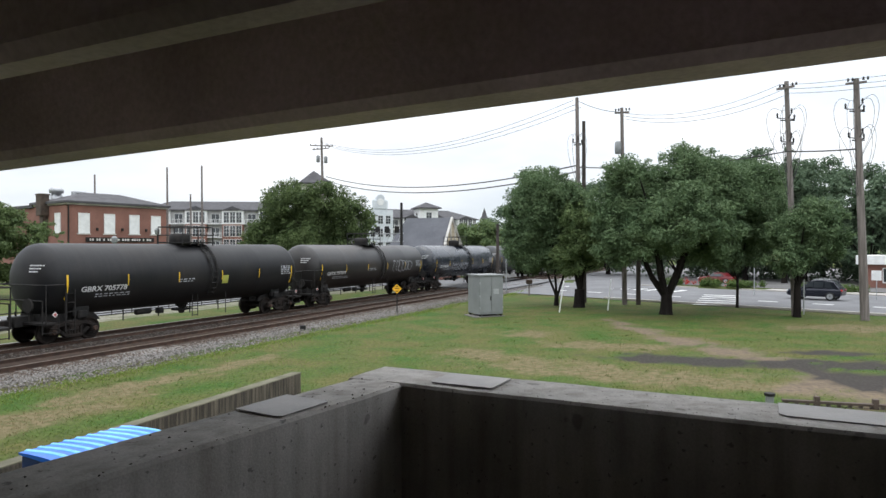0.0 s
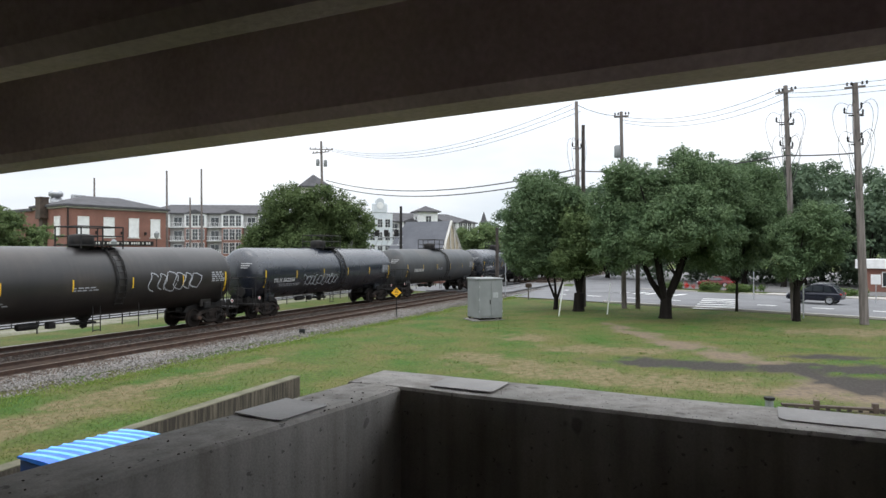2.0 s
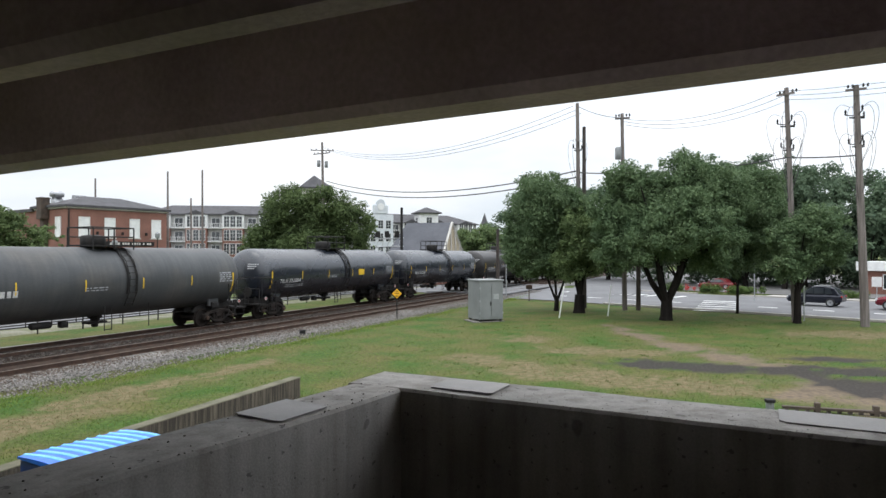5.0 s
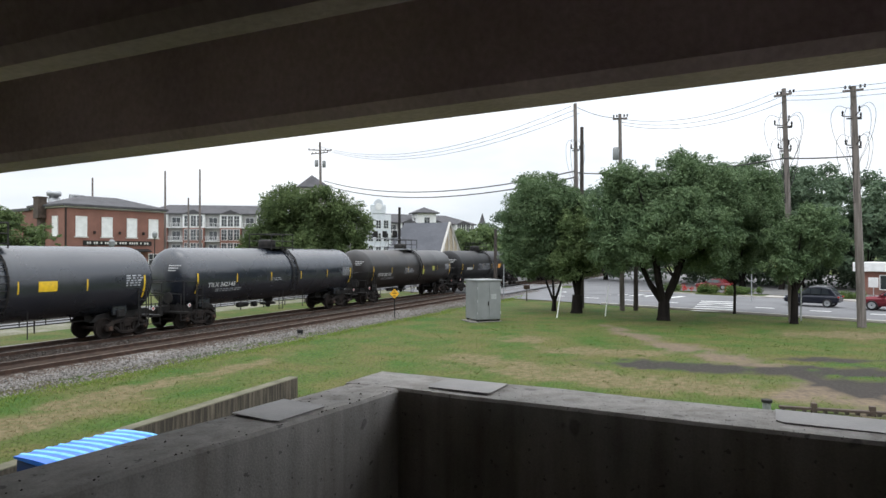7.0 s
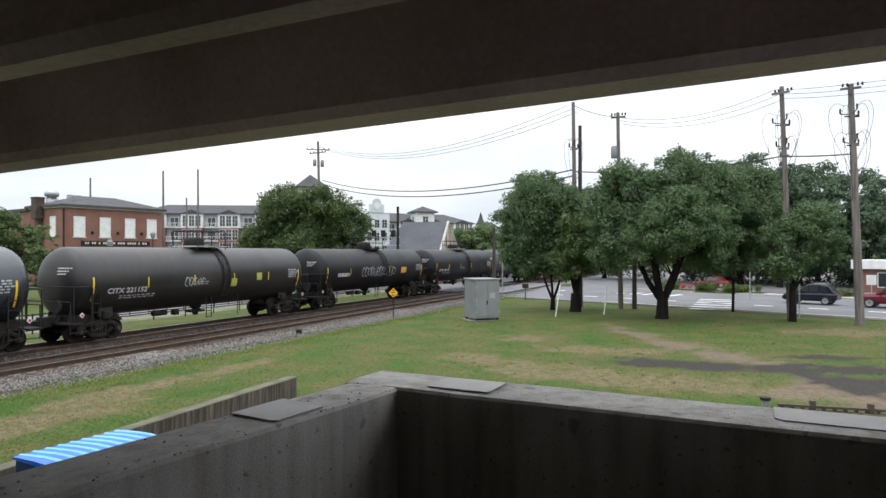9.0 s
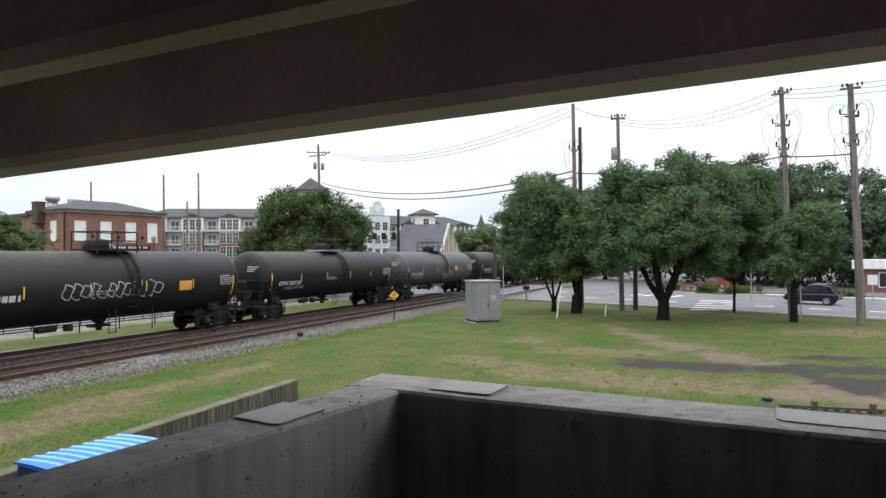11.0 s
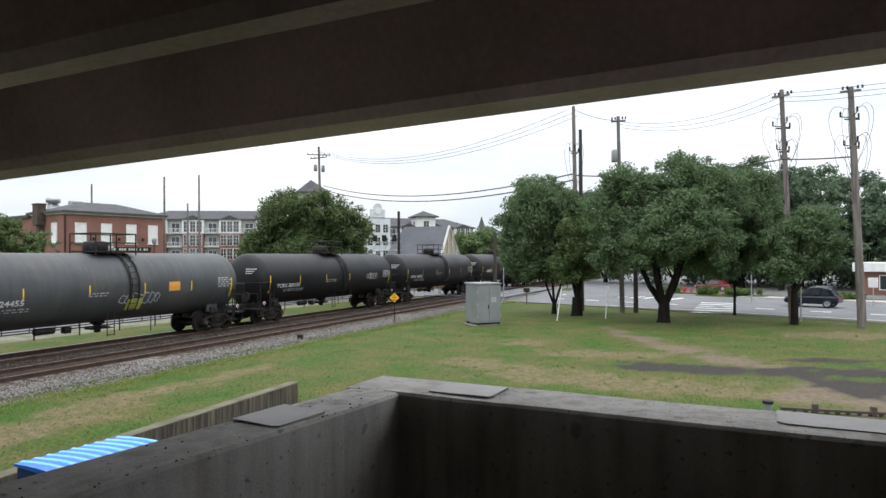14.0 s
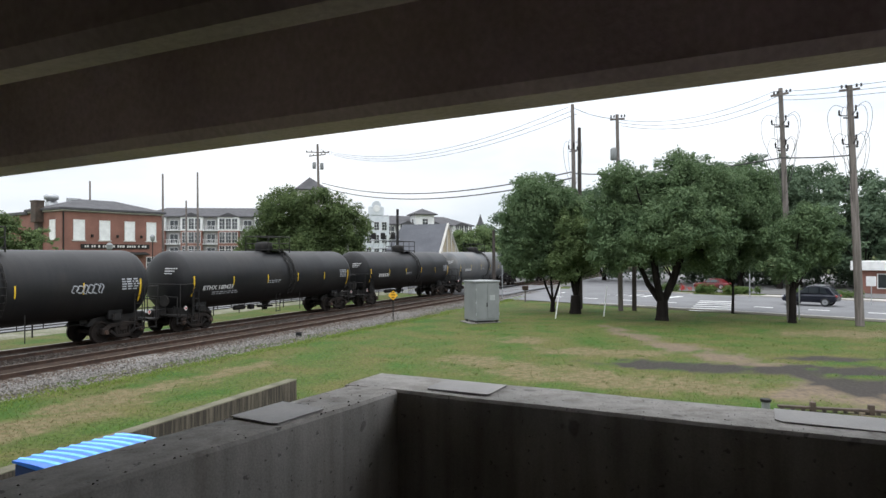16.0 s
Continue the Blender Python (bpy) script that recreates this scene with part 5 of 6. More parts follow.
    for k in range(n_marks):
        x = -half + 0.1 + (2 * half - 0.25) * k / (n_marks - 1)
        bm = bmesh.new()
        flank_patch(bm, x, 0.085 if k in (0, 5) else 0.055, -30 if k in (0, 5) else -12, 9 if k in (0, 5) else 6, 0.007)
        part("reflector", bm, YELLOW, car, "yellow reflective strip")
    # stencilling
    x = -half + 2.0
    words = spec.get("words")
    if words:
        tagged(part("reporting_mark", flank_text(words, 0.31, x - 0.22, -15, 0.06), STENCIL, car, "white stencilled lettering"), kind="stuff")
    part("number_bars", flank_bars(rng, x - 0.7, x + 0.8, -15, 1, 0.24) if not words else flank_bars(rng, x - 0.6, x + 1.1, -25, 2), STENCIL if not words else CHALK, car, "white stencilled lettering")
    part("data_stencil", flank_bars(rng, half - 1.1, half - 0.35, 8, 5, 0.06), CHALK, car, "pale data stencilling")
    bm = flank_bars(rng, -1.4, -0.5, -8, 2, 0.045)
    part("small_stencil", bm, CHALK, car, "faint stencilling")
    # number on the leading head
    bm = bmesh.new()
    for r in range(3):
        for k in range(6 - r):
            y = -0.45 - k * 0.105
            z = 0.62 - 0.12 * r
            off = math.hypot(y, z) / TANK_R
            join_box(bm, pose(-half - 0.735 * (1 - off ** 2.4) ** 0.5 - 0.02, y, TANK_Z + z, 0, 12, 18), 0.012, 0.08, 0.052)
    tagged(part("head_stencil", bm, STENCIL, car, "white stencilling on the tank end"), kind="stuff")
    for g in spec.get("tags", ()):
        part("graffiti", scrawl(rng, *g), CHALK, car, "pale sprayed graffiti scrawl")
    for cx, ang, w, h, mat in spec.get("plates", ()):
        bm = bmesh.new()
        flank_patch(bm, cx, w, ang, ang + math.degrees(h / TANK_R), 0.009)
        part("placard", bm, mat, car, "coloured paper placard on the flank")
    return car


WHEELS = []
BLACK = "sooty black tank car"
SPECS = [
    dict(paint="black", label=BLACK + " with rounded ends and yellow reflectors"),
    dict(paint="black", label=BLACK + " with white stencilled mark and yellow reflectors", words=True, plates=[(1.6, -20, 0.42, 0.42, PLACARD)]),
    dict(paint="dusty", label=BLACK + " with white mark and large pale graffiti", words=True, tags=[(2.2, 5.2, -4, 0.9)]),
    dict(paint="gloss", label="glossy black tank car with rounded ends and looping graffiti", words=True, tags=[(-3.6, 0.1, -19, 0.7)]),
    dict(paint="grey", label="faded grey tank car with rounded ends"),
    dict(paint="gloss", label="glossy black tank car with a yellow placard", words=True, plates=[(2.5, -10, 0.75, 0.4, YELLOW)]),
    dict(paint="gloss", label="glossy black tank car with white stencilled mark", words=True),
    dict(paint="dusty", label=BLACK + " with white mark and two yellow-green placards", words=True, plates=[(1.35, -20, 0.42, 0.42, PLACARD), (3.3, -10, 0.42, 0.4, PLACARD)], tags=[(-2.0, -0.7, -6, 0.4)], bright_walk=True),
    dict(paint="black", label=BLACK + " with graffiti and an orange placard", plates=[(3.6, -14, 0.75, 0.45, ORANGE)], tags=[(-2.6, 2.2, -6, 0.7)]),
    dict(paint="black", label=BLACK + " with white stencilled mark and yellow reflectors", words=True, bright_walk=True),
    dict(paint="grey", label="faded grey tank car with an orange placard", words=True, plates=[(3.0, -10, 0.65, 0.42, ORANGE), (0.9, -42, 0.8, 0.6, PLACARD)], tags=[(0.1, 2.2, -20, 0.5)]),
    dict(paint="black", label=BLACK + " with white stencilled mark and small graffiti", words=True, tags=[(3.6, 5.0, -4, 0.4)]),
    dict(paint="black", label=BLACK + " with white stencilled mark and yellow reflectors", words=True),
    dict(paint="black", label=BLACK + " with rounded ends and yellow reflectors"),
    dict(paint="pale", label="pale grey tank car with rounded ends"),
    dict(paint="grey", label="faded grey tank car with rounded ends"),
]
# reporting marks as they stand on the cars
MARKS = {1: "GBRX 705778", 2: "CBTX 737695", 3: "TILX 362286", 6: "TILX 362145", 7: "CITX 221152", 5: "TILX 311554", 9: "ETPX 200128", 10: "GATX 224455", 11: "TCBX 305150", 12: "ETHX 100423"}
# where the couplings stand along the railway at the start, in metres
COUPLINGS = [-1.74, 15.38, 32.49, 49.6, 66.67, 83.73, 100.79, 117.66, 134.45, 151.26, 168.08, 184.74, 201.6, 218.45, 235.29, 252.14, 268.99]
SPEED = 11.214
CARS = []
for i, spec in enumerate(SPECS):
    length = COUPLINGS[i + 1] - COUPLINGS[i]
    if spec.get("words"):
        spec["words"] = MARKS[i]
    start = COUPLINGS[i] + length / 2
    CARS.append((tank_car(spec, length, i), start))


# ---------------------------------------------------------------- things on the lawn and by the track
def signal_cabinet():
    c = root("signal_cabinet", pose(2.3, 38.3, 0, 0, 0, 24), "grey steel signal cabinet on a gravel pad", "cabinet")
    w, d, h = 1.55, 1.5, 2.22
    bm = bmesh.new()
    join_box(bm, pose(0, 0, h / 2 + 0.12), w, d, h, 0.015)
    part("body", bm, METAL, c)
    bm = bmesh.new()
    join_box(bm, pose(0, 0, h + 0.17), w + 0.12, d + 0.12, 0.1, 0.02)
    part("roof", bm, METAL, c, "slightly overhanging lid")
    for s in (-1, 1):
        bm = bmesh.new()
        join_box(bm, pose(s * w / 4, -d / 2 - 0.012, h / 2 + 0.15), w / 2 - 0.03, 0.03, h - 0.16, 0.008)
        dr = part("door", bm, METAL, c)
        for z in (0.5, 1.2, 1.95):
            part("hinge", rod(bmesh.new(), (s * (w / 2 - 0.02), -d / 2 - 0.03, z - 0.07), (s * (w / 2 - 0.02), -d / 2 - 0.03, z + 0.07), 0.02, n=6), GALV, dr)
    bm = bmesh.new()
    join_box(bm, pose(-0.06, -d / 2 - 0.06, 1.05), 0.04, 0.06, 0.24, 0.01)
    part("handle", bm, DARKMETAL, c)
    bm = bmesh.new()
    join_box(bm, pose(0.3, -d / 2 - 0.032, 1.45), 0.34, 0.008, 0.3)
    part("notice", bm, GALV, c, "faded pale notice")
    for k in range(12):
        bm = bmesh.new()
        join_box(bm, pose(w / 2 + 0.01, -d / 2 + 0.12 + k * 0.115, h / 2 + 0.15), 0.025, 0.05, h - 0.2)
        part("side_rib", bm, METAL, c)
    for x in (-w / 2 + 0.1, w / 2 - 0.1):
        for y in (-d / 2 + 0.1, d / 2 - 0.1):
            bm = bmesh.new()
            join_box(bm, pose(x, y, 0.03), 0.12, 0.12, 0.22)
            part("foot", bm, DARKMETAL, c)
    bm = bmesh.new()
    prism(bm, ((-1.15, -0.8), (0.85, -0.82), (0.82, 0.85), (-1.0, 0.85)), -0.1, 0.012)
    pad = part("gravel_pad", bm, BALLAST)
    pad.matrix_basis = pose(2.3, 38.3, 0, 0, 0, 24)
    tagged(pad, "pale gravel pad under the cabinet", "gravel", "", "structure")


def warning_sign():
    s = root("warning_sign", pose(-3.03, 39.3, 0), "amber diamond railway sign on a slim steel post", "sign")
    bm = bmesh.new()
    rod(bm, (0, 0, -0.2), (0, 0, 1.75), 0.035, n=8)
    part("post", bm, DARKMETAL, s)
    bm = bmesh.new()
    join_box(bm, pose(0, -0.05, 1.5, 0, 45, 0), 0.42, 0.012, 0.42, 0.004)
    pl = part("plate", bm, SIGNYELLOW, s, "amber diamond plate")
    bm = bmesh.new()
    for z in (1.66, 1.53, 1.36):
        join_box(bm, pose(0, -0.06, z), 0.16 if z != 1.53 else 0.24, 0.004, 0.05)
    tagged(part("lettering", bm, DARKMETAL, pl), kind="stuff")


def stake(at, lean):
    bm = bmesh.new()
    rod(bm, (0, 0, -0.1), (lean, 0, 1.95), 0.035, 0.03, 6)
    ob = part("guy_guard", bm, WHITE)
    ob.matrix_basis = pose(*at)
    tagged(ob, "slim white plastic guard leaning over a guy wire", "guy guard", "guy guards")


def mailbox():
    b = root("roadside_box", pose(6.9, 54.0, 0), "small brown box on a post beside the road", "post box")
    bm = bmesh.new()
    rod(bm, (0, 0, -0.1), (0, 0, 1.0), 0.06, n=6)
    part("post", bm, POLEWOOD, b)
    bm = bmesh.new()
    join_box(bm, pose(0, 0, 1.15), 0.5, 0.45, 0.36, 0.05)
    part("box", bm, TIE, b)


def signal_mast():
    """A crossing signal mast with arms and lamp heads beyond the track."""
    s = root("signal_mast", pose(-4.9, 70, 0), "tall black railway signal mast with lamp heads", "signal mast")
    bm = bmesh.new()
    rod(bm, (0, 0, -0.2), (0, 0, 8.9), 0.17, 0.14, 10)
    part("mast", bm, DARKMETAL, s)
    bm = bmesh.new()
    for z in (4.6, 5.5):
        rod(bm, (-3.0, 0.5, z), (0.2, 0, z + 0.1), 0.06, n=6)
    for k in range(5):
        rod(bm, (-2.8 + k * 0.6, 0.45 - k * 0.08, 4.6), (-2.5 + k * 0.6, 0.4 - k * 0.08, 5.55), 0.035, n=5)
    part("cantilever_arm", bm, GALV, s)
    for x in (-2.6, -1.6, -0.5):
        bm = bmesh.new()
        join_box(bm, pose(x, 0.1, 6.0), 0.5, 0.3, 0.7, 0.05)
        part("lamp_head", bm, DARKMETAL, s)


def low_fence():
    f = root("pipe_fence", Matrix(), "low dark steel pipe fence along the railway", "fence")
    post = mesh_of("post", rod(bmesh.new(), (0, 0, -0.2), (0, 0, 0.98), 0.035, n=6), DARKMETAL)
    for i in range(26):
        piece("post", post, f, track_pose(6 + 2.4 * i, 31.2, 0))
    for z in (0.5, 0.93):
        bm = bmesh.new()
        rod(bm, beside(5.8, 31.2, z), beside(66.4, 31.2, z), 0.03, n=6)
        part("rail", bm, DARKMETAL, f)


def blue_bin():
    """A long blue bin with a ribbed lid that catches the sky."""
    a, b = Vector((-5.99, 9.01, 0)), Vector((-5.17, 10.38, 0))
    d = (b - a).normalized()
    n = Vector((d.y, -d.x, 0))
    m = Matrix((d, -n, Vector((0, 0, 1)))).transposed().to_4x4()
    m.translation = a
    c = root("blue_bin", m, "bright blue plastic bin with pale ribbed lid", "bin")
    ln, w, z = (b - a).length, 1.5, 1.14
    # the body's shade comes from its darker blue
    bm = bmesh.new()
    join_box(bm, pose(ln / 2, -w / 2, z / 2 - 0.02), ln - 0.02, w - 0.02, z - 0.045, 0.02)
    part("body", bm, BIN_SHADED, c, "blue plastic bin body, its shade put into the colour")
    bm = bmesh.new()
    arch = [(-w * j / 10, z + 0.035 * math.sin(math.pi * j / 10)) for j in range(11)] + [(-w, z - 0.03), (0, z - 0.03)]
    ends = [[bm.verts.new((x, y, h)) for y, h in arch] for x in (-0.02, ln + 0.02)]
    for j in range(len(arch)):
        k = (j + 1) % len(arch)
        bm.faces.new((ends[0][j], ends[0][k], ends[1][k], ends[1][j]))
    bm.faces.new(ends[0][::-1])
    bm.faces.new(ends[1])
    lid = part("lid", bm, BLUE, c)
    for k in range(9):
        x = ln * (k + 0.5) / 9
        bm = bmesh.new()
        pts = [Vector((x + 0.05 * math.sin(q * 2.2), -w * q, z - 0.012 + 0.035 * math.sin(math.pi * q))) for q in [j / 8 for j in range(9)]]
        tube(bm, pts, 0.03, 8)
        bmesh.ops.scale(bm, vec=(1.6, 1, 1), verts=bm.verts, space=Matrix.Translation((-x, 0, 0)))
        part("rib", bm, PALEBLUE, lid, "pale blue raised rib")


def wood_fence():
    f = root("wooden_fence", Matrix(), "low dark wooden picket fence below the parapet", "fence")
    a, d = Vector((8.5, 16.6, 0)), Vector((0.965, -0.262, 0))
    for k in range(6):
        bm = bmesh.new()
        p = a + d * (k * 1.3 + 0.9)
        join_box(bm, pose(p.x, p.y, -0.12, 0, 0, -15), 0.13, 0.13, 0.7, 0.01)
        part("post", bm, WOOD, f)
    bm = bmesh.new()
    q = a + d * 4.2
    join_box(bm, pose(q.x, q.y, 0.08, 0, 0, -15.2), 8.2, 0.14, 0.06)
    part("top_rail", bm, WOOD, f)
    slat = mesh_of("picket", box(0.1, 0.03, 0.55, (0, 0, -0.2)), POLEWOOD)
    for k in range(34):
        p = a + d * (k * 0.24 + 0.2)
        piece("picket", slat, f, pose(p.x, p.y, 0.02, 0, 0, -15))
    p = root("bollard", pose(8.27, 16.55, 0), "short grey capped post at the fence end", "post")
    bm = bmesh.new()
    rod(bm, (0, 0, -0.3), (0, 0, 0.22), 0.1, n=12)
    part("pipe", bm, METAL, p)
    bm = bmesh.new()
    rod(bm, (0, 0, 0.2), (0, 0, 0.27), 0.13, n=12)
    part("cap", bm, DARKMETAL, p)


def white_board():
    b = root("white_sign_board", pose(24.6, 33.6, 0, 0, 0, -20), "white board on two legs by the road", "sign")
    bm = bmesh.new()
    join_box(bm, pose(0, 0, 1.15), 1.3, 0.05, 1.3, 0.01)
    part("board", bm, WHITE, b)
    for x in (-0.5, 0.5):
        bm = bmesh.new()
        rod(bm, (x, 0, -0.1), (x, 0, 0.55), 0.035, n=6)
        part("leg", bm, WHITE, b)


# ---------------------------------------------------------------- vehicles
def loft(stations, ring):
    """Join rings: stations of (x, half width, bottom, top), ring(w, b, t) gives the section's corners."""
    bm = bmesh.new()
    rs = []
    for x, w, b, t in stations:
        rs.append([bm.verts.new((x, y, z)) for y, z in ring(w, b, t)])
    n = len(rs[0])
    for p, q in zip(rs, rs[1:]):
        for i in range(n):
            bm.faces.new((p[i], p[(i + 1) % n], q[(i + 1) % n], q[i]))
    bm.faces.new(rs[0])
    bm.faces.new(rs[-1][::-1])
    return bm


def section(w, b, t):
    h = t - b
    return ((-w * 0.93, b), (-w, b + h * 0.3), (-w * 0.985, b + h * 0.72), (-w * 0.86, t), (w * 0.86, t), (w * 0.985, b + h * 0.72), (w, b + h * 0.3), (w * 0.93, b))


def vehicle(name, m, paint_mat, label, suv=True, length=4.6):
    """x points to the front."""
    c = root(name, m, label, "car", "cars")
    k = length / 4.6
    hi = 1.0 if suv else 0.86
    z0 = 0.3 if suv else 0.22
    belt = 1.02 * hi
    body = loft([(-2.3 * k, 0.78, 0.5, 0.85 * hi), (-2.2 * k, 0.9, z0 + 0.1, belt), (-1.4 * k, 0.93, z0, belt + 0.02), (0.2 * k, 0.93, z0, belt), (0.95 * k, 0.92, z0, belt - 0.03),
                 (1.7 * k, 0.91, z0, 0.95 * hi), (2.15 * k, 0.86, z0 + 0.05, 0.84 * hi), (2.3 * k, 0.72, 0.42, 0.72 * hi)], section)
    part("body", body, paint_mat, c, smooth=False)
    top = 1.68 if suv else 1.42
    tail = -2.05 if suv else -1.6
    cab = loft([(tail * k - 0.02, 0.82, belt - 0.05, belt + 0.02), ((tail + 0.42) * k, 0.76, belt - 0.05, top - 0.1), (-0.6 * k, 0.74, belt - 0.05, top), (0.1 * k, 0.74, belt - 0.05, top - 0.04), (1.05 * k, 0.82, belt - 0.05, belt)],
               lambda w, b, t: ((-w * 1.08, b), (-w, t - 0.06), (-w * 0.85, t), (w * 0.85, t), (w, t - 0.06), (w * 1.08, b)))
    cabin = part("cabin", cab, paint_mat, c)
    for sy in (-1, 1):
        for x0, x1 in ((tail + 0.45, -0.95), (-0.85, -0.05), (0.0, 0.55)):
            bm = bmesh.new()
            za, zb = belt + 0.04, top - 0.13
            lean = 0.25 if x1 > 0.4 else (0.0 if x0 > tail + 0.5 else -0.12)
            v = [bm.verts.new(((x0) * k, sy * 0.895, za)), bm.verts.new((x1 * k + (0.2 if lean > 0 else 0), sy * 0.895, za)), bm.verts.new((x1 * k - max(lean, 0) * 1.2, sy * 0.80, zb)), bm.verts.new((x0 * k - min(lean, 0) * 2, sy * 0.80, zb))]
            w = [bm.verts.new(p.co + Vector((0, sy * 0.008, 0.004))) for p in v]
            bm.faces.new(w)
            for i in range(4):
                bm.faces.new((v[i], v[(i + 1) % 4], w[(i + 1) % 4], w[i]))
            part("side_window", bm, GLASS, cabin)
        bm = bmesh.new()
        join_box(bm, pose(0.75 * k, sy * 1.0, belt + 0.06), 0.16, 0.2, 0.13, 0.03)
        part("mirror", bm, paint_mat, c)
        for x, mat, nm in ((-2.24, TAIL, "tail_light"), (2.2, HEADLAMP, "headlight")):
            bm = bmesh.new()
            join_box(bm, pose(x * k, sy * 0.68, 0.86 * hi if x < 0 else 0.72 * hi), 0.16, 0.3, 0.16, 0.03)
            part(nm, bm, mat, c)
        for x in (-1.4, 1.42):
            bm = bmesh.new()
            m2 = pose(x * k, sy * 0.86, 0.35, 90, 0, 0)
            lathe(bm, [(0.2, -0.11), (0.33, -0.11), (0.35, -0.08), (0.35, 0.08), (0.33, 0.11), (0.2, 0.11)], m2, 20)
            wh = part("wheel", bm, RUBBER, c)
            bm = bmesh.new()
            lathe(bm, [(0.01, -0.1), (0.1, -0.125), (0.235, -0.135), (0.235, 0.135), (0.1, 0.125), (0.01, 0.1)], m2, 14)
            part("rim", bm, GALV, wh, "grey alloy rim")
    bm = bmesh.new()
    v = [bm.verts.new(p) for p in ((1.0 * k, -0.72, belt + 0.03), (1.0 * k, 0.72, belt + 0.03), (0.22 * k, 0.62, top - 0.08), (0.22 * k, -0.62, top - 0.08))]
    w = [bm.verts.new(p.co + Vector((0.02, 0, 0.02))) for p in v]
    bm.faces.new(w)
    for i in range(4):
        bm.faces.new((v[i], v[(i + 1) % 4], w[(i + 1) % 4], w[i]))
    part("windscreen", bm, GLASS, cabin)
    if suv:
        for sy in (-1, 1):
            bm = bmesh.new()
            rod(bm, (-1.4 * k, sy * 0.66, top + 0.03), (0.0, sy * 0.66, top + 0.03), 0.022, n=6)
            part("roof_rail", bm, GALV, c)
    return c


TAIL = material("red_lamp_glass", (0.4, 0.02, 0.02), (0.3, 0.015, 0.015), 0.2, scale=4, fine=40, bump=0)
HEADLAMP = material("clear_lamp_glass", (0.6, 0.62, 0.65), (0.5, 0.5, 0.52), 0.15, scale=4, fine=40, bump=0)
NAVY = material("dark_blue_car_paint", (0.014, 0.016, 0.026), (0.018, 0.02, 0.03), 0.25, 0.3, scale=1, fine=60, bump=0, grain=0.03)
CRIMSON = material("dark_red_car_paint", (0.17, 0.018, 0.028), (0.13, 0.015, 0.022), 0.25, 0.2, scale=1, fine=60, bump=0, grain=0.03)
RED = material("red_car_paint", (0.15, 0.014, 0.018), (0.12, 0.012, 0.015), 0.3, 0.1, scale=1, fine=60, bump=0, grain=0.03)
ROAD_DEG = math.degrees(math.atan2(ROAD.y, ROAD.x))


def build_vehicles():
    # the parked and waiting cars face up the road, towards the railway
    vehicle("suv", pose(28.1, 49.2, 0.035, 0, 0, ROAD_DEG + 180) @ Matrix.Scale(0.9, 4), NAVY, "dark blue sport utility car waiting on the road", True, 4.15)
    vehicle("saloon_car", pose(30.0, 71.6, 0.035, 0, 0, ROAD_DEG + 180) @ Matrix.Scale(0.85, 4), RED, "dark red car parked beyond the shrubs", False, 4.6)
    return vehicle("hatchback", pose(33.0, 48.2, 0.035, 0, 0, ROAD_DEG + 180), CRIMSON, "dark red car creeping along the road", True, 4.2)


def road_marks():
    for k in range(6):
        bm = bmesh.new()
        c = Vector((18.4, 44.4, 0)) + Vector((0.445, 0.93, 0)) * (k * 1.9)
        join_box(bm, pose(c.x, c.y, 0.045, 0, 0, ROAD_DEG * 0.55), 2.7, 0.5, 0.01)
        tagged(part("crosswalk_stripe", bm, PAINT), "worn white crosswalk stripe on the asphalt", "road marking", "road markings", "structure")
    for k in range(12):
        bm = bmesh.new()
        c = Vector((23.5, 47.3, 0)) + ROAD * ((k - 5) * 3.6)
        join_box(bm, pose(c.x, c.y, 0.045, 0, 0, ROAD_DEG), 1.3, 0.35, 0.01)
        tagged(part("lane_dash", bm, PAINT), "white lane dash on the asphalt", "road marking", "road markings", "structure")
    for k in range(10):
        bm = bmesh.new()
        c = Vector((13.0, 66.5, 0)) + ROAD * (k * 1.25)
        join_box(bm, pose(c.x, c.y, 0.045, 0, 0, ROAD_DEG + 90), 2.6, 0.5, 0.01)
        tagged(part("crosswalk_stripe", bm, PAINT), "worn white crosswalk stripe on the asphalt", "road marking", "road markings", "structure")
    for nm, n0, w in (("near_kerb", 44.9, 0.3), ("far_kerb", 62.6, 0.3)):
        for r0, r1 in ((-26, 60),) if nm == "near_kerb" else ((-26, -36 + 4), (-22, 60)):
            bm = bmesh.new()
            c = road_at((r0 + r1) / 2, n0, 0.06)
            join_box(bm, pose(c.x, c.y, c.z, 0, 0, ROAD_DEG), abs(r1 - r0), w, 0.16, 0.02)
            tagged(part(nm, bm, PAVING), "pale concrete kerb along the road", "kerb", "", "structure")
    rows_ = [[road_at(r, n, 0.1) for n in (62.8, 64.0, 65.2)] for r in range(-20, 61, 4)]
    sheet("pavement", rows_, PAVING, "pale concrete pavement beyond the road")
    rows_ = [[road_at(r, n, 0.03) for n in (67.5, 75, 84, 95, 112, 140)] for r in range(-80, 110, 4)]
    sheet("car_park", rows_, LOT, "pale car park beyond the road")
    # timber and asphalt panels of the level crossing
    for d in (NEAR_TRACK, FAR_TRACK):
        for o in (-1.6, 0.0, 1.6):
            bm = bmesh.new()
            join_box(bm, track_pose(66.3, d + o, RAIL - 0.05), 19.0, 1.3 if o == 0 else 1.45, 0.09)
            tagged(part("crossing_panel", bm, ASPHALT), "grey crossing panel between the rails", "crossing panel", "crossing panels", "structure")


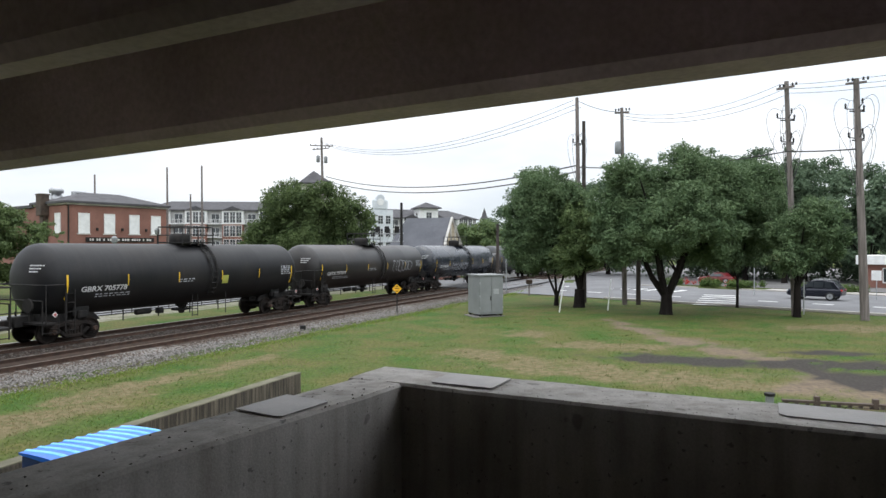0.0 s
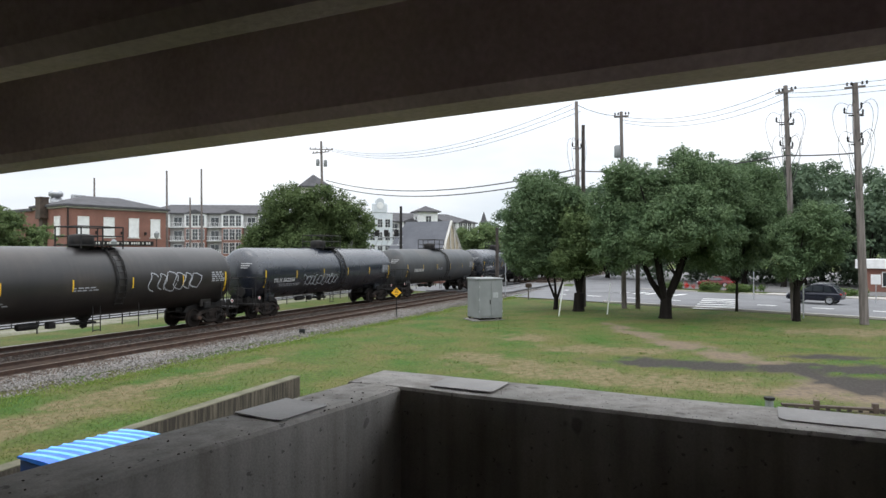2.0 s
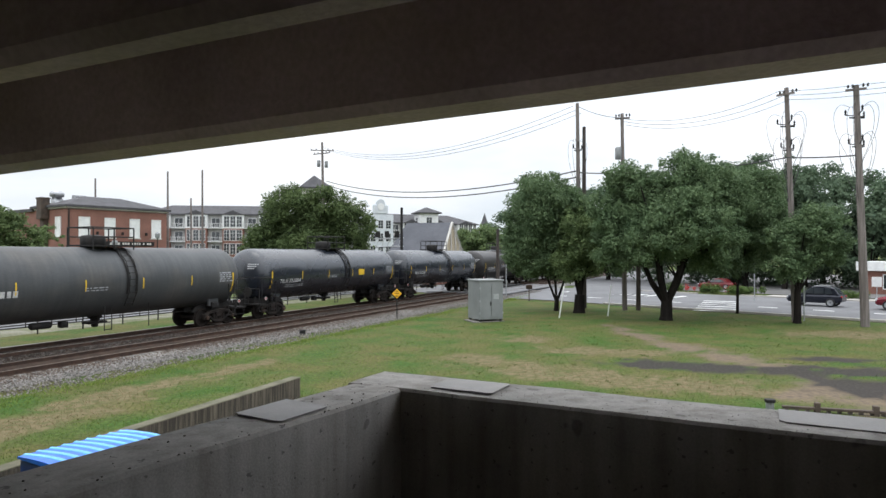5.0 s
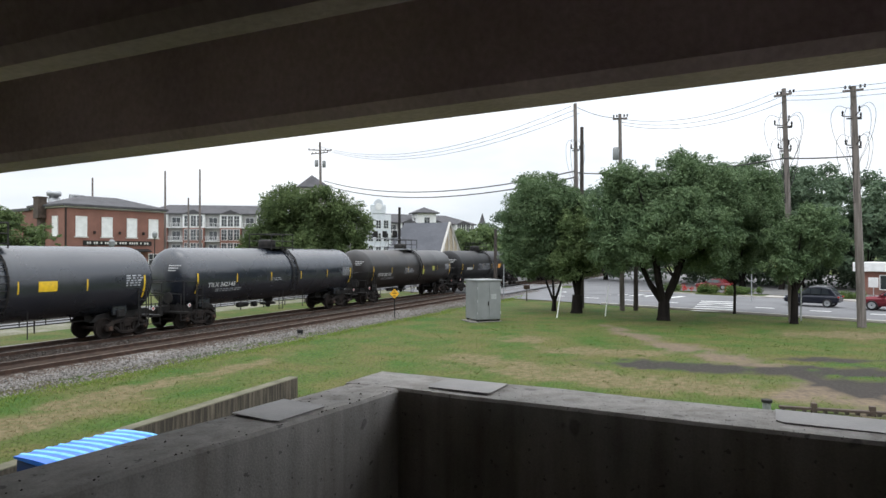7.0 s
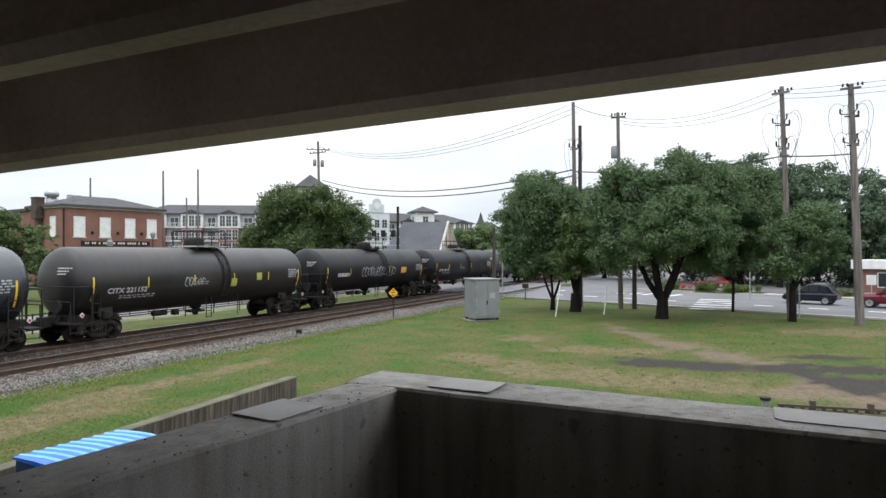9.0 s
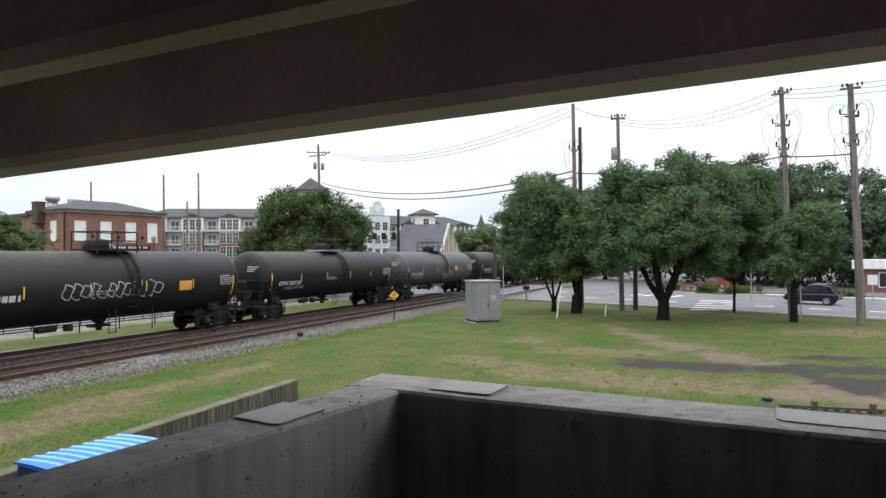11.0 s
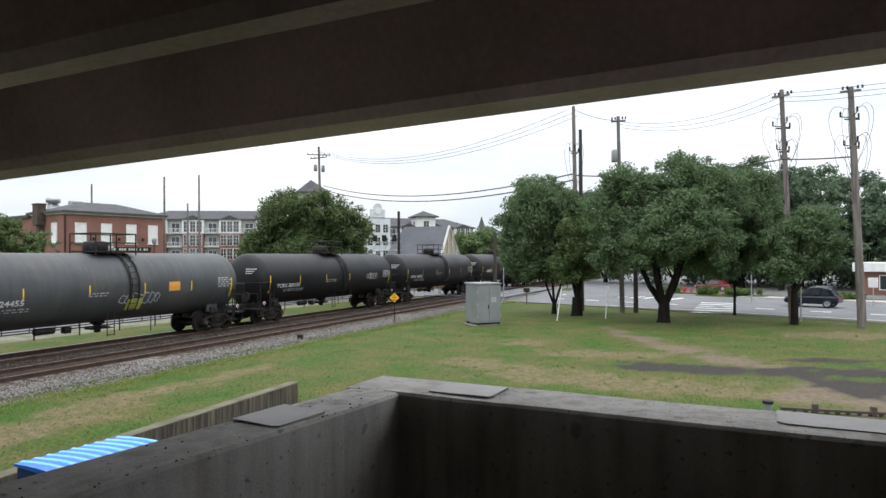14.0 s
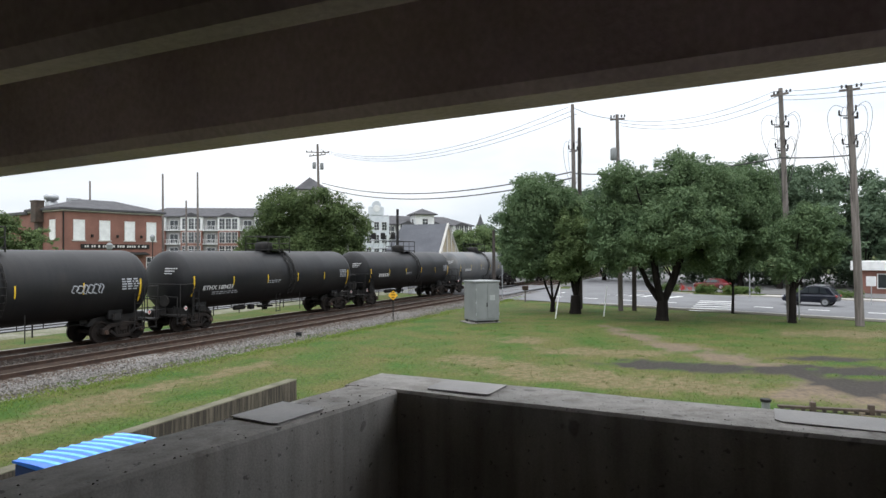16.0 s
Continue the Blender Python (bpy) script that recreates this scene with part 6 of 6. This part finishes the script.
def shrubs(name, at, n, spread, size, mat, label, seed, leaf=0.07, per=1500):
    rng = np.random.default_rng(seed)
    blobs = [(rng.uniform(-spread[0], spread[0]), rng.uniform(-spread[1], spread[1]), size * rng.uniform(0.5, 0.8), size * rng.uniform(0.6, 1.0)) for _ in range(n)]
    cs, ns = crown_points(rng, blobs, per, 0.9)
    keep = cs[:, 2] > -0.05
    ob = new(name, leaves_mesh(name, cs[keep], ns[keep], rng.uniform(0.7, 1.3, int(keep.sum())) * leaf, mat, rng))
    ob.matrix_basis = pose(*at, 0, 0, ROAD_DEG)
    return tagged(ob, label, "shrubs", "", "stuff")


def build_woods():
    spots = [(30, 84, 15.5, 6.5), (36, 78, 15.8, 6.5), (42, 76, 14.0, 6.0), (47, 72, 13.0, 6.0), (53, 70, 12.5, 6.5), (40, 90, 16.5, 7), (50, 86, 16, 7), (24, 96, 15, 7), (60, 66, 13, 7), (64, 84, 16, 8), (16, 112, 14, 8)]
    for i, (x, y, h, r) in enumerate(spots):
        tree((x, y, 0), h, r, 1.0, "tall dark green tree of the wood across the road", 60 + i, 0.35, 150, 0.2, LEAF_FAR, clumps=40, forks=5)
    tree((37.6, 72, 0), 15.8, 2.4, 10.5, "tall cedar with flat dark green tiers above the wood", 80, 0.3, 200, 0.14, LEAF_FAR, clumps=14, forks=5, shape=0.8)
    # low far trees that close the horizon beyond the town
    rng = np.random.default_rng(7)
    cs, ns, sz = [], [], []
    for i in range(110):
        a = radians(-75 + 150 * i / 109)
        d = rng.uniform(230, 300)
        blobs = [(math.sin(a) * d + rng.normal() * 5, math.cos(a) * d + rng.normal() * 5, rng.uniform(2, 8), rng.uniform(4, 6)) for _ in range(4)]
        c, n = crown_points(rng, blobs, 9)
        cs.append(c), ns.append(n)
    cs, ns = np.concatenate(cs), np.concatenate(ns)
    ob = new("far_trees", leaves_mesh("far_trees", cs, ns, rng.uniform(0.5, 1.0, len(cs)), LEAF_FAR, rng))
    tagged(ob, "distant belt of green trees on the horizon", "trees", "", "stuff")
    shrubs("shrub_bed", (26.6, 64.3, 0.08), 26, (4.5, 0.8), 0.55, SHRUB, "clipped yellow-green shrubs in a roadside bed", 5)
    c = road_at(6, 86)
    shrubs("undergrowth", (c.x, c.y, 0), 90, (52, 3), 2.2, LEAF_FAR, "dark green undergrowth at the edge of the wood", 10, 0.22, 60)
    shrubs("shrub_bed", (34.0, 57.2, 0.08), 12, (2.6, 0.7), 0.55, SHRUB, "low green shrubs in a roadside bed", 6)
    shrubs("flower_bed", (27.2, 65.6, 0.08), 12, (3.0, 0.4), 0.45, FLOWER, "red flowering bed beside the car park", 9, 0.05, 900)


def shop():
    b = root("shop_building", pose(45.6, 60.0, 0, 0, 0, ROAD_DEG), "low red brick building with broad white fascia", "building")
    bm = bmesh.new()
    prism(bm, ((-6, 0), (10, 0), (10, 9), (-6, 9)), 0, 2.3)
    part("wall", bm, BRICK, b)
    bm = bmesh.new()
    join_box(bm, pose(2, 4.5, 2.75), 17, 10, 0.9, 0.03)
    part("fascia", bm, WHITE, b, "broad white fascia")
    for x in (-3.5, 0, 4, 7):
        window(b, pose(x, -0.02, 1.25), 1.6, 1.4, WHITE, GLASS, (2, 1))
    s = root("small_white_sign", pose(32.7, 49.2, 0, 0, 0, ROAD_DEG), "small white sign on a slim post by the road", "sign")
    bm = bmesh.new()
    rod(bm, (0, 0, -0.1), (0, 0, 1.7), 0.035, n=6)
    part("post", bm, GALV, s)
    bm = bmesh.new()
    join_box(bm, pose(0, -0.05, 1.85), 0.65, 0.03, 0.75, 0.01)
    part("plate", bm, WHITE, s)


def steeple():
    s = root("steeple", pose(8.2, 140, 0), "small white steeple with dark pointed spire", "steeple")
    bm = bmesh.new()
    join_box(bm, pose(0, 0, 5.0), 1.8, 1.8, 10.0)
    part("tower", bm, WHITE, s)
    bm = bmesh.new()
    lathe(bm, [(1.05, 10.0), (0.6, 10.8), (0.05, 12.6)], Matrix(), 8)
    part("spire", bm, ROOFING, s)
    o = root("ornamental_gable", pose(-15.4, 149, 0, 0, 0, 20), "pale blue ornamental gable above the flats", "gable")
    bm = bmesh.new()
    join_box(bm, pose(0, 0, 6.4), 6, 1.0, 12.8)
    part("parapet", bm, PALEGREY, o)
    for zz in (4.5, 7.5, 10.5):
        for xx in (-1.8, 0, 1.8):
            window(o, pose(xx, -0.52, zz), 1.2, 1.9, WHITE, GLASS, (2, 3))
    bm = bmesh.new()
    join_box(bm, pose(0, -0.1, 14.0), 3.6, 0.9, 2.4, 0.3)
    rod(bm, (0, 0.4, 15.3), (0, -0.6, 15.3), 1.0, n=16)
    part("crest", bm, PALEGREY, o)
    bm = bmesh.new()
    rod(bm, (0, -0.5, 14.6), (0, -0.66, 14.6), 0.8, n=18)
    part("roundel", bm, WHITE, o)


def street_lamp(at, h, label):
    s = root("street_lamp", pose(*at), label, "street lamp", "street lamps")
    bm = bmesh.new()
    rod(bm, (0, 0, -0.1), (0, 0, h), 0.07, 0.05, 8)
    part("post", bm, DARKMETAL, s)
    bm = bmesh.new()
    lathe(bm, [(0.12, h), (0.25, h + 0.15), (0.28, h + 0.55), (0.1, h + 0.75)], Matrix(), 10)
    part("lantern", bm, METAL, s)


PALEGREY = material("pale_blue_stucco", (0.62, 0.645, 0.67), (0.54, 0.57, 0.6), 0.8, scale=1, fine=10, bump=0.05)
signal_cabinet()
warning_sign()
stake((6.95, 39.9, 0), 0.3)
stake((10.3, 41.3, 0), 0.22)
mailbox()
signal_mast()
low_fence()
blue_bin()
wood_fence()
white_board()
def slim_post(at, h, label):
    p = root("slim_post", pose(*at), label, "post", "slim posts")
    part("pole", rod(bmesh.new(), (0, 0, -0.1), (0, 0, h), 0.045, 0.04, 8), GALV, p)
    part("cap", rod(bmesh.new(), (0, 0, h), (0, 0, h + 0.25), 0.06, n=8), WHITE, p)


slim_post((21.55, 39.0, 0), 4.0, "slim grey steel post among the foliage")
slim_post((25.85, 54.3, 0.03), 4.2, "slim grey steel post beside the road")
slim_post((5.35, 58.0, 0), 3.2, "slim white post beside the crossing")
b = root("trackside_box", pose(-7.0, 31.3, 0.02, 0, 0, 24), "small black box on the ballast shoulder", "box")
part("body", box(0.26, 0.22, 0.2, (0, 0, 0.08), 0.03), RUBBER, b)
part("lid", box(0.3, 0.26, 0.04, (0, 0, 0.2), 0.01), DARKMETAL, b)
RED_CAR = build_vehicles()
road_marks()
build_woods()
shop()
steeple()
street_lamp((-31.0, 60, 0), 4.4, "black street lamp with pale lantern beside the brick building")
street_lamp((-32.4, 72, 0), 5.5, "black street lamp with pale lantern beside the brick building")


# ---------------------------------------------------------------- loose stone and grass
def scatter(name, places, sizes, mat, label, category, rng, blade=False):
    n = len(places)
    ang = rng.uniform(0, 2 * math.pi, n)
    if blade:
        lean = rng.normal(size=(n, 2)) * 0.9
        w = np.stack([np.cos(ang), np.sin(ang), np.zeros(n)], 1) * (sizes * 0.16)[:, None]
        tip = places + np.stack([lean[:, 0] * sizes, lean[:, 1] * sizes, sizes], 1)
        vs = np.stack([places - w, places + w, tip], 1).reshape(-1, 3)
        tri = np.arange(3 * n).reshape(n, 3)
    else:
        base = np.array(((1, 0, 0), (0, 1, 0), (-1, 0, 0), (0, -1, 0), (0, 0, 0.8), (0, 0, -0.6)), float)
        vs = base[None] * rng.uniform(0.6, 1.25, (n, 6, 1)) * sizes[:, None, None]
        c, s = np.cos(ang)[:, None], np.sin(ang)[:, None]
        vs = np.stack([vs[..., 0] * c - vs[..., 1] * s, vs[..., 0] * s + vs[..., 1] * c, vs[..., 2]], -1) + places[:, None]
        vs = vs.reshape(-1, 3)
        f = np.array(((0, 1, 4), (1, 2, 4), (2, 3, 4), (3, 0, 4), (1, 0, 5), (2, 1, 5), (3, 2, 5), (0, 3, 5)))
        tri = (f[None] + 6 * np.arange(n)[:, None, None]).reshape(-1, 3)
    me = bpy.data.meshes.new(name)
    me.vertices.add(len(vs))
    me.vertices.foreach_set("co", vs.ravel())
    me.loops.add(tri.size)
    me.loops.foreach_set("vertex_index", tri.ravel().astype(np.int32))
    me.polygons.add(len(tri))
    me.polygons.foreach_set("loop_start", np.arange(0, tri.size, 3, dtype=np.int32))
    me.update(calc_edges=True)
    me.materials.append(mat)
    return tagged(new(name, me), label, category, "", "stuff")


def island_material(name, cols, rough=0.9, spec=0.3, thin=0.0):
    m = bpy.data.materials.new(name)
    m.use_nodes = True
    n, l = m.node_tree.nodes, m.node_tree.links
    g, r = n.new("ShaderNodeNewGeometry"), n.new("ShaderNodeValToRGB")
    while len(r.color_ramp.elements) < len(cols):
        r.color_ramp.elements.new(0.5)
    for i, c in enumerate(cols):
        r.color_ramp.elements[i].position, r.color_ramp.elements[i].color = i / (len(cols) - 1), (*c, 1)
    l.new(g.outputs["Random Per Island"], r.inputs[0])
    l.new(r.outputs[0], n["Principled BSDF"].inputs["Base Color"])
    n["Principled BSDF"].inputs["Roughness"].default_value = rough
    n["Principled BSDF"].inputs["Specular IOR Level"].default_value = spec
    if thin:
        tr, mix = n.new("ShaderNodeBsdfTranslucent"), n.new("ShaderNodeMixShader")
        mix.inputs[0].default_value = thin
        l.new(r.outputs[0], tr.inputs["Color"])
        l.new(n["Principled BSDF"].outputs[0], mix.inputs[1])
        l.new(tr.outputs[0], mix.inputs[2])
        l.new(mix.outputs[0], n["Material Output"].inputs[0])
    return m


def build_loose():
    rng = np.random.default_rng(21)
    n = 26000
    s = 4 + 62 * rng.random(n) ** 1.5
    d = rng.uniform(18.0, 20.9, n)
    edge = np.array([0.35 * noise.noise((q * 0.5, 0, 0)) for q in s])
    d = np.maximum(d, 18.15 + edge)
    p = np.stack([ALONG.x * s + ASIDE.x * d, ALONG.y * s + ASIDE.y * d, np.full(n, 0.06) - 0.11 * np.clip((18.9 - d) / 0.9, 0, 1)], 1)
    near_rail = d > 20.0 + rng.normal(size=n) * 0.25
    scatter("ballast_stones", p[near_rail], rng.uniform(0.02, 0.05, int(near_rail.sum())), island_material("rust_stained_stone", ((0.05, 0.038, 0.031), (0.10, 0.076, 0.06), (0.17, 0.14, 0.118))), "loose rust-stained stones beside the rail", "gravel", rng)
    p, n = p[~near_rail], int((~near_rail).sum())
    scatter("ballast_stones", p, rng.uniform(0.02, 0.052, n), island_material("crushed_stone", ((0.07, 0.064, 0.058), (0.16, 0.148, 0.136), (0.27, 0.255, 0.24), (0.13, 0.11, 0.094))), "loose grey and brown crushed stones", "gravel", rng)
    n = 6000
    s, d = 4 + 60 * rng.random(n) ** 1.5, rng.uniform(23.0, 24.6, n)
    p = np.stack([ALONG.x * s + ASIDE.x * d, ALONG.y * s + ASIDE.y * d, np.full(n, 0.1)], 1)
    scatter("ballast_stones", p, rng.uniform(0.025, 0.055, n), island_material("stained_stone", ((0.04, 0.034, 0.03), (0.085, 0.073, 0.064), (0.15, 0.135, 0.12))), "loose stained stones between the tracks", "gravel", rng)
    def on_wall(start, way, out, n, length, thick, z):
        u, v = rng.random(n) * length, np.where(rng.random(n) < 0.6, rng.random(n) ** 2.5, rng.random(n)) * thick
        return np.stack([start.x + way.x * u + out.x * v, start.y + way.y * u + out.y * v, np.full(n, z)], 1)

    p = on_wall(C0, L_WAY, L_OUT, 90, 2.6, 0.26, 3.403)
    scatter("wall_debris", p, rng.uniform(0.0015, 0.006, 90), island_material("dark_litter", ((0.02, 0.016, 0.013), (0.06, 0.045, 0.035))), "dark leaf crumbs on the parapet top", "debris", rng)
    p = on_wall(C0, R_WAY, R_OUT, 320, 2.4, 0.32, 3.4055)
    scatter("wall_debris", p, rng.uniform(0.0008, 0.003, 320), island_material("grey_litter", ((0.07, 0.062, 0.055), (0.2, 0.185, 0.17), (0.4, 0.38, 0.36))), "loose grit on the rough parapet top", "debris", rng)
    green, tan = [], []
    n = 150000
    y = 7 + 38 * rng.random(n) ** 1.35
    x = (rng.random(n) * 1.5 - 0.75) * y
    for a, b in zip(x, y):
        v = Vector((a, b, 0))
        if v.dot(ASIDE) > 18.3 or v.dot(ROAD_N) > 44.7 or (b < 17.9 and abs((a + 4.05) - (b - 17.85) * 0.386) < 0.45):
            continue
        dr, ea, gr = lawn_state(a, b)
        if max(ea, gr) > 0.3 + 0.5 * rng.random():
            continue
        z = ground_height(a, b)
        (tan if dr > 0.25 + 0.5 * rng.random() else green).append((a, b, z))
    g, t = np.array(green), np.array(tan)
    # broad-leaved weeds in loose tufts, and the taller fringe that creeps over the ballast
    weeds = []
    for _ in range(420):
        y0 = 8 + 30 * rng.random() ** 1.2
        x0 = (rng.random() * 1.4 - 0.62) * y0
        v = Vector((x0, y0, 0))
        if v.dot(ASIDE) > 18.0 or v.dot(ROAD_N) > 44 or max(lawn_state(x0, y0)[1:]) > 0.3 or (y0 < 18.2 and x0 < -3.2):
            continue
        k = int(rng.integers(6, 22))
        q = rng.normal(size=(k, 2)) * rng.uniform(0.04, 0.14)
        weeds += [(x0 + a, y0 + b, ground_height(x0, y0)) for a, b in q]
    weeds = np.array(weeds)
    scatter("weed_tufts", weeds, rng.uniform(0.03, 0.08, len(weeds)), island_material("weed_leaf", ((0.045, 0.075, 0.016), (0.075, 0.115, 0.022), (0.11, 0.14, 0.035)), thin=0.4), "dark green weed tufts in the lawn", "weeds", rng, True)
    n = 11000
    q = 2 + 56 * rng.random(n)
    d = 18.25 + np.array([0.5 * noise.noise((u * 0.45, 4, 0)) + 0.25 * noise.noise((u * 1.7, 1, 0)) for u in q]) - np.abs(rng.normal(size=n)) * 0.45
    fringe = np.stack([ALONG.x * q + ASIDE.x * d, ALONG.y * q + ASIDE.y * d, np.full(n, -0.02)], 1)
    scatter("fringe_grass", fringe, rng.uniform(0.045, 0.12, n), island_material("fringe_blade", ((0.11, 0.17, 0.03), (0.165, 0.24, 0.045), (0.24, 0.28, 0.09)), thin=0.5), "longer bright grass along the ballast edge", "grass", rng, True)
    scatter("grass_blades", g, rng.uniform(0.025, 0.06, len(g)), island_material("grass_blade", ((0.062, 0.112, 0.018), (0.105, 0.165, 0.03), (0.18, 0.195, 0.065)), thin=0.5), "short green grass blades", "grass", rng, True)
    scatter("dry_grass_blades", t, rng.uniform(0.03, 0.06, len(t)), island_material("dry_blade", ((0.15, 0.14, 0.06), (0.23, 0.19, 0.10), (0.28, 0.23, 0.13)), thin=0.5), "dry tan grass blades", "grass", rng, True)


build_loose()


# ---------------------------------------------------------------- what moves
def motions():
    times = [0.0, 0.1, 0.2] + [0.5 * k for k in range(1, 32)] + [15.8, 15.9, 16.0]
    for car, start in CARS:
        walk(car, [(t, track_pose(start - SPEED * t, FAR_TRACK, RAIL)) for t in times])
    for wheelset in WHEELS:
        x = wheelset.matrix_basis.translation.x
        walk(wheelset, [(0.05 * k, pose(x, 0, 0.457, 0, -math.degrees(SPEED * 0.05 * k / 0.457), 0)) for k in range(321)])
    # the red car rolls up behind the waiting one, stands, and backs away again
    creep = ((0.0, 22.0), (1.0, 9.0), (2.0, -2.0), (3.0, -8.6), (4.0, -9.7), (6.3, -10.25), (7.2, -10.6), (9.2, -10.6), (10.2, -8.0), (11.2, -1.0), (12.5, 9.0), (14.0, 20.0), (16.0, 34.0))
    walk(RED_CAR, [(t, Matrix.Translation(road_at(r + 2.1, 54.8, 0.035)) @ pose(0, 0, 0, 0, 0, ROAD_DEG + 180)) for t, r in creep])


motions()
